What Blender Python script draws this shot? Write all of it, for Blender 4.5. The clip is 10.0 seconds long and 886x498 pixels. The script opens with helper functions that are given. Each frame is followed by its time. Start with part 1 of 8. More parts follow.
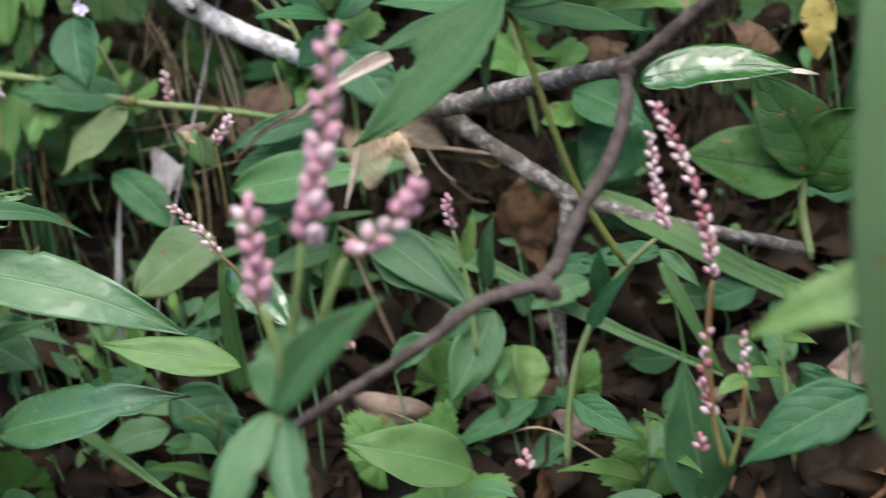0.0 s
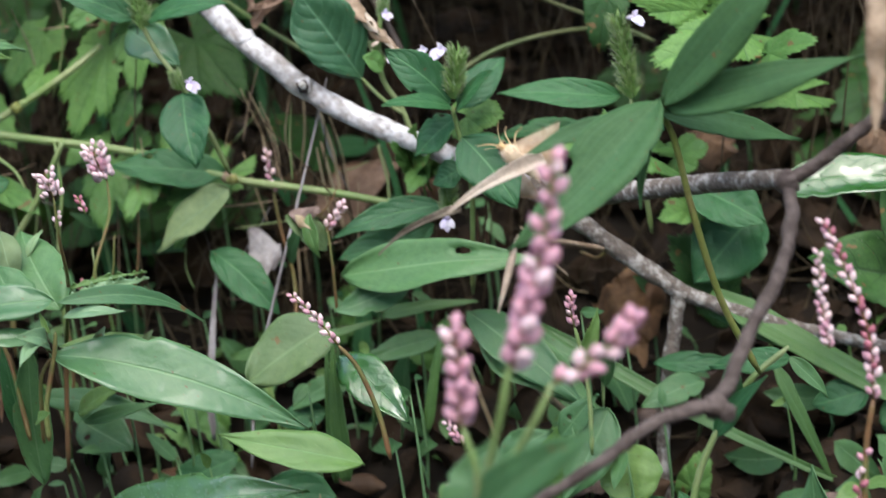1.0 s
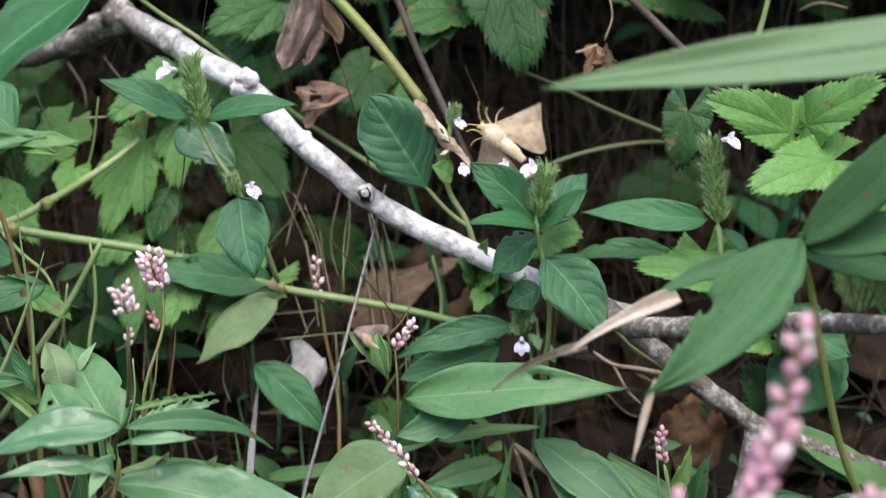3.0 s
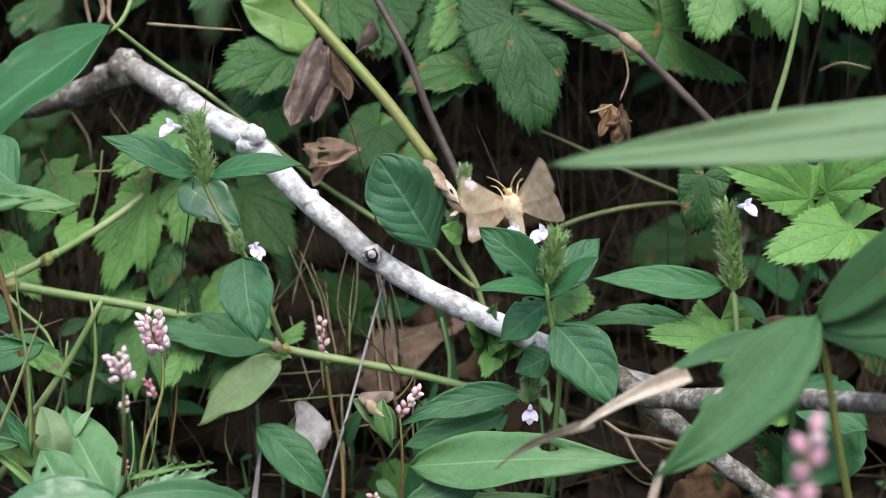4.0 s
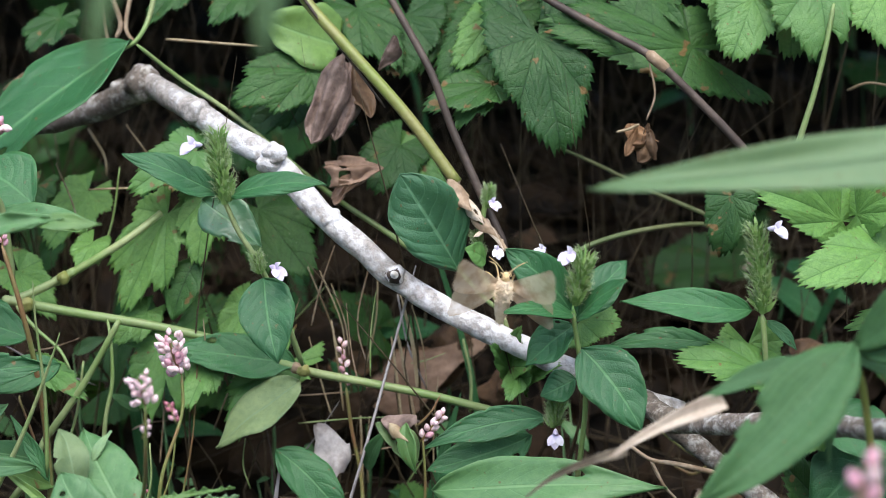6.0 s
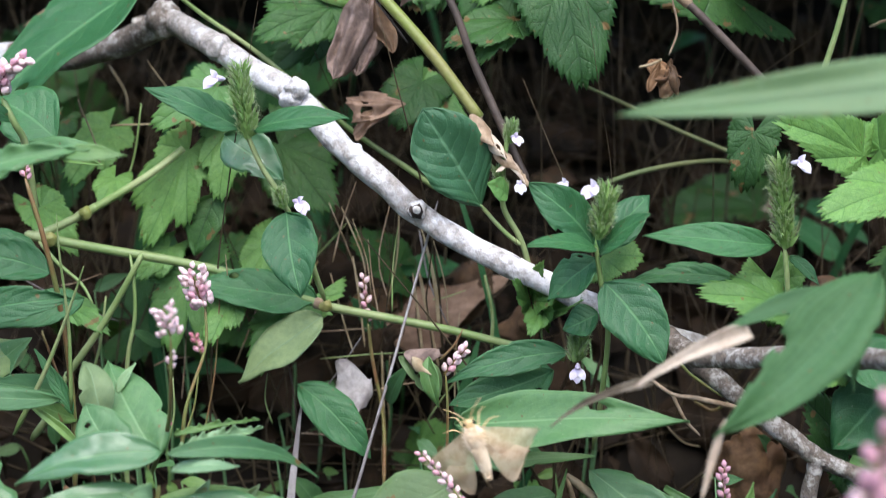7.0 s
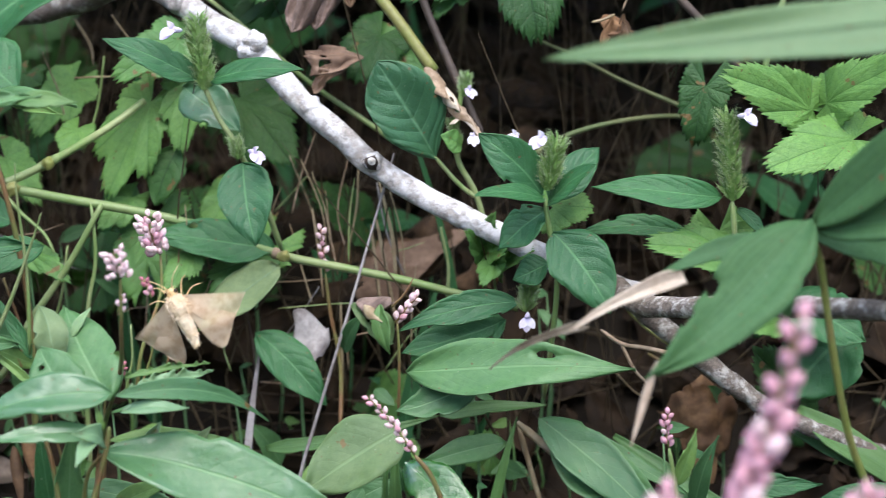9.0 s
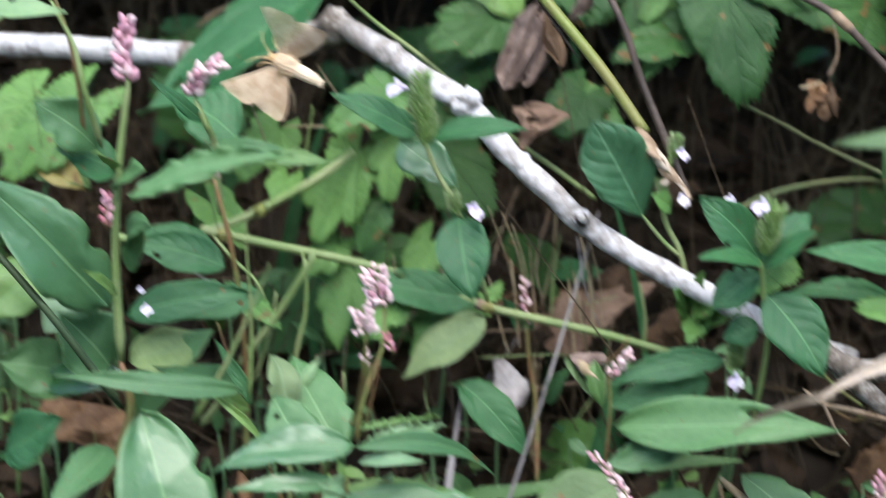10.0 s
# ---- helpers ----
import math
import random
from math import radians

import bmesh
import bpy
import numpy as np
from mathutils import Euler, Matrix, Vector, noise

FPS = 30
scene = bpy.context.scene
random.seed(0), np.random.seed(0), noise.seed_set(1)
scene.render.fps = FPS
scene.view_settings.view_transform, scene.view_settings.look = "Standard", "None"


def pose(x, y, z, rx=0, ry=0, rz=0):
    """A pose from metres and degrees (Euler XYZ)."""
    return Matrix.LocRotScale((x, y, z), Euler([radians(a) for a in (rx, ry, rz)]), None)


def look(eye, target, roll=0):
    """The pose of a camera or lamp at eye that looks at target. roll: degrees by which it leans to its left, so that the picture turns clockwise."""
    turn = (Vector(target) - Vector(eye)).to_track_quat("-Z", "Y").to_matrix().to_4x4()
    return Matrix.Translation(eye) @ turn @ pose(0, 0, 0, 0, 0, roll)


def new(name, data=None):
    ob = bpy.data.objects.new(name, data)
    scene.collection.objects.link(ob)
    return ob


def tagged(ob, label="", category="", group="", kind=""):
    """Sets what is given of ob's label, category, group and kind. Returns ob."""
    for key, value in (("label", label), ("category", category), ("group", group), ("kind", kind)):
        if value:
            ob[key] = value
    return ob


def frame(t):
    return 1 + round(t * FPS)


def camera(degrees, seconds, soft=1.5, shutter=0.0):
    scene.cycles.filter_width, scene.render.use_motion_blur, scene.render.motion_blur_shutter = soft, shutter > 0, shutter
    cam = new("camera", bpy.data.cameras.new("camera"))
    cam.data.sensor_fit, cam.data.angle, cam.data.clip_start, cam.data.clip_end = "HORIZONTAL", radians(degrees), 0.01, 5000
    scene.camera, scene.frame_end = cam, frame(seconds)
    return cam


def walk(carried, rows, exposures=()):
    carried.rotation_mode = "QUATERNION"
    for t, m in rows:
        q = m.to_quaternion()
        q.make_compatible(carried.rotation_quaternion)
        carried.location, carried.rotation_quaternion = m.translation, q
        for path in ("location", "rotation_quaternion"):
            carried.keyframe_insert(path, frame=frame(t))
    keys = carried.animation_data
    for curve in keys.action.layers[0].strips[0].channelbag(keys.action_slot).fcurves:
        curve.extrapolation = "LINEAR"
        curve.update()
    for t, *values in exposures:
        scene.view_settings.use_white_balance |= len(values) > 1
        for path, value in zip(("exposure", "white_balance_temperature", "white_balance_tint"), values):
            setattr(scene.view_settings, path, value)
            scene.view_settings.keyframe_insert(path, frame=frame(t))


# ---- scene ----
V = Vector

cam = camera(25.00, 10.0, soft=0.8, shutter=0.5)
cam.data.dof.use_dof = True
cam.data.dof.focus_distance, cam.data.dof.aperture_fstop = 0.675, 10.5
PATH = [
    (0, look((0.2310, -0.7583, 0.2314), (0.1084, -0.0962, 0.0806), -5.628)),
    (0.1, look((0.2239, -0.7578, 0.2333), (0.1009, -0.0958, 0.0827), -5.350)),
    (0.2, look((0.2169, -0.7574, 0.2353), (0.0955, -0.0952, 0.0843), -5.066)),
    (0.3, look((0.2098, -0.7569, 0.2374), (0.0918, -0.0940, 0.0867), -4.776)),
    (0.4, look((0.2028, -0.7564, 0.2396), (0.0876, -0.0929, 0.0893), -4.511)),
    (0.5, look((0.1959, -0.7558, 0.2419), (0.0839, -0.0914, 0.0933), -4.264)),
    (0.6, look((0.1890, -0.7552, 0.2445), (0.0810, -0.0901, 0.0958), -4.019)),
    (0.7, look((0.1821, -0.7546, 0.2473), (0.0774, -0.0885, 0.1010), -3.799)),
    (0.8, look((0.1752, -0.7540, 0.2503), (0.0725, -0.0872, 0.1055), -3.591)),
    (0.9, look((0.1681, -0.7534, 0.2537), (0.0679, -0.0863, 0.1089), -3.381)),
    (1, look((0.1608, -0.7530, 0.2574), (0.0643, -0.0849, 0.1143), -3.176)),
    (1.1, look((0.1533, -0.7527, 0.2614), (0.0610, -0.0844, 0.1168), -2.955)),
    (1.2, look((0.1457, -0.7524, 0.2653), (0.0581, -0.0833, 0.1212), -2.743)),
    (1.3, look((0.1382, -0.7521, 0.2687), (0.0544, -0.0824, 0.1254), -2.539)),
    (1.4, look((0.1310, -0.7517, 0.2710), (0.0520, -0.0812, 0.1284), -2.314)),
    (1.5, look((0.1243, -0.7509, 0.2719), (0.0493, -0.0793, 0.1326), -2.083)),
    (1.6, look((0.1182, -0.7498, 0.2718), (0.0464, -0.0775, 0.1343), -1.838)),
    (1.7, look((0.1127, -0.7483, 0.2716), (0.0462, -0.0754, 0.1343), -1.547)),
    (1.8, look((0.1076, -0.7466, 0.2713), (0.0458, -0.0736, 0.1322), -1.268)),
    (1.9, look((0.1026, -0.7446, 0.2710), (0.0457, -0.0711, 0.1323), -1.028)),
    (2, look((0.0978, -0.7423, 0.2708), (0.0436, -0.0680, 0.1349), -0.871)),
    (2.1, look((0.0929, -0.7398, 0.2707), (0.0412, -0.0651, 0.1357), -0.768)),
    (2.2, look((0.0881, -0.7372, 0.2706), (0.0404, -0.0619, 0.1373), -0.692)),
    (2.3, look((0.0834, -0.7345, 0.2706), (0.0413, -0.0585, 0.1390), -0.617)),
    (2.4, look((0.0788, -0.7318, 0.2706), (0.0397, -0.0556, 0.1392), -0.563)),
    (2.5, look((0.0746, -0.7290, 0.2706), (0.0376, -0.0526, 0.1394), -0.491)),
    (2.6, look((0.0708, -0.7263, 0.2709), (0.0355, -0.0500, 0.1385), -0.389)),
    (2.7, look((0.0675, -0.7236, 0.2718), (0.0349, -0.0473, 0.1390), -0.279)),
    (2.8, look((0.0649, -0.7209, 0.2730), (0.0344, -0.0442, 0.1414), -0.183)),
    (2.9, look((0.0633, -0.7184, 0.2744), (0.0329, -0.0414, 0.1447), -0.137)),
    (3, look((0.0627, -0.7159, 0.2760), (0.0319, -0.0385, 0.1486), -0.128)),
    (3.1, look((0.0628, -0.7135, 0.2775), (0.0304, -0.0359, 0.1512), -0.137)),
    (3.2, look((0.0631, -0.7112, 0.2790), (0.0306, -0.0330, 0.1560), -0.105)),
    (4.3, look((0.0699, -0.6914, 0.2893), (0.0255, -0.0134, 0.1693), 0.757)),
    (4.4, look((0.0702, -0.6901, 0.2895), (0.0245, -0.0120, 0.1702), 0.789)),
    (4.5, look((0.0703, -0.6889, 0.2896), (0.0241, -0.0107, 0.1713), 0.808)),
    (4.6, look((0.0703, -0.6878, 0.2895), (0.0230, -0.0101, 0.1688), 0.807)),
    (4.7, look((0.0701, -0.6868, 0.2892), (0.0215, -0.0091, 0.1690), 0.794)),
    (4.8, look((0.0698, -0.6860, 0.2888), (0.0204, -0.0081, 0.1700), 0.779)),
    (4.9, look((0.0694, -0.6854, 0.2885), (0.0207, -0.0075, 0.1697), 0.797)),
    (5, look((0.0688, -0.6852, 0.2884), (0.0221, -0.0070, 0.1705), 0.826)),
    (5.1, look((0.0680, -0.6851, 0.2884), (0.0238, -0.0069, 0.1693), 0.860)),
    (5.2, look((0.0670, -0.6851, 0.2885), (0.0240, -0.0069, 0.1689), 0.875)),
    (6.3, look((0.0532, -0.6848, 0.2897), (0.0165, -0.0057, 0.1732), 0.830)),
    (6.4, look((0.0525, -0.6848, 0.2898), (0.0153, -0.0067, 0.1678), 0.824)),
    (6.5, look((0.0520, -0.6848, 0.2898), (0.0136, -0.0076, 0.1630), 0.810)),
    (6.6, look((0.0517, -0.6849, 0.2893), (0.0130, -0.0078, 0.1623), 0.807)),
    (6.7, look((0.0515, -0.6853, 0.2880), (0.0121, -0.0082, 0.1611), 0.814)),
    (6.8, look((0.0514, -0.6859, 0.2862), (0.0137, -0.0089, 0.1581), 0.864)),
    (6.9, look((0.0514, -0.6865, 0.2839), (0.0116, -0.0103, 0.1524), 0.857)),
    (7, look((0.0514, -0.6871, 0.2815), (0.0119, -0.0109, 0.1502), 0.875)),
    (7.1, look((0.0515, -0.6876, 0.2791), (0.0127, -0.0121, 0.1440), 0.893)),
    (7.2, look((0.0516, -0.6882, 0.2767), (0.0134, -0.0132, 0.1389), 0.890)),
    (7.3, look((0.0517, -0.6887, 0.2743), (0.0107, -0.0146, 0.1330), 0.838)),
    (7.4, look((0.0518, -0.6895, 0.2717), (0.0100, -0.0158, 0.1288), 0.825)),
    (7.5, look((0.0519, -0.6904, 0.2689), (0.0107, -0.0168, 0.1251), 0.844)),
    (7.6, look((0.0519, -0.6916, 0.2659), (0.0112, -0.0181, 0.1213), 0.902)),
    (7.7, look((0.0518, -0.6929, 0.2630), (0.0108, -0.0197, 0.1175), 0.995)),
    (7.8, look((0.0518, -0.6942, 0.2604), (0.0102, -0.0211, 0.1144), 1.106)),
    (7.9, look((0.0517, -0.6952, 0.2587), (0.0105, -0.0227, 0.1101), 1.222)),
    (8, look((0.0517, -0.6959, 0.2580), (0.0111, -0.0237, 0.1077), 1.309)),
    (8.1, look((0.0526, -0.6962, 0.2586), (0.0123, -0.0247, 0.1050), 1.366)),
    (8.2, look((0.0551, -0.6964, 0.2601), (0.0142, -0.0253, 0.1049), 1.385)),
    (8.3, look((0.0585, -0.6965, 0.2624), (0.0163, -0.0257, 0.1065), 1.383)),
    (8.4, look((0.0623, -0.6966, 0.2650), (0.0186, -0.0258, 0.1095), 1.352)),
    (8.5, look((0.0658, -0.6966, 0.2676), (0.0209, -0.0252, 0.1151), 1.310)),
    (8.6, look((0.0687, -0.6967, 0.2700), (0.0248, -0.0237, 0.1243), 1.273)),
    (8.7, look((0.0708, -0.6968, 0.2721), (0.0293, -0.0233, 0.1282), 1.263)),
    (8.8, look((0.0723, -0.6972, 0.2737), (0.0324, -0.0229, 0.1331), 1.237)),
    (8.9, look((0.0731, -0.6977, 0.2747), (0.0318, -0.0233, 0.1349), 1.193)),
    (9, look((0.0734, -0.6986, 0.2751), (0.0292, -0.0242, 0.1359), 1.140)),
    (9.1, look((0.0710, -0.6998, 0.2746), (0.0236, -0.0267, 0.1306), 1.163)),
    (9.2, look((0.0645, -0.7014, 0.2734), (0.0128, -0.0287, 0.1288), 1.248)),
    (9.3, look((0.0555, -0.7031, 0.2721), (0.0017, -0.0309, 0.1262), 1.422)),
    (9.4, look((0.0453, -0.7050, 0.2709), (-0.0027, -0.0322, 0.1255), 1.727)),
    (9.5, look((0.0352, -0.7069, 0.2704), (-0.0075, -0.0333, 0.1272), 2.021)),
    (9.6, look((0.0264, -0.7088, 0.2716), (-0.0097, -0.0350, 0.1276), 2.295)),
    (9.7, look((0.0188, -0.7107, 0.2749), (-0.0141, -0.0365, 0.1318), 2.498)),
    (9.8, look((0.0121, -0.7125, 0.2797), (-0.0253, -0.0385, 0.1369), 2.562)),
    (9.9, look((0.0061, -0.7144, 0.2856), (-0.0351, -0.0400, 0.1455), 2.626)),
    (10, look((0.0003, -0.7162, 0.2920), (-0.0450, -0.0413, 0.1557), 2.684)),
]
walk(cam, PATH, [(0, 1.7, 6550, 12), (1, 1.77, 6500, 12), (2, 1.86, 6450, 12), (3, 1.86, 6450, 11), (5, 1.8, 6480, 10), (7.5, 1.98, 6250, 13), (9, 1.98, 6250, 13), (10, 2.0, 6300, 11)])

# ---- daylight: open shade under a bright overcast sky ----
world = bpy.data.worlds.new("world")
scene.world = world
world.use_nodes = True
_nt = world.node_tree
_sky = _nt.nodes.new("ShaderNodeTexSky")
_sky.sky_type, _sky.sun_disc = "NISHITA", False
_sky.sun_elevation, _sky.sun_rotation = radians(60), radians(171.5)
_nt.links.new(_sky.outputs[0], _nt.nodes["Background"].inputs[0])
_nt.nodes["Background"].inputs[1].default_value = 0.15
sun = new("sun", bpy.data.lights.new("sun", "SUN"))
sun.data.energy, sun.data.angle, sun.data.color = 1.5, radians(60), (1.0, 0.95, 0.76)
sun.matrix_world = look((0.15, -1.0, 1.75), (0, 0, 0))


# ---- materials ----
def nodes_of(name, rough=0.5, spec=0.5):
    m = bpy.data.materials.new(name)
    m.use_nodes = True
    nt = m.node_tree
    b = nt.nodes["Principled BSDF"]
    b.inputs["Roughness"].default_value = rough
    b.inputs["Specular IOR Level"].default_value = spec
    return m, nt, b


def mixed(nt, fac, a, b):
    n = nt.nodes.new("ShaderNodeMix")
    n.data_type = "RGBA"
    for sock, val in ((n.inputs[0], fac), (n.inputs[6], a), (n.inputs[7], b)):
        if isinstance(val, bpy.types.NodeSocket):
            nt.links.new(val, sock)
        elif isinstance(val, tuple):
            sock.default_value = (*val, 1)
        else:
            sock.default_value = val
    return n.outputs[2]


def calc(nt, op, a, b=0.0, c=0.0):
    n = nt.nodes.new("ShaderNodeMath")
    n.operation = op
    for sock, val in zip(n.inputs, (a, b, c)):
        if isinstance(val, bpy.types.NodeSocket):
            nt.links.new(val, sock)
        else:
            sock.default_value = val
    return n.outputs[0]


def ramp(nt, fac, lo, hi):
    n = nt.nodes.new("ShaderNodeMapRange")
    n.interpolation_type = "SMOOTHSTEP"
    nt.links.new(fac, n.inputs[0])
    n.inputs[1].default_value, n.inputs[2].default_value = lo, hi
    return n.outputs[0]


def noisy(nt, scale, detail=4.0, rough=0.6, coords="Object"):
    n = nt.nodes.new("ShaderNodeTexNoise")
    tc = nt.nodes.new("ShaderNodeTexCoord")
    info = nt.nodes.new("ShaderNodeObjectInfo")
    add = nt.nodes.new("ShaderNodeVectorMath")
    nt.links.new(tc.outputs[coords], add.inputs[0])
    nt.links.new(info.outputs["Location"], add.inputs[1])
    nt.links.new(add.outputs[0], n.inputs["Vector"])
    n.inputs["Scale"].default_value, n.inputs["Detail"].default_value, n.inputs["Roughness"].default_value = scale, detail, rough
    return n.outputs[0]


def bumped(nt, b, height, strength, dist=0.0005):
    n = nt.nodes.new("ShaderNodeBump")
    n.inputs["Strength"].default_value, n.inputs["Distance"].default_value = strength, dist
    nt.links.new(height, n.inputs["Height"])
    nt.links.new(n.outputs[0], b.inputs["Normal"])


def cells(nt, scale, warp=0.35):
    """Distance to the walls of small irregular cells: the finest net of veins."""
    tc = nt.nodes.new("ShaderNodeTexCoord")
    n = nt.nodes.new("ShaderNodeTexNoise")
    n.inputs["Scale"].default_value = scale * 0.8
    add = nt.nodes.new("ShaderNodeVectorMath")
    add.operation = "MULTIPLY_ADD"
    vor = nt.nodes.new("ShaderNodeTexVoronoi")
    vor.feature = "DISTANCE_TO_EDGE"
    nt.links.new(tc.outputs["Object"], n.inputs["Vector"])
    nt.links.new(n.outputs["Color"], add.inputs[0])
    add.inputs[1].default_value = (warp / scale,) * 3
    nt.links.new(tc.outputs["Object"], add.inputs[2])
    nt.links.new(add.outputs[0], vor.inputs["Vector"])
    vor.inputs["Scale"].default_value = scale
    return vor.outputs["Distance"]


def leaf_material(name, col, vein, rough=0.42, veins=7.0, spots=(0.16, 0.1, 0.04), spot_at=0.72, pale=None, pale_at=0.62, slant=0.9, through_light=0.25, vein_strength=0.65, side_veins=0.22, quilt_depth=0.1, spread=0.3, spec=0.45, buckle=1.6, pale_scale=60.0, net=0.0, net_scale=650.0, margin=0.45, relief=0.42, sharp=0.44, stripes=0.0, coat=0.0):
    """A leaf blade: midrib, arching side veins and a fine net from the blade's own length and width, blotches, spots and see-through light."""
    m, nt, b = nodes_of(name, rough, spec)
    if coat:
        b.inputs["Coat Roughness"].default_value, b.inputs["Coat IOR"].default_value = 0.08, 1.8
        nt.links.new(calc(nt, "MULTIPLY", ramp(nt, noisy(nt, 75.0, 2.0), 0.54, 0.59), coat), b.inputs["Coat Weight"])
    uv = nt.nodes.new("ShaderNodeUVMap")
    uv.uv_map = "blade"
    sep = nt.nodes.new("ShaderNodeSeparateXYZ")
    nt.links.new(uv.outputs[0], sep.inputs[0])
    wobble = calc(nt, "MULTIPLY", calc(nt, "SUBTRACT", noisy(nt, 160.0, 2.0), 0.5), 0.35 / veins)
    u, v = calc(nt, "ADD", sep.outputs[0], wobble), calc(nt, "ABSOLUTE", sep.outputs[1])
    arch = calc(nt, "ADD", calc(nt, "MULTIPLY", v, 0.55), calc(nt, "MULTIPLY", calc(nt, "POWER", v, 2.4), 0.6))
    side = calc(nt, "FRACT", calc(nt, "MULTIPLY", calc(nt, "SUBTRACT", u, calc(nt, "MULTIPLY", arch, slant / veins * 2)), veins))
    side = calc(nt, "ABSOLUTE", calc(nt, "SUBTRACT", side, 0.5))
    fade = calc(nt, "SUBTRACT", 1.0, calc(nt, "MULTIPLY", v, 0.6))
    vein_side = calc(nt, "MULTIPLY", calc(nt, "MULTIPLY", ramp(nt, side, sharp, 0.5), side_veins), fade)
    pillow = calc(nt, "SUBTRACT", 1.0, ramp(nt, side, 0.1, 0.5))
    mid = calc(nt, "SUBTRACT", 1.0, ramp(nt, v, 0.018, 0.07))
    lines = calc(nt, "MAXIMUM", vein_side, mid)
    big = noisy(nt, 45.0, 3.0)
    fine = noisy(nt, 420.0, 4.0)
    speck = noisy(nt, 1700.0, 3.0, 0.7)
    info = nt.nodes.new("ShaderNodeObjectInfo")
    isl = nt.nodes.new("ShaderNodeNewGeometry")
    rnd = calc(nt, "FRACT", calc(nt, "ADD", info.outputs["Random"], isl.outputs["Random Per Island"]))
    dark = tuple(c * (1 - spread) for c in col)
    lite = tuple(min(1, c * (1 + spread)) for c in (col[0] * 1.25, col[1], col[2] * 0.85))
    base = mixed(nt, rnd, dark, lite)
    base = mixed(nt, calc(nt, "MULTIPLY", ramp(nt, big, 0.38, 0.66), 0.4), base, lite)
    base = mixed(nt, calc(nt, "MULTIPLY", ramp(nt, fine, 0.35, 0.7), 0.4), base, dark)
    base = mixed(nt, calc(nt, "MULTIPLY", ramp(nt, speck, 0.5, 0.8), 0.55), base, tuple(c * 0.6 for c in col))
    base = mixed(nt, calc(nt, "MULTIPLY", ramp(nt, noisy(nt, 900.0, 1.0, 0.4), 0.76, 0.8), 0.35), base, (0.4, 0.46, 0.32))
    if pale:
        base = mixed(nt, calc(nt, "MULTIPLY", ramp(nt, noisy(nt, pale_scale, 5.0, 0.7), pale_at, pale_at + 0.12), 0.8), base, pale)
    if stripes:
        run = nt.nodes.new("ShaderNodeCombineXYZ")
        nt.links.new(calc(nt, "MULTIPLY", sep.outputs[0], 1.5), run.inputs[0])
        nt.links.new(calc(nt, "MULTIPLY", sep.outputs[1], 16.0), run.inputs[1])
        nt.links.new(info.outputs["Random"], run.inputs[2])
        grain = nt.nodes.new("ShaderNodeTexNoise")
        nt.links.new(run.outputs[0], grain.inputs["Vector"])
        grain.inputs["Scale"].default_value = 1.0
        base = mixed(nt, calc(nt, "MULTIPLY", ramp(nt, grain.outputs[0], 0.42, 0.62), stripes), base, vein)
    mesh = None
    if net:
        mesh = calc(nt, "SUBTRACT", 1.0, ramp(nt, cells(nt, net_scale), 0.0, 0.12))
        base = mixed(nt, calc(nt, "MULTIPLY", mesh, net), base, vein)
    base = mixed(nt, calc(nt, "MULTIPLY", lines, vein_strength), base, vein)
    if margin:
        base = mixed(nt, calc(nt, "MULTIPLY", ramp(nt, v, 0.93, 1.0), margin), base, vein)
    if spots:
        base = mixed(nt, ramp(nt, noisy(nt, 170.0, 2.0, 0.5), spot_at, spot_at + 0.04), base, spots)
        base = mixed(nt, calc(nt, "MULTIPLY", ramp(nt, noisy(nt, 620.0, 1.0, 0.4), 0.74, 0.77), 0.8), base, tuple(c * 0.7 for c in spots))
    nt.links.new(base, b.inputs["Base Color"])
    nt.links.new(calc(nt, "ADD", calc(nt, "MULTIPLY", fine, 0.3), rough - 0.15), b.inputs["Roughness"])
    quilt = calc(nt, "ADD", calc(nt, "MULTIPLY", calc(nt, "MAXIMUM", mid, vein_side), -0.9), calc(nt, "ADD", calc(nt, "MULTIPLY", pillow, quilt_depth), calc(nt, "ADD", calc(nt, "MULTIPLY", fine, 0.5), calc(nt, "ADD", calc(nt, "MULTIPLY", speck, 0.5), calc(nt, "MULTIPLY", noisy(nt, 130.0, 2.0), buckle)))))
    if mesh:
        quilt = calc(nt, "SUBTRACT", quilt, calc(nt, "MULTIPLY", mesh, 0.35))
    bumped(nt, b, quilt, relief, 0.0006)
    if through_light:
        tr = nt.nodes.new("ShaderNodeBsdfTranslucent")
        mix = nt.nodes.new("ShaderNodeMixShader")
        mix.inputs[0].default_value = through_light
        nt.links.new(mixed(nt, 0.5, base, (lite[0] * 1.3, lite[1] * 1.2, lite[2] * 0.5)), tr.inputs[0])
        nt.links.new(b.outputs[0], mix.inputs[1])
        nt.links.new(tr.outputs[0], mix.inputs[2])
        nt.links.new(mix.outputs[0], nt.nodes["Material Output"].inputs[0])
    return m


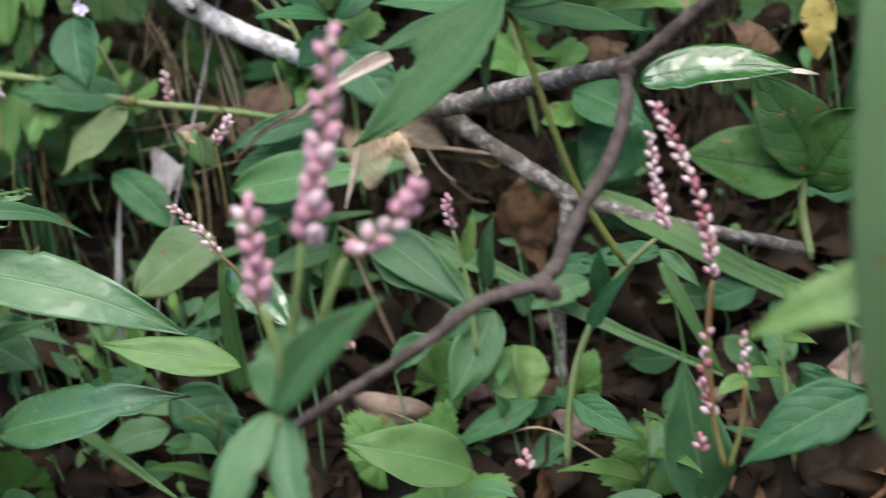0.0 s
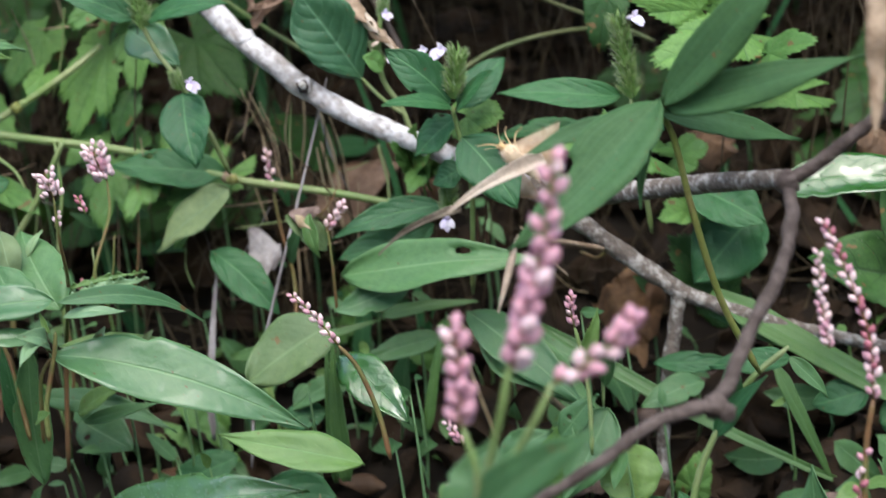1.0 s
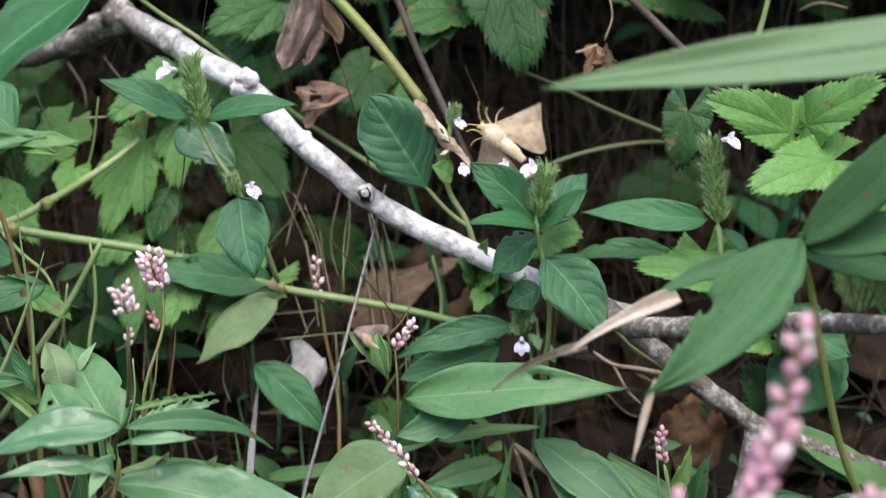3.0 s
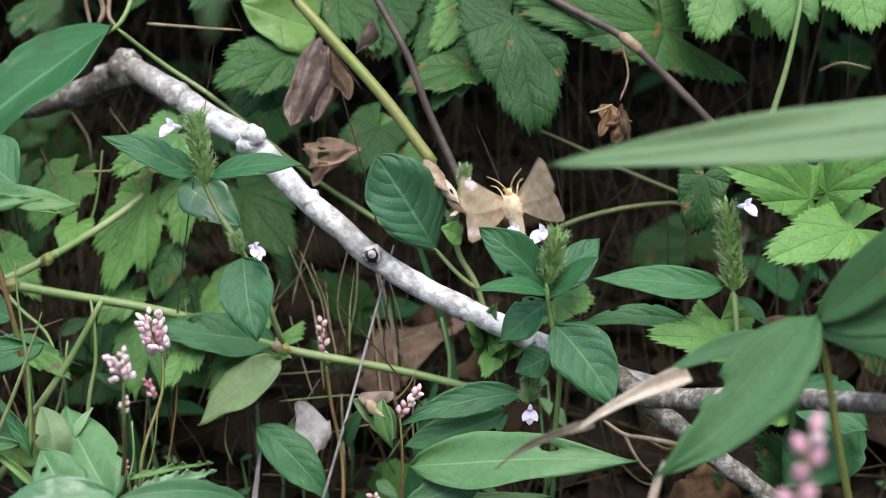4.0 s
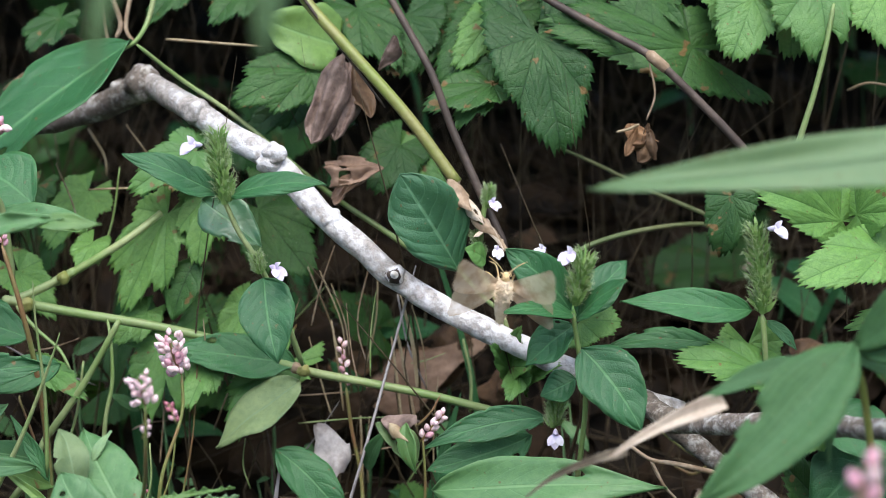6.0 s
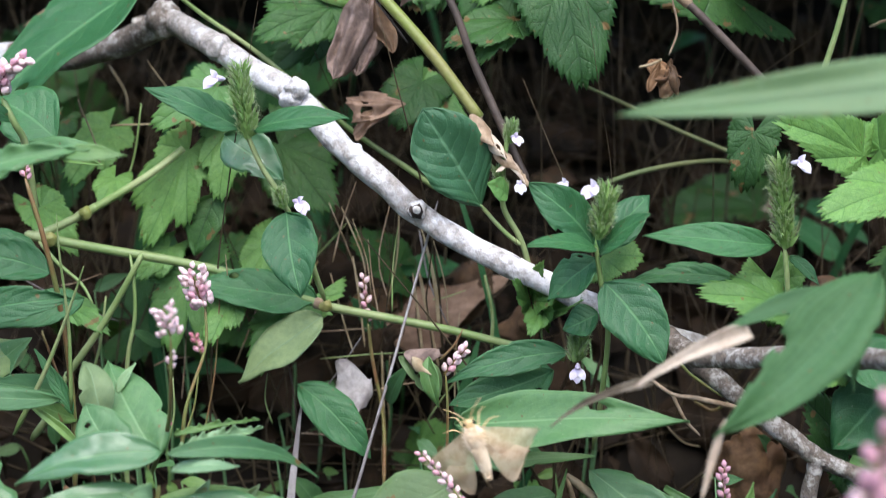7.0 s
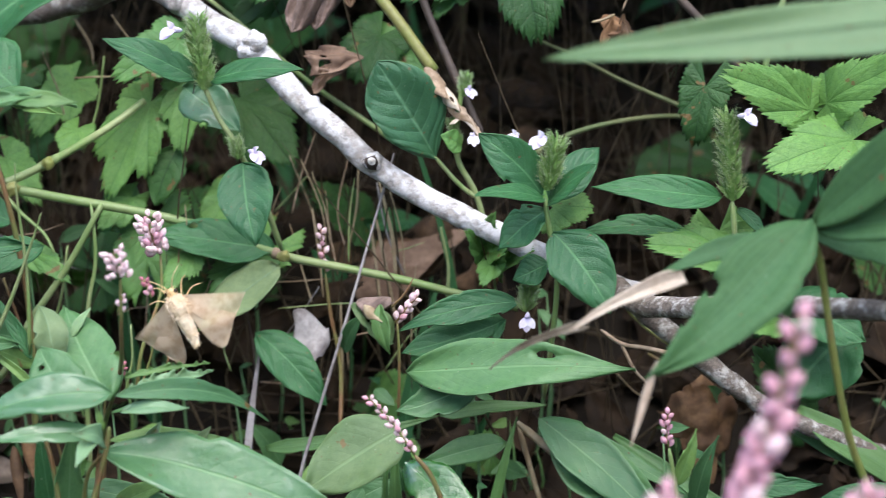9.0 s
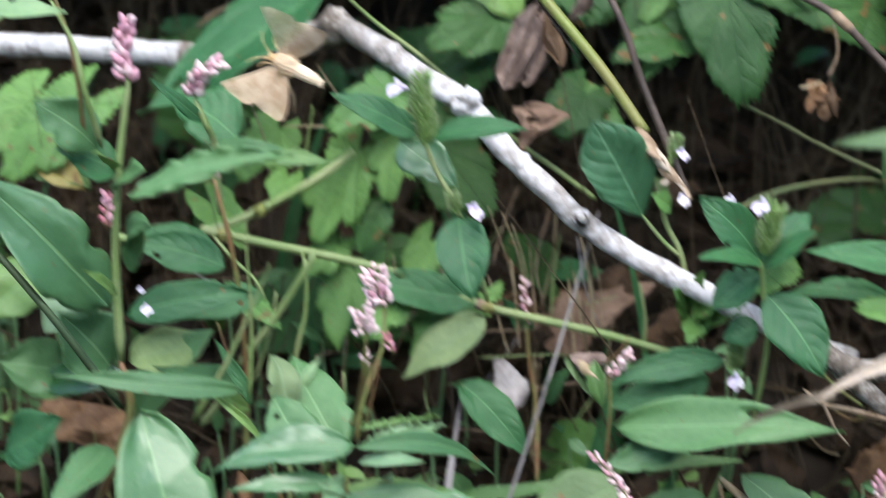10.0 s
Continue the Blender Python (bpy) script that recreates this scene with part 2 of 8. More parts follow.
def bark_material(name, lichen, wood, cover, scale=230.0, west=0.0):
    """Bark under crusts of pale lichen: patches and specks of it, west: how far shade, put into the colour, greys it
    that way.
    """
    m, nt, b = nodes_of(name, 0.9, 0.18)
    tc = nt.nodes.new("ShaderNodeTexCoord")
    sep = nt.nodes.new("ShaderNodeSeparateXYZ")
    nt.links.new(tc.outputs["Object"], sep.inputs[0])
    fine, patch, grit = noisy(nt, 620.0, 5.0, 0.7), noisy(nt, scale, 4.0, 0.65), noisy(nt, 2200.0, 2.0)
    broad = noisy(nt, 70.0, 2.0)
    crust = calc(nt, "ADD", calc(nt, "MULTIPLY", patch, 0.6), calc(nt, "ADD", calc(nt, "MULTIPLY", fine, 0.2), calc(nt, "MULTIPLY", broad, 0.3)))
    # Shade near the elbow, painted by letting bare grey replace the pale crust.
    if west:
        crust = calc(nt, "SUBTRACT", crust, calc(nt, "MULTIPLY", ramp(nt, calc(nt, "MULTIPLY", sep.outputs[0], -1.0), 0.045, 0.1), west))
    mask = ramp(nt, crust, cover - 0.02, cover + 0.12)
    bare = mixed(nt, ramp(nt, fine, 0.35, 0.65), wood, tuple(c * 0.5 for c in wood))
    pale = mixed(nt, ramp(nt, noisy(nt, 320.0, 4.0), 0.4, 0.66), lichen, tuple(c * 0.8 for c in lichen))
    base = mixed(nt, mask, bare, pale)
    base = mixed(nt, calc(nt, "MULTIPLY", ramp(nt, grit, 0.55, 0.75), 0.3), base, tuple(c * 0.4 for c in wood))
    nt.links.new(base, b.inputs["Base Color"])
    high = calc(nt, "ADD", calc(nt, "MULTIPLY", mask, 0.5), calc(nt, "ADD", fine, calc(nt, "MULTIPLY", grit, 0.3)))
    bumped(nt, b, high, 0.8, 0.0007)
    return m


def plain_material(name, col, other, scale=90.0, rough=0.6, bump=0.5, fine_scale=600.0, sheer=0.0, spec=0.4, lo=0.4, hi=0.62, wear=1.0):
    m, nt, b = nodes_of(name, rough, spec)
    info = nt.nodes.new("ShaderNodeObjectInfo")
    isl = nt.nodes.new("ShaderNodeNewGeometry")
    rnd = calc(nt, "FRACT", calc(nt, "ADD", info.outputs["Random"], isl.outputs["Random Per Island"]))
    fine = noisy(nt, fine_scale, 4.0)
    base = mixed(nt, ramp(nt, noisy(nt, scale, 4.0), lo, hi), col, other)
    base = mixed(nt, calc(nt, "MULTIPLY", rnd, 0.35 * wear), base, tuple(c * 0.55 for c in col))
    base = mixed(nt, calc(nt, "MULTIPLY", ramp(nt, fine, 0.35, 0.7), 0.35 * wear), base, tuple(c * 0.5 for c in other))
    nt.links.new(base, b.inputs["Base Color"])
    bumped(nt, b, fine, bump, 0.0006)
    if sheer:
        tr = nt.nodes.new("ShaderNodeBsdfTranslucent")
        mix = nt.nodes.new("ShaderNodeMixShader")
        mix.inputs[0].default_value = sheer
        nt.links.new(base, tr.inputs[0])
        nt.links.new(b.outputs[0], mix.inputs[1])
        nt.links.new(tr.outputs[0], mix.inputs[2])
        nt.links.new(mix.outputs[0], nt.nodes["Material Output"].inputs[0])
    return m


def wing_material(name, col, other):
    """A thin scaly wing that lets light and a little of what is behind it through."""
    m, nt, b = nodes_of(name, 0.75, 0.3)
    base = mixed(nt, ramp(nt, noisy(nt, 260.0, 4.0), 0.4, 0.65), col, other)
    nt.links.new(base, b.inputs["Base Color"])
    tr, clear = nt.nodes.new("ShaderNodeBsdfTranslucent"), nt.nodes.new("ShaderNodeBsdfTransparent")
    nt.links.new(base, tr.inputs[0])
    one, two = nt.nodes.new("ShaderNodeMixShader"), nt.nodes.new("ShaderNodeMixShader")
    one.inputs[0].default_value, two.inputs[0].default_value = 0.4, 0.4
    nt.links.new(b.outputs[0], one.inputs[1])
    nt.links.new(tr.outputs[0], one.inputs[2])
    nt.links.new(one.outputs[0], two.inputs[1])
    nt.links.new(clear.outputs[0], two.inputs[2])
    nt.links.new(two.outputs[0], nt.nodes["Material Output"].inputs[0])
    return m


M = {
    "justicia": leaf_material("dark_green_leaf", (0.027, 0.122, 0.048), (0.1, 0.25, 0.1), veins=6, slant=1.0, rough=0.46, spec=0.42, quilt_depth=0.6, side_veins=0.5, net=0.04, net_scale=800.0, spread=0.22),
    "quilted": leaf_material("quilted_dark_green_leaf", (0.03, 0.115, 0.058), (0.13, 0.28, 0.15), veins=7, slant=1.0, rough=0.44, spec=0.45, quilt_depth=1.3, side_veins=0.6, net=0.04, net_scale=800.0, spread=0.18),
    "persicaria": leaf_material("mid_green_leaf", (0.066, 0.185, 0.08), (0.2, 0.36, 0.17), veins=9, slant=1.2, rough=0.46, vein_strength=0.6, spec=0.48, quilt_depth=0.14, side_veins=0.28, pale=(0.13, 0.26, 0.13), pale_at=0.65, spread=0.24, through_light=0.3),
    # Paler copy of mid_green_leaf: the sky's sheen is painted into the base colour.
    "palesheen": leaf_material("painted_sheen_leaf", (0.18, 0.345, 0.2), (0.32, 0.48, 0.28), veins=9, slant=1.2, rough=0.4, vein_strength=0.5, spec=0.55, quilt_depth=0.12, side_veins=0.22, pale=(0.27, 0.42, 0.26), pale_at=0.64, spread=0.22, through_light=0.35),
    "sheeny": leaf_material("smooth_blue_green_leaf", (0.066, 0.185, 0.085), (0.18, 0.34, 0.15), veins=11, slant=0.9, rough=0.36, vein_strength=0.6, spec=0.6, quilt_depth=0.1, side_veins=0.16, pale=(0.13, 0.27, 0.14), pale_at=0.6, pale_scale=35.0, spread=0.16, through_light=0.3, buckle=3.0, coat=0.3),
    "light": leaf_material("light_green_leaf", (0.105, 0.23, 0.07), (0.19, 0.35, 0.14), veins=8, slant=1.2, rough=0.46, vein_strength=0.4, spec=0.45, pale=(0.2, 0.3, 0.13), pale_at=0.64),
    "dull": leaf_material("dull_olive_leaf", (0.11, 0.2, 0.085), (0.17, 0.27, 0.12), veins=8, slant=1.3, rough=0.55, pale=(0.17, 0.24, 0.11)),
    "wet": leaf_material("wet_glossy_leaf", (0.022, 0.105, 0.022), (0.06, 0.19, 0.05), rough=0.17, veins=8, side_veins=0.3, quilt_depth=0.2, spec=1.0, buckle=2.2, relief=0.5, coat=1.0),
    "damp": leaf_material("damp_shining_leaf", (0.06, 0.17, 0.07), (0.14, 0.3, 0.12), rough=0.24, veins=9, side_veins=0.25, quilt_depth=0.15, spec=0.9, buckle=2.5, relief=0.5, coat=0.7),
    "rubus": leaf_material("fresh_toothed_leaf", (0.1, 0.255, 0.07), (0.045, 0.13, 0.035), veins=5, slant=0.7, side_veins=0.75, quilt_depth=0.4, rough=0.5, spot_at=0.68, net=0.28, net_scale=620.0, margin=0.0, sharp=0.43, through_light=0.3),
    # Darker copy of the toothed leaf, with the hedge's shade in its green.
    "vine": leaf_material("shade_toothed_leaf", (0.034, 0.108, 0.03), (0.013, 0.042, 0.014), veins=5, slant=0.7, side_veins=0.9, quilt_depth=0.4, rough=0.48, spot_at=0.66, net=0.3, net_scale=560.0, margin=0.0, sharp=0.43, spec=0.3, pale=(0.07, 0.13, 0.035)),
    "bamboo": leaf_material("grey_green_blade", (0.042, 0.122, 0.048), (0.075, 0.17, 0.075), veins=1.0, slant=0.0, rough=0.58, vein_strength=0.3, pale=(0.09, 0.18, 0.075), spec=0.25, stripes=0.50),
    "paleblade": leaf_material("pale_grey_green_blade", (0.095, 0.185, 0.09), (0.12, 0.215, 0.11), veins=1.0, slant=0.0, rough=0.5, vein_strength=0.15, side_veins=0.0, spec=0.35, spread=0.1, margin=0.0, stripes=0.45),
    "grass": leaf_material("grass_blade", (0.065, 0.17, 0.05), (0.12, 0.24, 0.09), veins=1.0, slant=0.0, rough=0.45, vein_strength=0.4, spots=None, stripes=0.50),
    "yellow": leaf_material("yellowing_leaf", (0.33, 0.31, 0.1), (0.36, 0.34, 0.14), rough=0.5, spots=(0.2, 0.12, 0.05), spot_at=0.58),
    "deadstraw": plain_material("dead_stem", (0.1, 0.075, 0.045), (0.04, 0.028, 0.017), sheer=0.1, spec=0.2),
    "tan": plain_material("pale_tan_dry_blade", (0.62, 0.52, 0.43), (0.46, 0.35, 0.27), scale=45, sheer=0.2),
    "greyblade": plain_material("grey_brown_shrivelled_blade", (0.2, 0.165, 0.125), (0.1, 0.078, 0.055), scale=60, sheer=0.25),
    "straw": plain_material("dry_straw", (0.42, 0.34, 0.22), (0.26, 0.19, 0.11), sheer=0.15),
    "deadleaf": plain_material("dry_brown_leaf", (0.14, 0.08, 0.043), (0.06, 0.033, 0.018), scale=60, sheer=0.1, rough=0.7),
    "rust": plain_material("rusty_dead_leaf", (0.24, 0.13, 0.062), (0.11, 0.055, 0.028), scale=70, sheer=0.1, rough=0.7),
    "tawny": plain_material("tawny_dead_leaf", (0.33, 0.215, 0.155), (0.19, 0.115, 0.08), scale=80, sheer=0.15, rough=0.7),
    "mauve": plain_material("dry_mauve_leaf", (0.25, 0.175, 0.15), (0.1, 0.066, 0.055), scale=140, sheer=0.1, rough=0.7),
    "paleleaf": plain_material("dry_grey_leaf", (0.34, 0.26, 0.21), (0.2, 0.13, 0.10), scale=60, sheer=0.1, rough=0.7),
    "silver": plain_material("weathered_silver_leaf", (0.3, 0.28, 0.29), (0.17, 0.15, 0.155), scale=80, rough=0.6),
    "under": leaf_material("pale_leaf_underside", (0.135, 0.225, 0.115), (0.2, 0.3, 0.16), veins=8, rough=0.6, spots=None, side_veins=0.35),
    "bark": bark_material("white_lichen_bark", (0.66, 0.645, 0.675), (0.4, 0.365, 0.355), 0.475, 170.0, 0.12),
    "palebark": bark_material("pale_grey_bark", (0.5, 0.49, 0.5), (0.27, 0.245, 0.23), 0.43, 200.0),
    "greybark": bark_material("grey_spotted_bark", (0.5, 0.47, 0.45), (0.2, 0.165, 0.145), 0.54, 300.0),
    "twig": plain_material("brown_twig", (0.11, 0.085, 0.078), (0.05, 0.036, 0.032), scale=160, rough=0.8, bump=1.0, spec=0.25),
    "greenstem": plain_material("green_stem", (0.17, 0.265, 0.085), (0.27, 0.32, 0.15), scale=40, rough=0.45, bump=0.2),
    "yellowstem": plain_material("yellow_green_stem", (0.2, 0.25, 0.06), (0.24, 0.22, 0.08), scale=40, rough=0.42, bump=0.2),
    # green_stem at about half brightness, for backdrop stalks: their shade is in the colour.
    "dimstem": plain_material("shade_dim_green_stalk", (0.085, 0.12, 0.045), (0.13, 0.14, 0.06), scale=40, rough=0.6, bump=0.2),
    "deepstem": plain_material("dark_green_stalk", (0.03, 0.06, 0.028), (0.05, 0.08, 0.035), scale=40, rough=0.55, bump=0.2),
    "redstem": plain_material("reddish_stem", (0.2, 0.1, 0.05), (0.16, 0.19, 0.06), scale=60, rough=0.5, bump=0.2),
    "darkstem": plain_material("dark_brown_stem", (0.045, 0.032, 0.027), (0.1, 0.072, 0.06), scale=80, rough=0.6, bump=0.3),
    "scar": plain_material("white_scar_wood", (0.74, 0.72, 0.72), (0.58, 0.54, 0.52), scale=300, rough=0.85),
    "sheath": plain_material("brown_papery_sheath", (0.42, 0.31, 0.22), (0.2, 0.13, 0.08), scale=120, rough=0.7),
    "pink": plain_material("pink_bud", (0.66, 0.3, 0.42), (0.78, 0.5, 0.57), scale=260, rough=0.5, bump=0.15, sheer=0.25, wear=0.4),
    "blush": plain_material("whitish_pink_bud", (0.92, 0.78, 0.8), (0.84, 0.55, 0.62), scale=300, rough=0.5, bump=0.1, sheer=0.25, wear=0.4),
    "palepink": plain_material("pale_pink_bud", (0.78, 0.5, 0.57), (0.85, 0.7, 0.73), scale=300, rough=0.5, bump=0.15, sheer=0.2, wear=0.4),
    "deeppink": plain_material("deep_pink_bud", (0.42, 0.11, 0.16), (0.52, 0.22, 0.28), scale=260, rough=0.5, bump=0.15, sheer=0.1),
    "petal": plain_material("white_lilac_petal", (0.74, 0.7, 0.8), (0.6, 0.52, 0.74), scale=200, rough=0.5, bump=0.15, sheer=0.25, wear=0.4),
    "bristle": plain_material("pale_green_bristle", (0.3, 0.42, 0.2), (0.44, 0.5, 0.32), scale=200, rough=0.6, bump=0.1, sheer=0.3),
    "bract": plain_material("hairy_green_bract", (0.15, 0.29, 0.07), (0.25, 0.39, 0.13), scale=200, rough=0.6, bump=0.3, sheer=0.15),
    # Near-black because the shade under the plants is put into the soil colour.
    "soil": plain_material("shade_dark_soil", (0.018, 0.0135, 0.01), (0.009, 0.007, 0.0055), scale=30, rough=0.95, bump=1.0, fine_scale=250, spec=0.15),
    # Brown taken almost to black: the deep gaps' shade is in this colour.
    "litter": plain_material("shade_dark_litter", (0.034, 0.02, 0.0108), (0.011, 0.007, 0.0045), scale=50, rough=0.8, sheer=0.05, spec=0.2),
    "fur": plain_material("tawny_moth_fur", (0.74, 0.54, 0.3), (0.58, 0.4, 0.2), scale=200, rough=0.85, bump=0.8, fine_scale=900, wear=0.4),
    "palefur": plain_material("cream_moth_fur", (0.8, 0.66, 0.5), (0.66, 0.5, 0.34), scale=200, rough=0.85, bump=0.8, fine_scale=900, wear=0.4),
    "wing": wing_material("sheer_tan_moth_wing", (0.8, 0.62, 0.46), (0.6, 0.42, 0.28)),
    "eye": plain_material("dark_glossy_eye", (0.02, 0.015, 0.01), (0.04, 0.03, 0.02), rough=0.15, bump=0.0),
}


# ---- building blocks ----
def part(name, bm, material, parent, label="", smooth=True):
    """One mesh of world-space shape bm, linked under parent."""
    me = bpy.data.meshes.new(name)
    origin = place_of(parent) if parent else V()
    bm.transform(Matrix.Translation(-origin))
    if smooth:
        for f in bm.faces:
            f.smooth = True
    bm.to_mesh(me)
    bm.free()
    me.materials.append(M[material])
    ob = new(name, me)
    if parent:
        ob.parent = parent
    return tagged(ob, label)


def place_of(ob):
    p = V()
    while ob:
        p += ob.location
        ob = ob.parent
    return p


def thing(name, at, label, category, group="", kind=""):
    ob = new(name)
    ob.location = at
    ob.empty_display_size = 0.01
    return tagged(ob, label, category, group, kind)


def spline(pts, n):
    """n + 1 points on a smooth curve through pts."""
    pts = [V(p) for p in pts]
    if len(pts) == 2:
        return [pts[0].lerp(pts[1], i / n) for i in range(n + 1)]
    ext = [pts[0] * 2 - pts[1], *pts, pts[-1] * 2 - pts[-2]]
    out, spans = [], len(pts) - 1
    for i in range(n + 1):
        s = min(i / n * spans, spans - 1e-6)
        k, f = int(s), s - int(s)
        a, b, c, d = ext[k:k + 4]
        out.append(0.5 * ((2 * b) + (c - a) * f + (2 * a - 5 * b + 4 * c - d) * f * f + (3 * b - 3 * c + d - a) * f ** 3))
    return out


def tube_into(bm, pts, r0, r1, sides=8, steps=0, lumps=0.0, seed=0):
    n = steps or max(6, 5 * (len(pts) - 1))
    line = spline(pts, n)
    rings, ref = [], V((0.13, -0.9, 0.37)).normalized()
    for i, p in enumerate(line):
        d = (line[min(i + 1, n)] - line[max(i - 1, 0)]).normalized()
        a = (ref - d * ref.dot(d))
        a = a.normalized() if a.length > 1e-4 else d.orthogonal().normalized()
        ref = a
        b = d.cross(a)
        r = (r0 + (r1 - r0) * i / n) * (0.5 if i in (0, n) and sides < 9 else 1)
        ring = []
        for k in range(sides):
            w = 2 * math.pi * k / sides
            q = a * math.cos(w) + b * math.sin(w)
            rr = r * (1 + lumps * noise.noise((p + q * r) * (0.9 / max(r, 1e-4)) * 0.6 + V((seed, 0, 0)))) if lumps else r
            ring.append(bm.verts.new(p + q * rr))
        rings.append(ring)
    for x, y in zip(rings, rings[1:]):
        for k in range(sides):
            bm.faces.new((x[k], x[(k + 1) % sides], y[(k + 1) % sides], y[k]))
    bm.faces.new(reversed(rings[0]))
    bm.faces.new(rings[-1])


def tube(parent, name, pts, r0, r1, material, label="", sides=8, steps=0, lumps=0.0):
    bm = bmesh.new()
    tube_into(bm, pts, r0, r1, sides, steps, lumps, seed=pts[0][0] * 31)
    return part(name, bm, material, parent, label)


def profile(kind, u):
    """Half width of a blade along its length, 0 to 1."""
    if kind == "lance":
        return (u + 1e-6) ** 0.72 * (1 - u) ** 1.22 / 0.2855
    if kind == "ovate":
        return (u + 1e-6) ** 0.64 * (1 - u) ** 0.94 / 0.3425
    if kind == "elliptic":
        return (u + 1e-6) ** 0.95 * (1 - u) ** 0.75 / 0.3115
    if kind == "round":
        return max(0.0, math.sin(math.pi * u ** 0.8)) ** 0.6
    if kind == "blade":
        return (min(1.0, 0.25 + u * 6) * (1 - u ** 2.2)) ** 0.8
    if kind == "taper":
        return min(1.0, 0.6 + u * 4) * (1 - u) ** 0.8
    if kind == "heart":
        return max(0.0, math.sin(math.pi * min(1, (u * 0.92 + 0.08)) ** 0.6)) ** 0.7
    return 1.0


def ragged_edge(u, seed, side):
    """How far a smooth leaf's edge stands out: gently uneven, here and there nibbled."""
    nip = max(0.0, noise.noise(V((u * 7.5, seed * 3.7, side + 20))) - 0.42)
    return 1 + 0.1 * noise.noise(V((u * 4.5, seed * 5.1, side))) + 0.035 * noise.noise(V((u * 17, seed * 2.3, side + 3))) - 0.9 * nip


def leaf_into(bm, uv, kind, base, tip, width, bend=0.1, side=0.0, roll=0.0, fold=0.15, teeth=0, nu=12, nv=3, wave=0.04, seed=0.0, holes=(), twist=0.0, ruffle=0.0):
    """A leaf blade from base to tip: a bent sheet with a folded midrib and a gently uneven edge."""
    base, tip = V(base), V(tip)
    length = (tip - base).length
    d = (tip - base) / length
    up = V((0, -0.8, 0.6))
    nrm = up - d * up.dot(d)
    nrm = nrm.normalized() if nrm.length > 0.05 else d.orthogonal().normalized()
    nrm = Matrix.Rotation(radians(roll), 3, d) @ nrm
    lat0, nrm0 = d.cross(nrm), nrm
    rows = []
    for i in range(nu + 1):
        u = i / nu
        turn = radians(twist) * (u - 0.4)
        lat, nrm = lat0 * math.cos(turn) + nrm0 * math.sin(turn), nrm0 * math.cos(turn) - lat0 * math.sin(turn)
        c = base + d * (length * u) + nrm * (bend * length * 4 * u * (1 - u)) + lat * (side * length * 4 * u * (1 - u))
        w = profile(kind, u) * width / 2
        row = []
        for j in range(-nv, nv + 1):
            s = j / nv
            edge = ragged_edge(u, seed, 1.0 if s > 0 else 7.0)
            ripple = wave * width * noise.noise(V((u * 3.1 + seed * 7.7, s * 1.3, seed * 3.3)))
            q = c + lat * (w * s * edge) + nrm * (fold * abs(s) * w + ripple * (0.3 + abs(s)) + ruffle * width * abs(s) ** 3 * math.sin(u * 40 + seed * 9 + s + 5 * noise.noise(V((u * 5, seed, s)))) * (0.9 + 1.1 * noise.noise(V((u * 8, s * 2, seed + 4)))))
            row.append((bm.verts.new(q), u, s))
        rows.append(row)
    for h, k in holes:
        for di, dj in ((-1, -1), (-1, 1), (1, -1), (1, 1)):
            q = rows[h + di][k + dj][0] if 0 < h < nu and 0 < k < 2 * nv else None
            if q:
                q.co = q.co.lerp(rows[h][k][0].co, 0.3 + 0.2 * noise.noise(q.co * 900))
    for i, (a, b) in enumerate(zip(rows, rows[1:])):
        for j in range(2 * nv):
            if any(i in (h - 1, h) and j in (k - 1, k) for h, k in holes):
                continue
            quad = (a[j], a[j + 1], b[j + 1], b[j])
            f = bm.faces.new([q[0] for q in quad])
            for loop, q in zip(f.loops, quad):
                loop[uv].uv = (q[1], q[2])


LOBES = ((-128, 0.44), (-84, 0.6), (-40, 0.76), (0, 1.0), (40, 0.76), (84, 0.6), (128, 0.44))


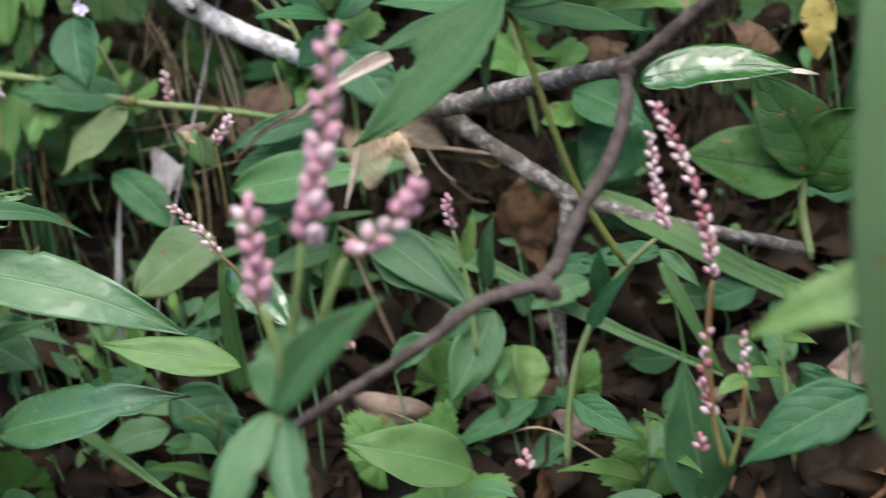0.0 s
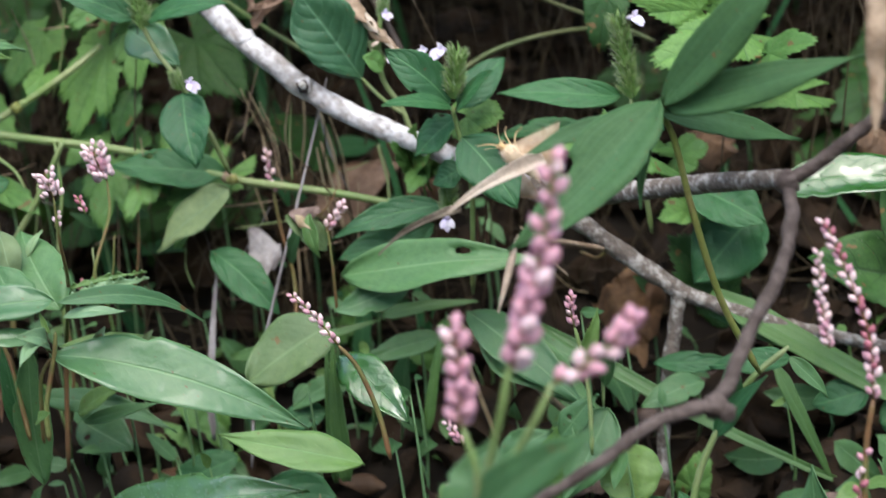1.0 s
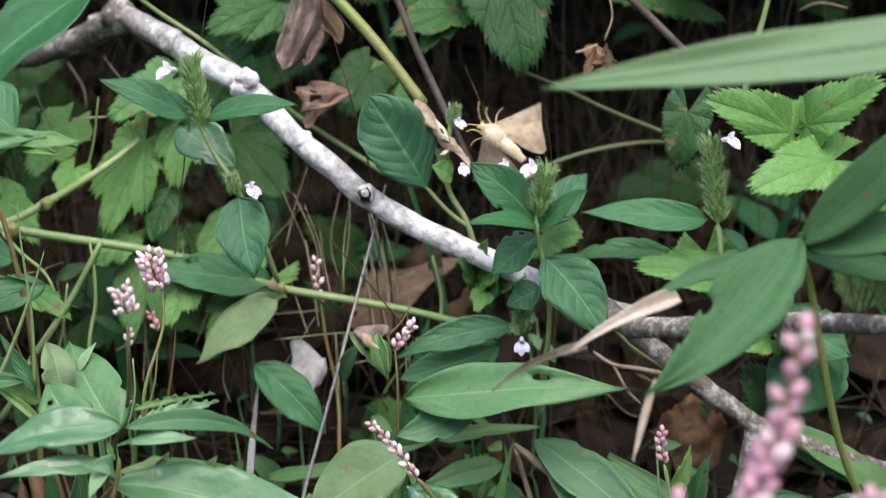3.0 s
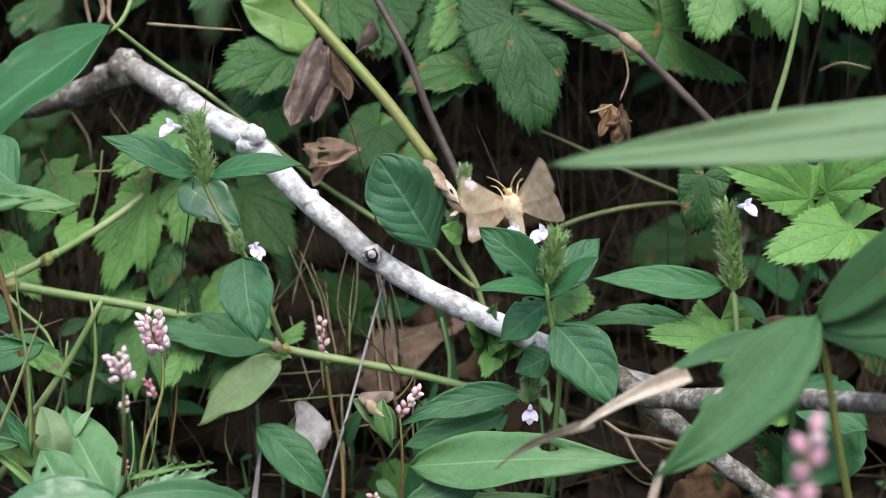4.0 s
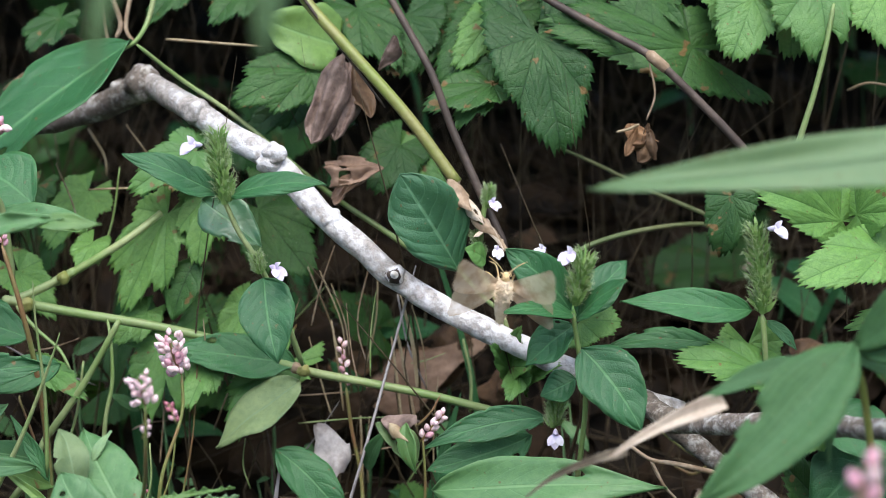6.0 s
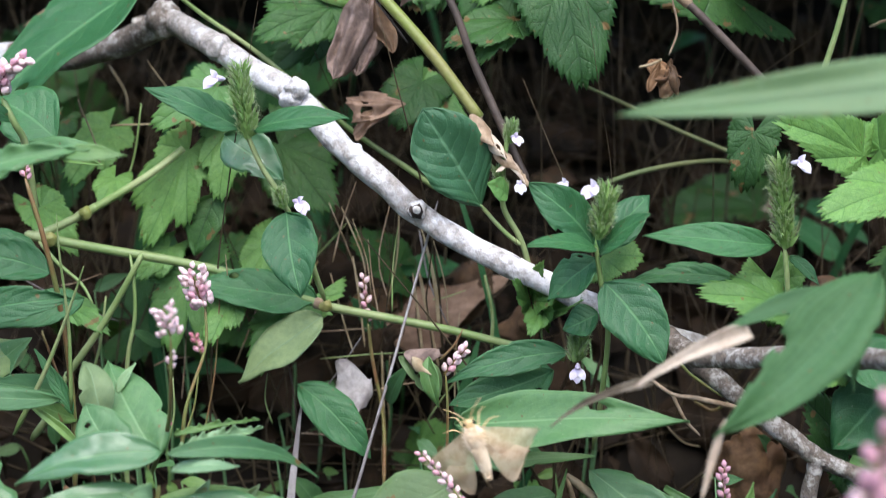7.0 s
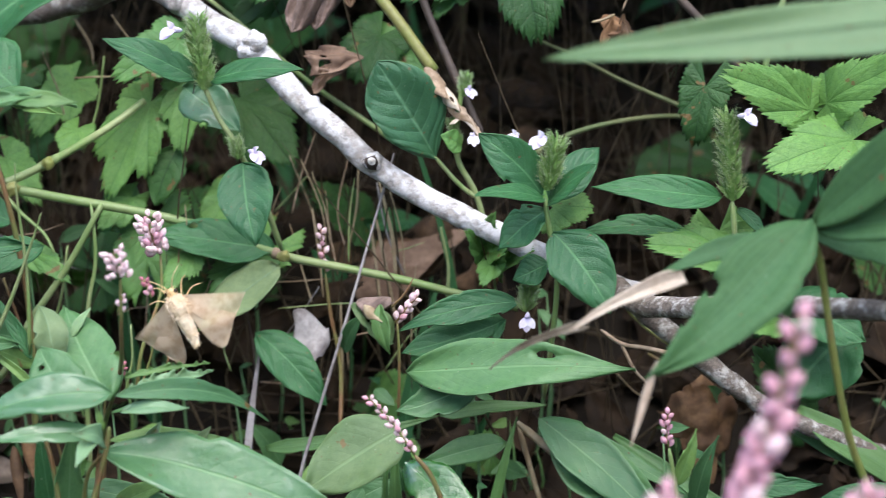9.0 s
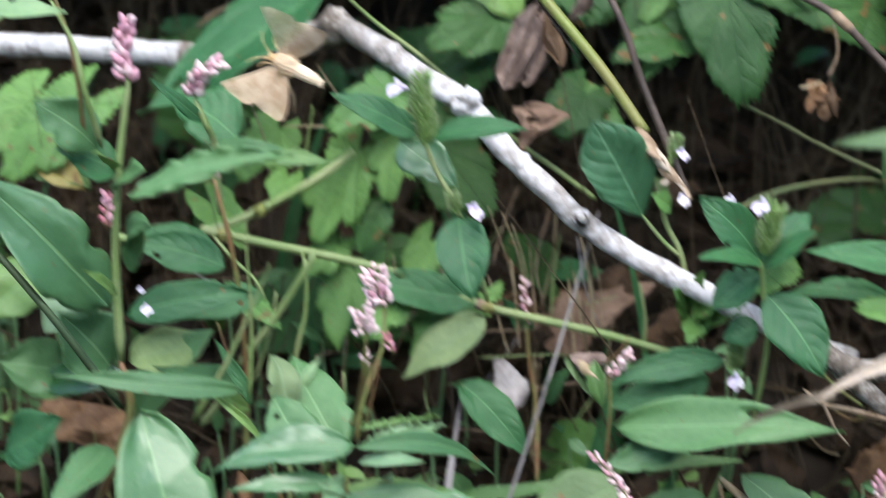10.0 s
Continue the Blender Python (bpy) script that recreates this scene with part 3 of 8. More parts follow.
def lobed_into(bm, uv, base, tip, width, bend=0.08, roll=0.0, teeth=10, seed=0.0, rings=9, step=2, bites=0, deep=0.15):
    """A broad lobed leaf with saw-toothed edges: main veins fan out from the stalk, the blade swells between them."""
    base, tip = V(base), V(tip)
    length = (tip - base).length
    d = (tip - base) / length
    up = V((0, -0.8, 0.6))
    nrm = up - d * up.dot(d)
    nrm = nrm.normalized() if nrm.length > 0.05 else d.orthogonal().normalized()
    nrm = Matrix.Rotation(radians(roll), 3, d) @ nrm
    lat = d.cross(nrm)
    rng = random.Random(round(seed * 1000))
    grow = [r * rng.uniform(0.9, 1.1) for a, r in LOBES]
    wide = width / (length * 1.32)
    nib = [(rng.uniform(-110, 110), rng.uniform(0.25, 0.5)) for k in range(bites)]
    spokes = []
    for a in range(-150, 151, step):
        k = min(range(7), key=lambda i: abs(LOBES[i][0] - a))
        off = (a - LOBES[k][0]) / 22.0
        far = max(r * (1 - deep * min(1.8, abs(a - c) / 22.0) ** 1.7) for (c, _), r in zip(LOBES, grow))
        saw = (a * teeth / 62.0 + seed) % 1.0
        far *= (1 + 0.06 * (1 - 2 * (saw if a > 0 else 1 - saw))) * (1 + 0.04 * noise.noise(V((a * 0.11, seed, 0))))
        for c, cut in nib:
            far *= 1 - cut * max(0.0, 1 - abs(a - c) / 12)
        spokes.append((a, off, far))
    hub = bm.verts.new(base)
    grid = []
    for a, off, far in spokes:
        row = []
        for i in range(1, rings + 1):
            r = i / rings
            x, y = math.sin(radians(a)) * r * far * wide, math.cos(radians(a)) * r * far
            swell = 0.05 * abs(off) ** 0.8 * r + 0.008 * math.cos(r * 26 - abs(off) * 4) * min(1, abs(off) * 3) * r
            q = base + d * (y * length) + lat * (x * length) + nrm * length * (swell + bend * 4 * (0.25 - (y - 0.5) ** 2) - 0.16 * x * x + 0.05 * noise.noise(V((x * 2.3 + seed * 5, y * 2.3, seed))))
            row.append((bm.verts.new(q), r * far, off))
        grid.append(row)
    for p0, p1 in zip(grid, grid[1:]):
        last = 1.0 if p1[0][2] < p0[0][2] else None
        def at(row, k, mate):
            return (row[k][1], mate if mate is not None else row[k][2])
        m1 = last
        quad = [(hub, (0.0, p0[0][2])), (p0[0][0], at(p0, 0, None)), (p1[0][0], at(p1, 0, m1))]
        faces = [quad] + [[(p0[k][0], at(p0, k, None)), (p0[k + 1][0], at(p0, k + 1, None)), (p1[k + 1][0], at(p1, k + 1, m1)), (p1[k][0], at(p1, k, m1))] for k in range(rings - 1)]
        for pts in faces:
            f = bm.faces.new([q[0] for q in pts])
            for loop, q in zip(f.loops, pts):
                loop[uv].uv = q[1]


def leaf(parent, material, kind, base, tip, width, bend=0.06, side=0.0, roll=0.0, fold=0.15, teeth=0, label="", name="leaf", wave=0.11, bites=0, ruffle=0.0, deep=0.15):
    bm = bmesh.new()
    uv = bm.loops.layers.uv.new("blade")
    if not bites and kind in ("lance", "ovate") and material not in ("bamboo", "wet") and width < 0.02 and (round(base[0] * 1e4) + round(tip[2] * 1e4)) % 3 == 0:
        bites = 1
    vary = random.Random(round(base[0] * 1e4) * 7 + round(base[2] * 1e4))
    if not side and kind not in ("blade", "round"):
        side = vary.uniform(-0.05, 0.05)
    if teeth:
        lobed_into(bm, uv, base, tip, width, bend, roll + vary.uniform(-8, 8), teeth, (base[0] * 37 + base[2] * 91) % 5, bites=bites, deep=deep)
    else:
        leaf_into(bm, uv, kind, base, tip, width, bend, side, roll + vary.uniform(-8, 8), fold, 0, 48 if ruffle else 24, 6, wave, (base[0] * 37 + base[2] * 91) % 5, {(vary.randint(4, 20), vary.choice((0, 1, 2, 3, 4, 8, 9, 10, 11, 12))) for k in range(bites)}, vary.uniform(-38, 38) if kind != "blade" else vary.uniform(-10, 10), ruffle)
    ob = part(name, bm, material, parent, label)
    mod = ob.modifiers.new("thickness", "SOLIDIFY")
    mod.thickness = 0.0003
    return ob


def knob(parent, name, at, r, material, label=""):
    """A lumpy swelling on a branch."""
    at = V(at)
    bm = bmesh.new()
    bmesh.ops.create_icosphere(bm, subdivisions=3, radius=r)
    for v in bm.verts:
        n = v.co.normalized()
        v.co *= 1 + 0.3 * noise.noise(n * 1.6 + at * 700) + 0.12 * noise.noise(n * 5 + at * 300)
    bm.transform(Matrix.Translation(at))
    return part(name, bm, material, parent, label)


_bud_meshes = {}


def bud_mesh(material):
    """A plump bud with a pointed, slightly parted tip, 1 unit long."""
    if material not in _bud_meshes:
        bm = bmesh.new()
        bmesh.ops.create_uvsphere(bm, u_segments=8, v_segments=6, radius=0.5)
        for v in bm.verts:
            z = v.co.z + 0.5
            k = 0.54 * (0.55 + 0.75 * math.sin(math.pi * min(1, z * 0.95 + 0.05)) ** 0.8) * (1 + 0.08 * math.cos(5 * math.atan2(v.co.y, v.co.x)))
            v.co.x *= k
            v.co.y *= k
            v.co.z = z * 1.05 - 0.05
        me = bpy.data.meshes.new("bud")
        for f in bm.faces:
            f.smooth = True
        bm.to_mesh(me)
        bm.free()
        me.materials.append(M[material])
        _bud_meshes[material] = me
    return _bud_meshes[material]


def spike(parent, pts, count, size, seed, mats=("pink", "palepink", "pink"), loose=1.0, label="pink flower spike of plump buds"):
    """A flower spike: a thin axis and buds set round it."""
    rng = random.Random(seed)
    bm = bmesh.new()
    tube_into(bm, pts, size * 0.16, size * 0.1, 5)
    axis = part("flower_spike", bm, "redstem", parent, label)
    line = spline(pts, 24)
    org = place_of(axis)
    for i in range(count):
        f = (i + 0.5) / count * 24
        k = min(int(f), 23)
        p = line[k].lerp(line[k + 1], f - k)
        d = (line[k + 1] - line[k]).normalized()
        w = i * 2.4 + rng.uniform(-0.5, 0.5)
        a = d.orthogonal().normalized()
        q = a * math.cos(w) + d.cross(a) * math.sin(w)
        grow = (q * rng.uniform(0.6, 1.0) + d * rng.uniform(0.8, 1.3)).normalized()
        s = size * rng.uniform(0.82, 1.12) * (1 - 0.25 * (i / count) ** 3)
        ob = new("bud", bud_mesh(rng.choice(mats)))
        ob.parent = axis
        rot = grow.to_track_quat("Z", "Y").to_matrix().to_4x4()
        ob.matrix_basis = Matrix.Translation(p + q * size * 0.12 * (loose if loose < 2 else loose * rng.uniform(0.15, 1.0)) - org) @ rot @ Matrix.Scale(s, 4)
    return axis


def bract_spike(parent, base, tip, width, seed):
    """A hairy green flower head: close overlapping pointed bracts, all set with fine pale bristles."""
    rng = random.Random(seed)
    base, tip = V(base), V(tip)
    d = (tip - base)
    length = d.length
    d.normalize()
    a = d.orthogonal().normalized()
    b = d.cross(a)
    bm, fuzz = bmesh.new(), bmesh.new()
    uv = bm.loops.layers.uv.new("blade")
    tube_into(bm, [base, tip], width * 0.2, width * 0.1, 6)
    n = 130
    for i in range(n):
        u = i / n
        w = i * 2.39996 + rng.uniform(-0.3, 0.3)
        q = a * math.cos(w) + b * math.sin(w)
        p = base + d * (length * u * 0.95) + q * width * 0.13
        ln = width * (0.5 - 0.16 * u ** 2) * rng.uniform(0.75, 1.2)
        t = p + (q * rng.uniform(0.35, 0.75) + d * rng.uniform(0.7, 1.1)).normalized() * ln
        leaf_into(bm, uv, "lance", p, t, ln * 0.26, 0.12, 0, rng.uniform(0, 180), 0.2, 0, 4, 1, 0.0)
        for h in range(16):
            s = p.lerp(t, rng.uniform(0.25, 1.0))
            e = s + (q * rng.uniform(0.3, 1) + d * rng.uniform(-0.2, 0.9) + V((rng.uniform(-.6, .6), rng.uniform(-.6, .6), rng.uniform(-.6, .6)))).normalized() * width * rng.uniform(0.08, 0.22)
            c = (e - s).orthogonal().normalized() * 0.00006
            fuzz.faces.new([fuzz.verts.new(x) for x in (s - c, s + c, e)])
    head = part("flower_head", bm, "bract", parent, "bristly green flower head of overlapping bracts", smooth=False)
    part("bristles", fuzz, "bristle", head, smooth=False)
    return head


def lip_flower(parent, at, facing, size, seed=0):
    """A small two-lipped flower: a short tube, a three-lobed lower lip and a small hood."""
    at, n, size = V(at), V(facing).normalized(), size * 0.95
    rng = random.Random(seed)
    bm = bmesh.new()
    uv = bm.loops.layers.uv.new("blade")
    tube_into(bm, [at - n * size * 0.45, at - n * size * 0.1, at + V((0, 0, size * 0.02))], size * 0.1, size * 0.2, 7, 5)
    s = n.cross(V((0, 0, 1))).normalized()
    u = s.cross(n)
    for ang, ln, wd in ((-40, 0.62, 0.42), (0, 0.7, 0.46), (40, 0.62, 0.42)):
        w = radians(ang + rng.uniform(-6, 6))
        t = at + (s * math.sin(w) - u * math.cos(w) * 0.75 + n * 0.75).normalized() * size * ln
        leaf_into(bm, uv, "round", at - n * size * 0.05, t, size * wd, 0.1, 0, 0, 0.1, 0, 6, 2, 0.05, ang)
    leaf_into(bm, uv, "ovate", at - n * size * 0.05, at + (u * 0.8 + n * 0.6).normalized() * size * 0.45, size * 0.3, 0.15, 0, 0, 0.2, 0, 6, 2, 0.0)
    return part("flower", bm, "petal", parent, "small white and lilac two-lipped flower")


def crumpled(parent, material, base, tip, width, curl=0.9, seed=0, name="dry_leaf", label="", crease=1.0, tears=0, ribs=0):
    """A dead leaf: a sheet rolled across its width and crinkled."""
    base, tip = V(base), V(tip)
    d = tip - base
    length = d.length
    d.normalize()
    up = V((0, -0.8, 0.6))
    nrm = (up - d * up.dot(d))
    nrm = nrm.normalized() if nrm.length > 0.05 else d.orthogonal().normalized()
    lat = d.cross(nrm)
    bm = bmesh.new()
    uv = bm.loops.layers.uv.new("blade")
    nu, nv, rows = 30, 10, []
    for i in range(nu + 1):
        u = i / nu
        w = profile("ovate", u) * width / 2
        row = []
        for j in range(-nv, nv + 1):
            s = j / nv
            ang = s * curl * (1.1 + 0.5 * math.sin(u * 5 + seed))
            rad = w / max(curl, 0.2)
            q = base + d * (length * u) + lat * (math.sin(ang) * rad) + nrm * ((math.cos(ang) - 1) * rad)
            k = V((seed * 1.7, seed * 0.9, 0))
            q += (nrm * noise.noise(q * 110 + k) + lat * noise.noise(q * 90 + k.yzx)) * width * 0.17 * crease + nrm * noise.noise(q * 420 + k) * width * 0.05
            q += nrm * math.cos(s * ribs * math.pi + 0.6 * math.sin(u * 6 + seed)) * w * 0.16 * bool(ribs)
            q += d * noise.noise(q * 190 + k.zxy) * width * 0.25 * abs(s) * crease
            row.append((bm.verts.new(q), u, s))
        rows.append(row)
    gaps = random.Random(seed)
    holes = [(gaps.randint(4, nu - 5), gaps.randint(1, 2 * nv - 2), gaps.uniform(1.2, 2.6)) for k in range(tears)]
    for i, (a, b) in enumerate(zip(rows, rows[1:])):
        for j in range(2 * nv):
            if any(math.hypot((i - h) * 0.8, j - k) < r for h, k, r in holes):
                continue
            quad = (a[j], a[j + 1], b[j + 1], b[j])
            f = bm.faces.new([q[0] for q in quad])
            for loop, q in zip(f.loops, quad):
                loop[uv].uv = (q[1], q[2])
    ob = part(name, bm, material, parent, label)
    mod = ob.modifiers.new("thickness", "SOLIDIFY")
    mod.thickness = 0.0004
    return ob


# ---- ground: a shady bank of soil that rises behind the plants ----
def ground_height(x, y):
    if y < -0.25:
        h = -0.085
    elif y < 0.6:
        s = (y + 0.25) / 0.85
        h = -0.085 + 0.42 * s ** 1.25
    else:
        h = 0.335 + 0.5 * (1 - math.exp(-(y - 0.6) * 0.8))
    near = max(0.0, 1 - (abs(x) + abs(y)) / 3)
    return h + near * 0.018 * noise.noise(V((x * 9, y * 9, 0.3))) + near * 0.006 * noise.noise(V((x * 40, y * 40, 1.3)))


def make_ground():
    def ticks(lo, hi, step, far):
        out = list(np.arange(lo, hi + 1e-6, step))
        a, b, g = lo, hi, step
        while b < far:
            g *= 1.6
            a, b = a - g, b + g
            out = [a, *out, b]
        return out
    xs, ys = ticks(-0.45, 0.45, 0.012, 400), ticks(-0.5, 0.6, 0.012, 400)
    bm = bmesh.new()
    grid = [[bm.verts.new((x, y, ground_height(x, y))) for x in xs] for y in ys]
    for a, b in zip(grid, grid[1:]):
        for i in range(len(xs) - 1):
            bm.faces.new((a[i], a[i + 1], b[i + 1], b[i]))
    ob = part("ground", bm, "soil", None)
    tagged(ob, "soil bank coloured dark for the plants' shade, strewn with leaf litter", "ground", kind="structure")


make_ground()


# ---- the plants, one by one ----
p = thing('fallen_branch', (0.0017, 0.0000, 0.1614), 'fallen grey branch with white lichen, lying across the plants', 'branch')
tube(p, 'limb', [(-0.0986, 0.0550, 0.2230), (-0.0805, 0.0350, 0.2178), (-0.0610, 0.0200, 0.2084), (-0.0420, 0.0100, 0.1993), (-0.0250, 0.0040, 0.1829), (-0.0094, 0.0000, 0.1708), (0.0017, 0.0000, 0.1610), (0.0191, -0.0040, 0.1512), (0.0394, -0.0100, 0.1429), (0.0592, -0.0120, 0.1345), (0.0849, -0.0120, 0.1236), (0.1026, -0.0120, 0.1182)], 0.00465, 0.00385, 'bark', sides=20, steps=140, lumps=0.16)
tube(p, 'limb', [(-0.3753, 0.1000, 0.2102), (-0.2993, 0.0900, 0.2058), (-0.2256, 0.0800, 0.2049), (-0.1784, 0.0750, 0.2053), (-0.1600, 0.0700, 0.2055)], 0.00454, 0.00500, 'palebark', sides=12, steps=40, lumps=0.2)
# Greyer bark colour carries the shade on this stretch.
tube(p, 'limb', [(-0.1620, 0.0705, 0.2055), (-0.1397, 0.0650, 0.2061), (-0.1141, 0.0600, 0.2126), (-0.0943, 0.0500, 0.2225)], 0.00510, 0.00540, 'greybark', sides=12, steps=30, lumps=0.25)
knob(p, 'knot', (0.0020, -0.0028, 0.1622), 0.00375, 'bark', label='round knot scar')
tube(p, 'knot_rim', [(0.0021, -0.0048, 0.1624), (0.0022, -0.0066, 0.1628)], 0.00270, 0.00215, 'twig', sides=14, steps=6, lumps=0.5)
tube(p, 'knot_heart', [(0.0022, -0.0056, 0.1627), (0.0023, -0.0071, 0.1630), (0.0023, -0.0075, 0.1630)], 0.00160, 0.00105, 'scar', sides=12, steps=6, lumps=0.3)
knob(p, 'elbow', (-0.0969, 0.0500, 0.2224), 0.00659, 'greybark')
knob(p, 'elbow', (-0.1054, 0.0560, 0.2174), 0.00557, 'greybark')
knob(p, 'knot', (-0.0412, 0.0050, 0.2026), 0.00400, 'bark')
knob(p, 'knot', (-0.0434, 0.0060, 0.1993), 0.00420, 'bark')
knob(p, 'knot', (-0.0725, 0.0260, 0.2147), 0.00494, 'bark')
knob(p, 'knot', (-0.0214, 0.0020, 0.1806), 0.00420, 'bark')
tube(p, 'limb', [(0.0930, -0.0110, 0.1195), (0.1010, -0.0115, 0.1125), (0.1135, -0.0120, 0.1022), (0.1321, -0.0120, 0.0882), (0.1444, -0.0120, 0.0793)], 0.00416, 0.00328, 'greybark', sides=12, steps=50, lumps=0.2)
tube(p, 'side_branch', [(0.1435, -0.0120, 0.0806), (0.1402, -0.0120, 0.0613), (0.1358, -0.0140, 0.0328), (0.1355, -0.0160, 0.0038), (0.1376, -0.0200, -0.0295)], 0.00306, 0.00216, 'greybark', sides=12, steps=50, lumps=0.22)
tube(p, 'side_branch', [(0.1444, -0.0120, 0.0793), (0.1654, -0.0120, 0.0713), (0.1864, -0.0100, 0.0644), (0.2073, -0.0100, 0.0591), (0.2323, -0.0100, 0.0526)], 0.00306, 0.00241, 'greybark', sides=10, steps=40, lumps=0.2)
tube(p, 'side_branch', [(0.0900, -0.0140, 0.1215), (0.1010, -0.0320, 0.1200), (0.1315, -0.0700, 0.1301), (0.1599, -0.1100, 0.1393), (0.1813, -0.1450, 0.1463)], 0.00416, 0.00287, 'greybark', sides=12, steps=40, lumps=0.2)

p = thing('leaning_twig', (0.0820, -0.2480, 0.0620), 'thin dark brown twig leaning across the plants', 'twig')
tube(p, 'shoot', [(0.0700, -0.2500, 0.0540), (0.0920, -0.2450, 0.0680), (0.1040, -0.2400, 0.0740), (0.1260, -0.2300, 0.0850), (0.1410, -0.2200, 0.0930), (0.1560, -0.2100, 0.0945)], 0.00150, 0.00210, 'twig', sides=10, steps=40, lumps=0.42)
tube(p, 'shoot', [(0.1560, -0.2100, 0.0945), (0.1610, -0.2020, 0.0990), (0.1670, -0.1900, 0.1100), (0.1760, -0.1750, 0.1230), (0.1805, -0.1600, 0.1370), (0.1800, -0.1500, 0.1460)], 0.00225, 0.00215, 'twig', sides=10, steps=40, lumps=0.42)
tube(p, 'shoot', [(0.1800, -0.1500, 0.1460), (0.1920, -0.1500, 0.1540), (0.2040, -0.1500, 0.1630), (0.2170, -0.1500, 0.1720), (0.2310, -0.1500, 0.1770)], 0.00229, 0.00212, 'twig', sides=10, steps=30, lumps=0.42)
knob(p, 'node', (0.1568, -0.2100, 0.0940), 0.00360, 'twig')
knob(p, 'node', (0.1600, -0.2110, 0.0925), 0.00270, 'twig')
knob(p, 'node', (0.1800, -0.1500, 0.1460), 0.00388, 'twig')

p = thing('trailing_vine', (-0.1349, 0.0050, 0.1477), 'trailing yellow-green vine stem with swollen joints', 'vine')
tube(p, 'stem', [(-0.1349, 0.0050, 0.1477), (-0.1103, 0.0050, 0.1438), (-0.0817, 0.0050, 0.1396), (-0.0571, 0.0050, 0.1343), (-0.0326, 0.0050, 0.1259), (-0.0081, 0.0040, 0.1218), (0.0144, 0.0030, 0.1182), (0.0367, 0.0030, 0.1132), (0.0550, 0.0030, 0.1094)], 0.00173, 0.00142, 'greenstem', sides=10, steps=50)
tube(p, 'stem', [(-0.1702, 0.0050, 0.1429), (-0.1515, 0.0050, 0.1441), (-0.1349, 0.0050, 0.1481), (-0.1170, 0.0080, 0.1565), (-0.0962, 0.0120, 0.1692), (-0.0843, 0.0200, 0.1785)], 0.00173, 0.00125, 'greenstem', sides=10, steps=40)
tube(p, 'stem', [(-0.1334, 0.0030, 0.1464), (-0.1256, 0.0000, 0.1390), (-0.1168, -0.0030, 0.1326), (-0.1121, -0.0060, 0.1262)], 0.00081, 0.00050, 'greenstem')
tube(p, 'joint', [(-0.1390, 0.0050, 0.1484), (-0.1345, 0.0050, 0.1477), (-0.1300, 0.0050, 0.1469)], 0.00163, 0.00214, 'greenstem')
tube(p, 'joint', [(-0.0351, 0.0050, 0.1266), (-0.0302, 0.0050, 0.1253)], 0.00224, 0.00193, 'sheath')
tube(p, 'joint', [(-0.1211, 0.0080, 0.1543), (-0.1170, 0.0080, 0.1565), (-0.1128, 0.0080, 0.1590)], 0.00184, 0.00163, 'greenstem')
knob(p, 'joint', (-0.1295, 0.0030, 0.1472), 0.00254, 'yellowstem')
knob(p, 'joint', (-0.1169, 0.0060, 0.1565), 0.00234, 'yellowstem')
knob(p, 'joint', (-0.0303, 0.0030, 0.1257), 0.00223, 'yellowstem')
leaf(p, 'justicia', 'ovate', (-0.0338, 0.0060, 0.1277), (-0.0787, 0.0000, 0.1334), 0.0162, bend=0.05)
leaf(p, 'justicia', 'lance', (-0.1327, 0.0000, 0.1418), (-0.1623, 0.0000, 0.1470), 0.0151)
leaf(p, 'justicia', 'ovate', (-0.1274, -0.0050, 0.1367), (-0.1614, -0.0100, 0.1445), 0.0160)
leaf(p, 'under', 'ovate', (-0.031, -0.002, 0.123), (-0.06, -0.007, 0.099), 0.0185, roll=20)
leaf(p, 'justicia', 'ovate', (-0.0394, -0.0040, 0.0986), (-0.0125, -0.0100, 0.0741), 0.0156)

p = thing('diagonal_stem', (0.0403, 0.0000, 0.1721), 'thick yellow-green cane stem with a papery brown node', 'stem')
tube(p, 'stem', [(-0.0405, 0.0200, 0.2682), (-0.0307, 0.0150, 0.2547), (-0.0149, 0.0100, 0.2384), (0.0056, 0.0060, 0.2164), (0.0230, 0.0030, 0.1942)], 0.00194, 0.00209, 'yellowstem', sides=10, steps=30)
tube(p, 'node', [(0.0220, 0.0030, 0.1952), (0.0261, 0.0020, 0.1875), (0.0333, 0.0000, 0.1810), (0.0404, -0.0020, 0.1715)], 0.00170, 0.00110, 'sheath', sides=10, steps=40, lumps=0.9, label='torn papery brown sheath')
crumpled(p, 'sheath', (0.0205, -0.0020, 0.1965), (0.0285, -0.0070, 0.1860), 0.0078, seed=11, curl=0.8, name='sheath', crease=1.6, tears=1)
crumpled(p, 'tan', (0.0240, -0.0020, 0.1915), (0.0330, -0.0060, 0.1815), 0.0048, seed=12, curl=1.0, name='sheath', crease=1.8, tears=2)
crumpled(p, 'sheath', (0.0290, -0.0030, 0.1860), (0.0372, -0.0060, 0.1765), 0.0052, seed=13, curl=1.2, name='sheath', crease=1.8, tears=1)
crumpled(p, 'tan', (0.0325, -0.0030, 0.1815), (0.0400, -0.0060, 0.1725), 0.0034, seed=14, curl=1.0, name='sheath', crease=2.0)
crumpled(p, 'tan', (0.0345, -0.0020, 0.1800), (0.0300, -0.0060, 0.1770), 0.0026, seed=15, curl=0.8, name='sheath', crease=2.0)

p = thing('thin_dark_stem', (0.0401, 0.0050, 0.1713), 'thin dark brown dead stem', 'stem')
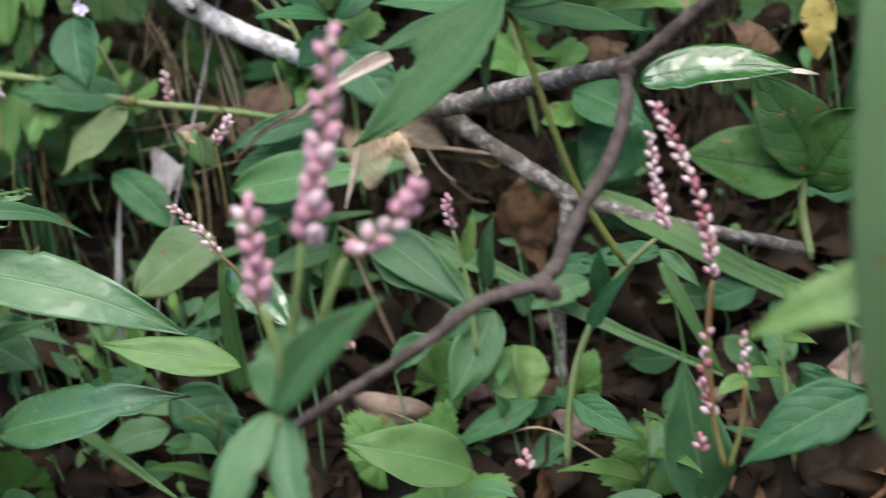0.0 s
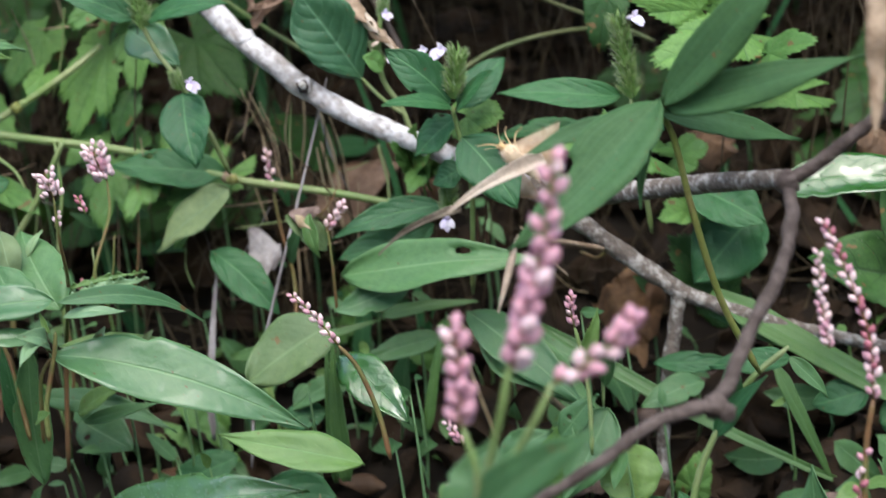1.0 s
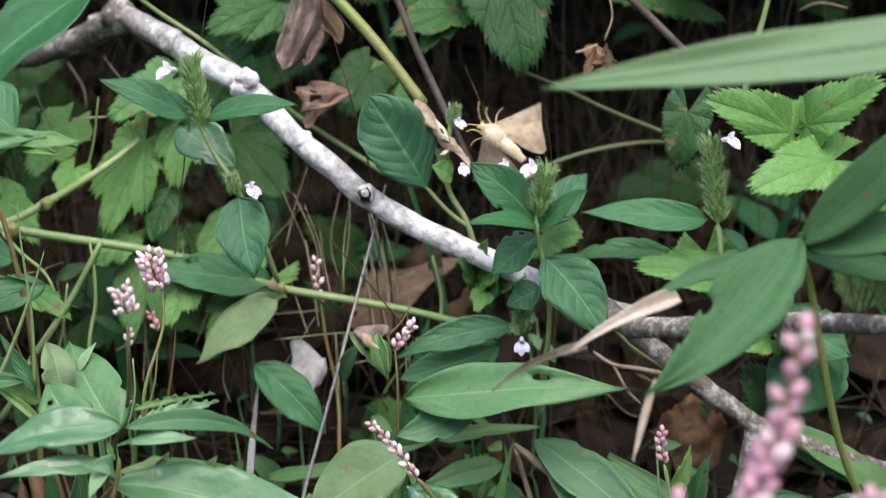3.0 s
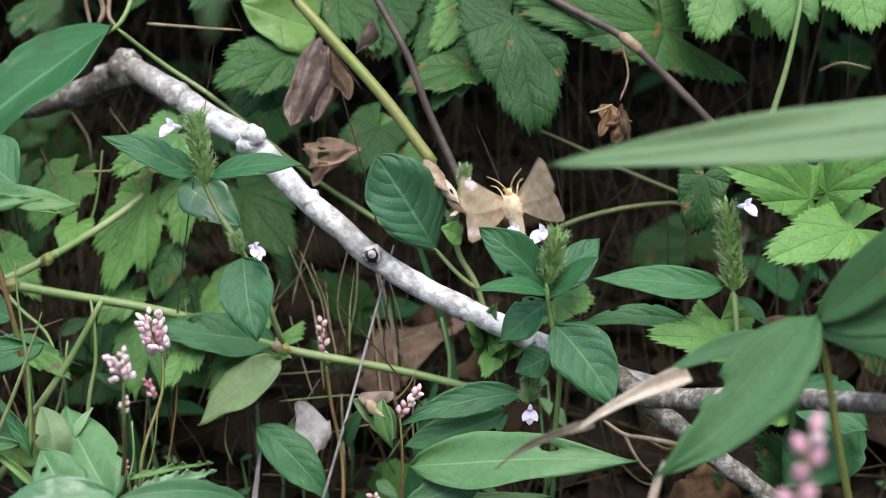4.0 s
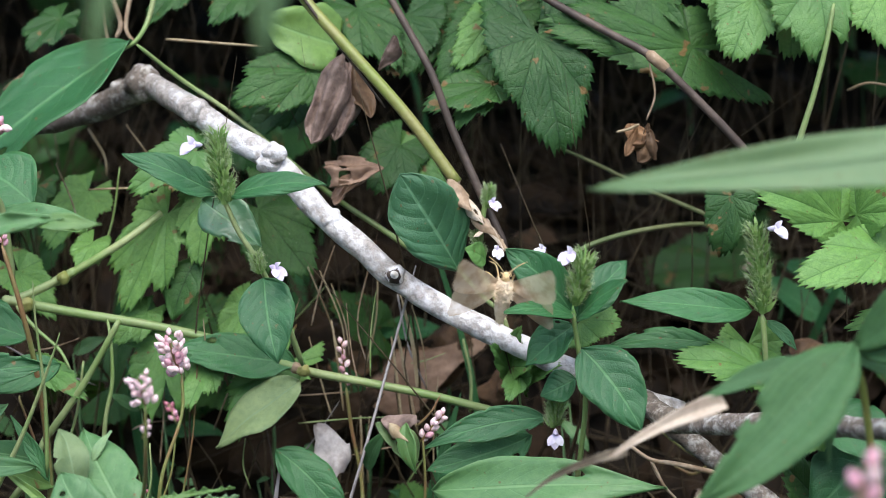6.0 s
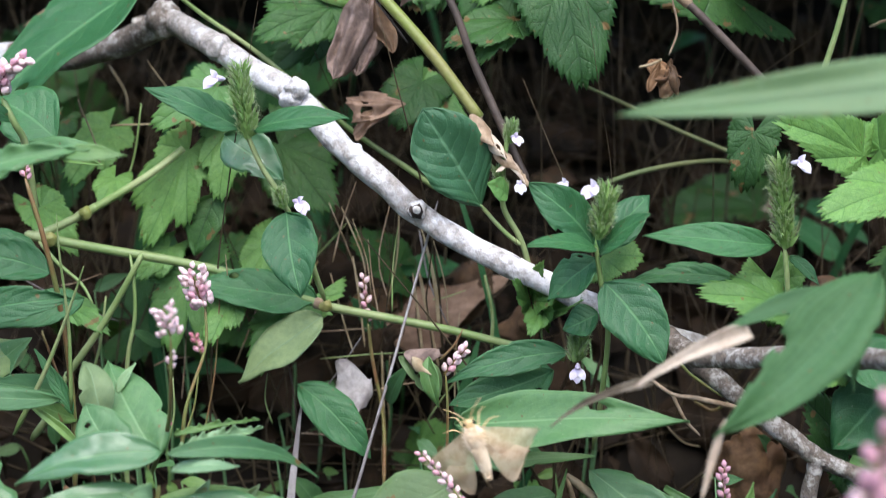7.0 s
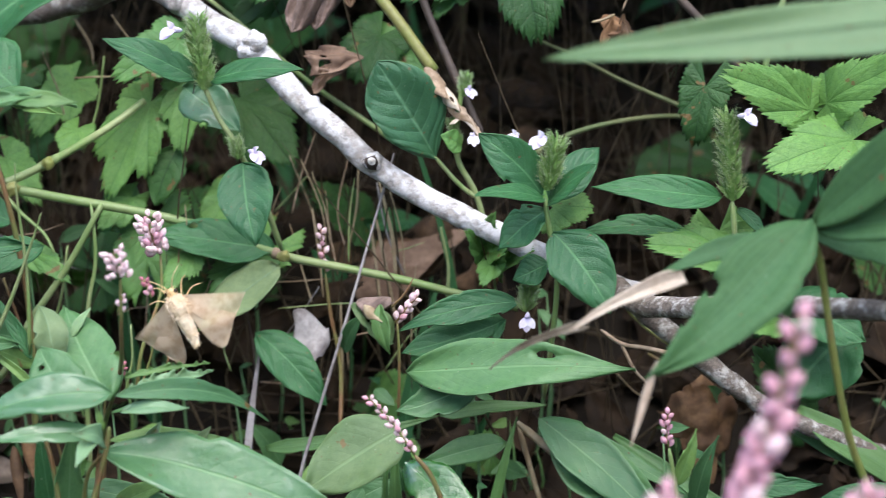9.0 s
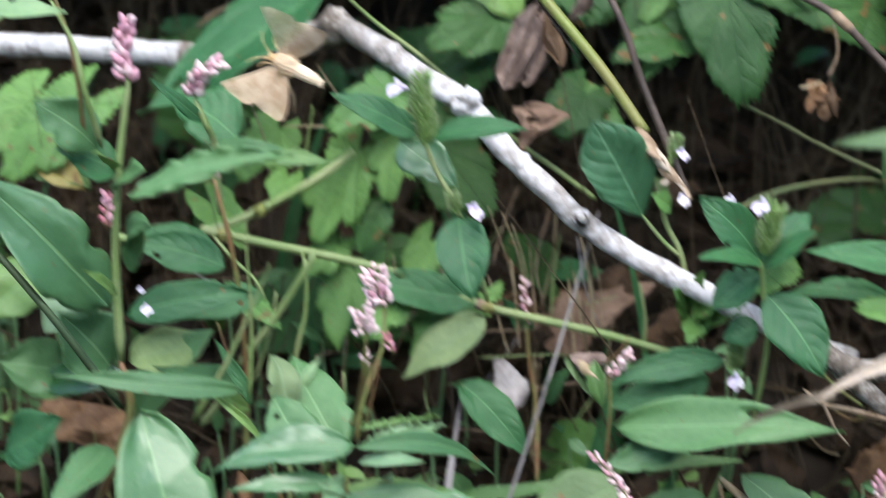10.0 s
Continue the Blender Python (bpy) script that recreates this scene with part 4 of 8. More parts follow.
tube(p, 'stem', [(-0.0062, 0.0200, 0.2648), (-0.0009, 0.0180, 0.2550), (0.0128, 0.0120, 0.2319), (0.0202, 0.0100, 0.2133), (0.0318, 0.0060, 0.1890), (0.0406, 0.0040, 0.1710)], 0.00122, 0.00159, 'darkstem', sides=8, steps=30)

p = thing('dead_cane', (0.1229, 0.0200, 0.2064), 'dead dark cane with pale joints', 'stem')
tube(p, 'stem', [(0.0433, 0.0300, 0.2632), (0.0556, 0.0300, 0.2554), (0.0760, 0.0250, 0.2451), (0.0901, 0.0200, 0.2377), (0.1064, 0.0200, 0.2231), (0.1229, 0.0200, 0.2064), (0.1354, 0.0200, 0.1915)], 0.00145, 0.00163, 'darkstem', sides=8, steps=30)
tube(p, 'joint', [(0.0880, 0.0200, 0.2395), (0.0962, 0.0200, 0.2329)], 0.00224, 0.00204, 'sheath')

p = thing('flowering_herb', (-0.0304, 0.0000, 0.1274), 'herb with dark green leaves and a bristly head of white flowers', 'plant', 'white-flowered herbs')
tube(p, 'stem', [(-0.0549, -0.0220, 0.1910), (-0.0499, -0.0200, 0.1791), (-0.0440, -0.0180, 0.1690), (-0.0359, -0.0100, 0.1488), (-0.0304, 0.0000, 0.1284)], 0.00086, 0.00109, 'greenstem')
bract_spike(p, (-0.0542, -0.0220, 0.1886), (-0.0571, -0.0240, 0.2140), 0.0116, 13)
lip_flower(p, (-0.0637, -0.0300, 0.2097), (-0.8, -0.5, 0.1), 0.0083, 14)
leaf(p, 'justicia', 'ovate', (-0.0563, -0.0220, 0.1919), (-0.0874, -0.0300, 0.2061), 0.0111)
leaf(p, 'justicia', 'ovate', (-0.0524, -0.0220, 0.1914), (-0.0190, -0.0300, 0.1972), 0.0099)
leaf(p, 'sheeny', 'ovate', (-0.065, -0.004, 0.187), (-0.043, -0.015, 0.173), 0.0165)
bract_spike(p, (-0.0425, -0.0200, 0.1645), (-0.0441, -0.0200, 0.1714), 0.0065, 15)
lip_flower(p, (-0.0358, -0.0280, 0.1681), (0.7, -0.6, -0.1), 0.0076, 16)
leaf(p, 'justicia', 'ovate', (-0.0412, -0.0200, 0.1632), (-0.0343, -0.0350, 0.1373), 0.0190)

p = thing('flowering_herb', (0.0678, 0.0000, 0.0974), 'herb with dark green leaves and a bristly head of white flowers', 'plant', 'white-flowered herbs')
tube(p, 'stem', [(0.0640, -0.0400, 0.1577), (0.0661, -0.0380, 0.1449), (0.0689, -0.0350, 0.1288), (0.0679, -0.0300, 0.1078), (0.0655, -0.0200, 0.0827)], 0.00084, 0.00106, 'greenstem')
bract_spike(p, (0.0645, -0.0400, 0.1605), (0.0672, -0.0420, 0.1775), 0.0112, 17)
lip_flower(p, (0.0623, -0.0500, 0.1793), (-0.5, -0.8, 0.1), 0.0081, 18)
lip_flower(p, (0.0530, -0.0300, 0.1772), (-0.5, -0.8, 0.0), 0.0061, 19)
leaf(p, 'justicia', 'ovate', (0.0630, -0.0400, 0.1586), (0.0416, -0.0450, 0.1794), 0.0158)
leaf(p, 'justicia', 'ovate', (0.0640, -0.0420, 0.1575), (0.0419, -0.0600, 0.1617), 0.0070)
leaf(p, 'justicia', 'ovate', (0.0649, -0.0380, 0.1554), (0.0808, -0.0500, 0.1711), 0.0111, roll=-20)
leaf(p, 'justicia', 'ovate', (0.0652, -0.0300, 0.1557), (0.0819, -0.0200, 0.1723), 0.0134)
leaf(p, 'justicia', 'ovate', (0.0646, -0.0330, 0.1525), (0.0485, -0.0360, 0.1385), 0.0150, roll=10)
leaf(p, 'justicia', 'ovate', (0.0671, -0.0400, 0.1461), (0.0872, -0.0500, 0.1212), 0.0207)
bract_spike(p, (0.0580, -0.0260, 0.1153), (0.0597, -0.0260, 0.1253), 0.0088, 20)
lip_flower(p, (0.0592, -0.0340, 0.1145), (0, -0.8, -0.5), 0.0072, 21)
leaf(p, 'justicia', 'ovate', (0.0654, -0.0300, 0.1333), (0.0540, -0.0300, 0.1271), 0.0114)
leaf(p, 'rubus', 'heart', (0.0667, -0.0200, 0.1508), (0.0792, -0.0200, 0.1511), 0.0212, teeth=9)

p = thing('flowering_herb', (0.1313, 0.0000, 0.1303), 'herb with dark green leaves and a bristly head of white flowers', 'plant', 'white-flowered herbs')
tube(p, 'stem', [(0.1277, -0.0200, 0.1555), (0.1291, -0.0200, 0.1447), (0.1313, -0.0150, 0.1238), (0.1335, -0.0100, 0.1024)], 0.00087, 0.00107, 'greenstem')
bract_spike(p, (0.1280, -0.0200, 0.1555), (0.1240, -0.0240, 0.1868), 0.0122, 22)
lip_flower(p, (0.1304, -0.0300, 0.1860), (0.9, -0.4, 0.1), 0.0076, 23)
leaf(p, 'justicia', 'ovate', (0.1243, -0.0200, 0.1563), (0.0795, -0.0300, 0.1602), 0.0118, bend=0.08)
leaf(p, 'justicia', 'ovate', (0.1136, -0.0100, 0.1421), (0.0751, -0.0150, 0.1405), 0.0088)
leaf(p, 'justicia', 'ovate', (0.1302, -0.0150, 0.1516), (0.1397, -0.0200, 0.1431), 0.0046)

p = thing('flowering_herb', (0.0368, 0.0000, 0.1458), 'half-hidden herb with lilac flowers and a big dark leaf', 'plant', 'white-flowered herbs')
tube(p, 'stem', [(0.0337, 0.0000, 0.1919), (0.0319, 0.0000, 0.1779), (0.0320, 0.0020, 0.1635), (0.0385, 0.0040, 0.1511), (0.0428, 0.0050, 0.1367)], 0.00089, 0.00110, 'greenstem')
bract_spike(p, (0.0338, 0.0000, 0.1860), (0.0344, 0.0000, 0.1935), 0.0064, 24)
lip_flower(p, (0.0360, -0.0060, 0.1889), (0.6, -0.7, 0), 0.0059, 25)
lip_flower(p, (0.0378, -0.0080, 0.1730), (0.3, -0.8, -0.3), 0.0059, 26)
bract_spike(p, (0.0325, 0.0000, 0.1679), (0.0294, 0.0000, 0.1779), 0.0056, 27)
leaf(p, 'quilted', 'elliptic', (0.0246, 0.0000, 0.1633), (0.0040, -0.0100, 0.1985), 0.0262, bend=0.04)
tube(p, 'petiole', [(0.0236, 0.0000, 0.1646), (0.0326, 0.0020, 0.1544), (0.0390, 0.0040, 0.1491)], 0.00069, 0.00090, 'greenstem')
leaf(p, 'rubus', 'ovate', (0.0337, -0.0040, 0.1686), (0.0271, -0.0100, 0.1735), 0.0088)

p = thing('bramble', (0.1590, 0.0000, 0.1861), 'bramble sprays with fresh toothed leaves', 'bramble')
leaf(p, 'rubus', 'heart', (0.1540, -0.0120, 0.1862), (0.1208, -0.0300, 0.2000), 0.0240, teeth=10, roll=-10, deep=0.13)
leaf(p, 'rubus', 'heart', (0.1590, -0.0120, 0.1885), (0.1830, -0.0300, 0.2060), 0.0225, teeth=10, roll=10, deep=0.13)
leaf(p, 'rubus', 'heart', (0.1670, -0.0220, 0.1775), (0.1395, -0.0370, 0.1705), 0.0225, teeth=10, deep=0.13)
leaf(p, 'rubus', 'heart', (0.1780, -0.0300, 0.1710), (0.1930, -0.0450, 0.1760), 0.0180, teeth=9, deep=0.2)
leaf(p, 'rubus', 'heart', (0.1305, -0.0200, 0.1349), (0.0997, -0.0300, 0.1412), 0.0191, teeth=10)
tube(p, 'stem', [(0.1590, 0.0000, 0.1867), (0.1632, 0.0000, 0.1793), (0.1725, 0.0000, 0.1676)], 0.00079, 0.00099, 'greenstem')
leaf(p, 'vine', 'heart', (0.1189, 0.0100, 0.1906), (0.1157, 0.0100, 0.1704), 0.0201, teeth=8)

p = thing('hedge_vine', (0.0498, 0.0300, 0.2433), 'hedge vine with broad toothed leaves and stalks', 'vine')
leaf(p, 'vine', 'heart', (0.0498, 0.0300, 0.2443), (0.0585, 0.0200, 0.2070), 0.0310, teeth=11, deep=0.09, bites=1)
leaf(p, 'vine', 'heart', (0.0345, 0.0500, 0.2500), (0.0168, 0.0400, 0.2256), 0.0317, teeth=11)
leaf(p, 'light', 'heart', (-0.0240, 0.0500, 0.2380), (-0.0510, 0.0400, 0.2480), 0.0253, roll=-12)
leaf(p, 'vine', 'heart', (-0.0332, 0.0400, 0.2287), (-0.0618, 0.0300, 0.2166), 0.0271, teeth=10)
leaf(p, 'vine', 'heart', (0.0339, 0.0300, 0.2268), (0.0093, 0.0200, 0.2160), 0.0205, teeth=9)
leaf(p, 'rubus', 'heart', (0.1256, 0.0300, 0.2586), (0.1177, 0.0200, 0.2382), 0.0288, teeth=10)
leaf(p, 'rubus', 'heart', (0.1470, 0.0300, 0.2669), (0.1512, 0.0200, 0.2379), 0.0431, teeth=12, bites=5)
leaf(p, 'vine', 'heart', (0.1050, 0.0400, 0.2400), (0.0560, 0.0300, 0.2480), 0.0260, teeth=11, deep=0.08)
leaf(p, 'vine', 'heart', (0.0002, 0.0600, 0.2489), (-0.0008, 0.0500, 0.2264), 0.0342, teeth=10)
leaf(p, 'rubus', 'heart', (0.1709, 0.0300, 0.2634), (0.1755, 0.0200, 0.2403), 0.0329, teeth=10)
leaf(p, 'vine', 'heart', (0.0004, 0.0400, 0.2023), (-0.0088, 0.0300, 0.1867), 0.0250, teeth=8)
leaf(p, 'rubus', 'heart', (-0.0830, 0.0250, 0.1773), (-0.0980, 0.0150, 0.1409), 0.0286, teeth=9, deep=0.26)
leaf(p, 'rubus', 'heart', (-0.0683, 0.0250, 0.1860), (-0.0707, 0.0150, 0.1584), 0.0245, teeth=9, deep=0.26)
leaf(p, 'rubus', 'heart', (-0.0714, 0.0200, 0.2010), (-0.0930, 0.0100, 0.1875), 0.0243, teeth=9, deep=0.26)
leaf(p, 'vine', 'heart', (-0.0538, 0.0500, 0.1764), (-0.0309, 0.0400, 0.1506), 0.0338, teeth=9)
leaf(p, 'vine', 'ovate', (-0.0717, 0.0200, 0.1617), (-0.0792, 0.0150, 0.1404), 0.0152)
tube(p, 'stalk', [(0.0564, 0.0500, 0.2024), (0.0733, 0.0500, 0.1954), (0.0924, 0.0500, 0.1863), (0.1199, 0.0500, 0.1753), (0.1348, 0.0500, 0.1682)], 0.00064, 0.00106, 'dimstem')
tube(p, 'stalk', [(0.0577, 0.0300, 0.1612), (0.0719, 0.0350, 0.1687), (0.0905, 0.0400, 0.1734), (0.1105, 0.0500, 0.1744), (0.1249, 0.0600, 0.1706)], 0.00103, 0.00086, 'dimstem')
tube(p, 'stalk', [(0.1525, 0.0220, 0.2575), (0.1500, 0.0200, 0.2418), (0.1468, 0.0200, 0.2259), (0.1426, 0.0200, 0.2098), (0.1394, 0.0200, 0.1916)], 0.00082, 0.00122, 'greenstem')
leaf(p, 'rubus', 'heart', (-0.0824, 0.0200, 0.1319), (-0.0827, 0.0100, 0.1045), 0.0324, teeth=10, bites=5)
leaf(p, 'rubus', 'heart', (-0.0406, 0.0200, 0.1225), (-0.0557, 0.0100, 0.0990), 0.0243, teeth=9, bites=8)
leaf(p, 'rubus', 'heart', (0.0431, 0.0000, 0.1276), (0.0375, -0.0100, 0.1358), 0.0157, teeth=8)
leaf(p, 'rubus', 'heart', (0.0473, -0.0050, 0.1269), (0.0514, -0.0150, 0.1374), 0.0117, teeth=8)

p = thing('hedge_vine', (0.0400, 0.0700, 0.2550), 'hedge vine with crowded dark toothed leaves', 'vine')
leaf(p, 'rubus', 'heart', (0.0350, 0.0500, 0.2510), (0.0200, 0.0380, 0.2310), 0.0202, teeth=9, deep=0.15)
leaf(p, 'rubus', 'heart', (0.0330, 0.0350, 0.2260), (0.0210, 0.0230, 0.2100), 0.0173, teeth=9, deep=0.2)
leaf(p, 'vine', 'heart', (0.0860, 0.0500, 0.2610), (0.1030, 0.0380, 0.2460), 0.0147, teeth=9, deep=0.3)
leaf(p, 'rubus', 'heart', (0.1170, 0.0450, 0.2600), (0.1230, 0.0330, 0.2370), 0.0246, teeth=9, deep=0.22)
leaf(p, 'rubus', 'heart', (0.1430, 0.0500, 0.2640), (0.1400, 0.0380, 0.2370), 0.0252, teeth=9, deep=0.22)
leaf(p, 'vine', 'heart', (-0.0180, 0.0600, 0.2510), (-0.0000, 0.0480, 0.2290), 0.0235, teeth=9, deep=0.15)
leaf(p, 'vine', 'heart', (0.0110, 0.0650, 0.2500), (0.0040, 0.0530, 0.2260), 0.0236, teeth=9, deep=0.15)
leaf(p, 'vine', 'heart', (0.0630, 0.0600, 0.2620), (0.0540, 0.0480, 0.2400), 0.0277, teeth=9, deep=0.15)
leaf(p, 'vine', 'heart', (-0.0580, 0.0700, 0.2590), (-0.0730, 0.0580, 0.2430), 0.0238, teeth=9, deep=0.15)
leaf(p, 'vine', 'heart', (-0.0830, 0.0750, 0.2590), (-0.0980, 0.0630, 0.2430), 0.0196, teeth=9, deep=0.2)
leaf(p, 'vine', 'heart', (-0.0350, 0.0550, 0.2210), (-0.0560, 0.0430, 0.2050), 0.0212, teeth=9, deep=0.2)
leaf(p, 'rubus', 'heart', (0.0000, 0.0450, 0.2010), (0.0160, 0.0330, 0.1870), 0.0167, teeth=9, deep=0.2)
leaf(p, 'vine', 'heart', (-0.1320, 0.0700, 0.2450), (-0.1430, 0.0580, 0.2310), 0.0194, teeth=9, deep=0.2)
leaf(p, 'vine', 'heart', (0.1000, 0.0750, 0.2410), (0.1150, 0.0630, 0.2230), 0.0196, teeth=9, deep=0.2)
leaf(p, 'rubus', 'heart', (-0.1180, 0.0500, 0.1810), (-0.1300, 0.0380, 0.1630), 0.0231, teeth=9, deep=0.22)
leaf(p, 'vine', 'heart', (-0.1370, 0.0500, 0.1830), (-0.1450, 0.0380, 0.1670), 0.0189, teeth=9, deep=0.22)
tube(p, 'stalk', [(0.0370, 0.0500, 0.2520), (0.0490, 0.0500, 0.2620)], 0.00050, 0.00070, 'dimstem')
tube(p, 'stalk', [(0.1170, 0.0450, 0.2600), (0.1140, 0.0450, 0.2690)], 0.00050, 0.00070, 'dimstem')
tube(p, 'stalk', [(0.0330, 0.0350, 0.2260), (0.0420, 0.0500, 0.2330), (0.0470, 0.0600, 0.2410)], 0.00040, 0.00060, 'dimstem')

p = thing('dry_leaf', (-0.0194, 0.0300, 0.2369), 'curled grey-brown dead leaf hanging from a stem', 'leaf')
crumpled(p, 'mauve', (-0.0300, 0.0160, 0.2060), (-0.0190, 0.0240, 0.2375), 0.0215, seed=28, curl=1.25, crease=0.5, ribs=3)
crumpled(p, 'mauve', (-0.0220, 0.0200, 0.2060), (-0.0160, 0.0260, 0.2350), 0.0150, seed=29, curl=1.30, crease=0.7, ribs=3)
crumpled(p, 'deadleaf', (-0.0100, 0.0200, 0.2150), (-0.0160, 0.0260, 0.2340), 0.0110, seed=30, curl=1.30, crease=0.8, ribs=2)
crumpled(p, 'mauve', (0.0000, 0.0200, 0.2430), (-0.0070, 0.0260, 0.2310), 0.0077, seed=31, curl=1.20, crease=0.6, ribs=2)

p = thing('dry_leaf', (0.0867, 0.0200, 0.2157), 'shrivelled brown leaf on a thread of stalk', 'leaf')
crumpled(p, 'rust', (0.0805, 0.0180, 0.2125), (0.0935, 0.0160, 0.2090), 0.0090, seed=32, curl=1.3, crease=1.9, ribs=3, tears=1)
crumpled(p, 'deadleaf', (0.0860, 0.0170, 0.2015), (0.0905, 0.0160, 0.2145), 0.0090, seed=33, curl=1.3, crease=2.0, ribs=3, tears=1)
crumpled(p, 'rust', (0.0815, 0.0160, 0.2035), (0.0855, 0.0150, 0.2135), 0.0070, seed=232, curl=1.4, crease=2.0, ribs=3)
crumpled(p, 'deadleaf', (0.0925, 0.0150, 0.2040), (0.0890, 0.0140, 0.2130), 0.0060, seed=233, curl=1.4, crease=2.2, ribs=2)
tube(p, 'stalk', [(0.0780, 0.0130, 0.2120), (0.0820, 0.0130, 0.2130), (0.0860, 0.0130, 0.2150)], 0.00050, 0.00050, 'straw')
tube(p, 'stalk', [(0.0891, 0.0200, 0.2357), (0.0914, 0.0200, 0.2248), (0.0887, 0.0200, 0.2157)], 0.00041, 0.00041, 'sheath')

p = thing('dry_leaf', (-0.0150, 0.0200, 0.1930), 'torn reddish-brown dead leaf full of holes', 'leaf')
crumpled(p, 'tawny', (-0.0260, 0.0200, 0.1970), (-0.0060, 0.0220, 0.1960), 0.0142, seed=51, curl=0.7, crease=1.5, tears=3, ribs=2)
crumpled(p, 'tawny', (-0.0230, 0.0220, 0.1860), (-0.0110, 0.0250, 0.1930), 0.0089, seed=53, curl=0.9, crease=1.6, ribs=2)

p = thing('silver_leaf', (-0.0204, 0.0100, 0.0959), 'weathered silvery dead leaf', 'leaf')
crumpled(p, 'silver', (-0.0256, 0.0100, 0.1053), (-0.0174, 0.0000, 0.0879), 0.0145, seed=35, curl=0.6)

p = thing('tall_herb', (-0.1404, -0.0300, 0.2170), 'tall herb with large dark green leaves', 'plant')
leaf(p, 'justicia', 'lance', (-0.0960, 0.0300, 0.2390), (-0.1640, 0.0120, 0.1880), 0.0418, bend=0.03, side=-0.02, roll=16, bites=3)
tube(p, 'petiole', [(-0.1000, 0.0290, 0.2360), (-0.0940, 0.0300, 0.2405), (-0.0900, 0.0330, 0.2500), (-0.0870, 0.0360, 0.2700)], 0.00070, 0.00110, 'greenstem')

p = thing('broad_grass_blade', (0.1621, -0.2000, 0.2355), 'broad grey-green grass blade held out close by', 'grass')
leaf(p, 'paleblade', 'blade', (0.1889, -0.2000, 0.2368), (0.0648, -0.2000, 0.2213), 0.0176, bend=0.01, fold=0.1)
tube(p, 'midrib', [(0.1889, -0.2001, 0.2367), (0.1539, -0.2014, 0.2335), (0.1269, -0.2018, 0.2302), (0.0998, -0.2014, 0.2264), (0.0683, -0.2004, 0.2219)], 0.00025, 0.00012, 'paleblade')

p = thing('bamboo_shoot', (0.1555, -0.1300, 0.1088), 'bamboo grass shoot with broad grey-green blades', 'bamboo')
tube(p, 'stem', [(0.1407, -0.1300, 0.1666), (0.1454, -0.1250, 0.1573), (0.1509, -0.1200, 0.1314), (0.1592, -0.1100, 0.0997), (0.1712, -0.1000, 0.0723)], 0.00104, 0.00127, 'yellowstem', sides=8)
leaf(p, 'bamboo', 'lance', (0.1421, -0.1300, 0.1678), (0.1879, -0.1500, 0.2214), 0.0165, bend=0.05, side=0.04)
leaf(p, 'bamboo', 'lance', (0.1434, -0.1300, 0.1669), (0.2027, -0.1500, 0.1837), 0.0140, side=0.03)
leaf(p, 'bamboo', 'lance', (0.1413, -0.1300, 0.1660), (0.1866, -0.1000, 0.1508), 0.0106, side=0.05)
leaf(p, 'bamboo', 'lance', (0.1420, -0.1300, 0.1700), (0.0950, -0.1600, 0.1290), 0.0234, bend=0.05, side=-0.05, bites=2)
leaf(p, 'bamboo', 'lance', (0.1420, -0.1320, 0.1690), (0.1350, -0.1400, 0.1370), 0.0048, bend=0.06)
leaf(p, 'bamboo', 'lance', (0.1350, -0.1310, 0.1640), (0.0970, -0.1400, 0.1530), 0.0073, side=0.04)
leaf(p, 'tan', 'taper', (0.1060, -0.1390, 0.1535), (0.0725, -0.1420, 0.1365), 0.0062, fold=0.7, bend=0.03, name='dry_blade', label='dry pale tan folded blade tip')
leaf(p, 'greyblade', 'taper', (0.0790, -0.1415, 0.1395), (0.0508, -0.1372, 0.1240), 0.0034, fold=0.8, name='dry_blade', label='grey-brown shrivelled blade end')
crumpled(p, 'tan', (0.0980, -0.1580, 0.1340), (0.0920, -0.1650, 0.1110), 0.0040, seed=212, curl=1.6, name='dry_blade', label='dry pale tan blade tip')

p = thing('knotweed', (0.1017, -0.2800, 0.0806), 'knotweed with pink flower spikes and long leaves', 'plant', 'pink knotweeds')
tube(p, 'stem', [(0.1082, -0.2850, 0.1290), (0.1058, -0.2850, 0.1175), (0.1004, -0.2800, 0.0986), (0.0959, -0.2800, 0.0807), (0.0930, -0.2800, 0.0655)], 0.00097, 0.00126, 'greenstem')
spike(p, [(0.1080, -0.2850, 0.1261), (0.1131, -0.2870, 0.1407), (0.1173, -0.2880, 0.1561), (0.1219, -0.2900, 0.1795)], 30, 0.00609, 36, mats=('pink', 'palepink', 'pink'))
spike(p, [(0.0952, -0.2850, 0.1114), (0.0955, -0.2860, 0.1240), (0.0949, -0.2870, 0.1386)], 17, 0.00526, 37, mats=('pink', 'palepink', 'pink'))
tube(p, 'stem', [(0.0956, -0.2850, 0.1121), (0.0985, -0.2850, 0.1002), (0.0971, -0.2800, 0.0867)], 0.00083, 0.00098, 'greenstem')
spike(p, [(0.1183, -0.2850, 0.1229), (0.1281, -0.2860, 0.1284), (0.1342, -0.2870, 0.1341), (0.1396, -0.2880, 0.1404)], 16, 0.00526, 38, mats=('pink', 'palepink', 'pink'))
tube(p, 'stem', [(0.1183, -0.2850, 0.1229), (0.1133, -0.2850, 0.1129), (0.1047, -0.2800, 0.0985)], 0.00083, 0.00098, 'greenstem')
leaf(p, 'persicaria', 'lance', (0.0944, -0.2800, 0.0808), (0.1305, -0.3000, 0.1164), 0.0137, roll=0)
leaf(p, 'persicaria', 'lance', (0.0945, -0.2800, 0.0823), (0.1019, -0.2700, 0.1047), 0.0184)
leaf(p, 'persicaria', 'lance', (0.0938, -0.2800, 0.0823), (0.0798, -0.3000, 0.0508), 0.0116)
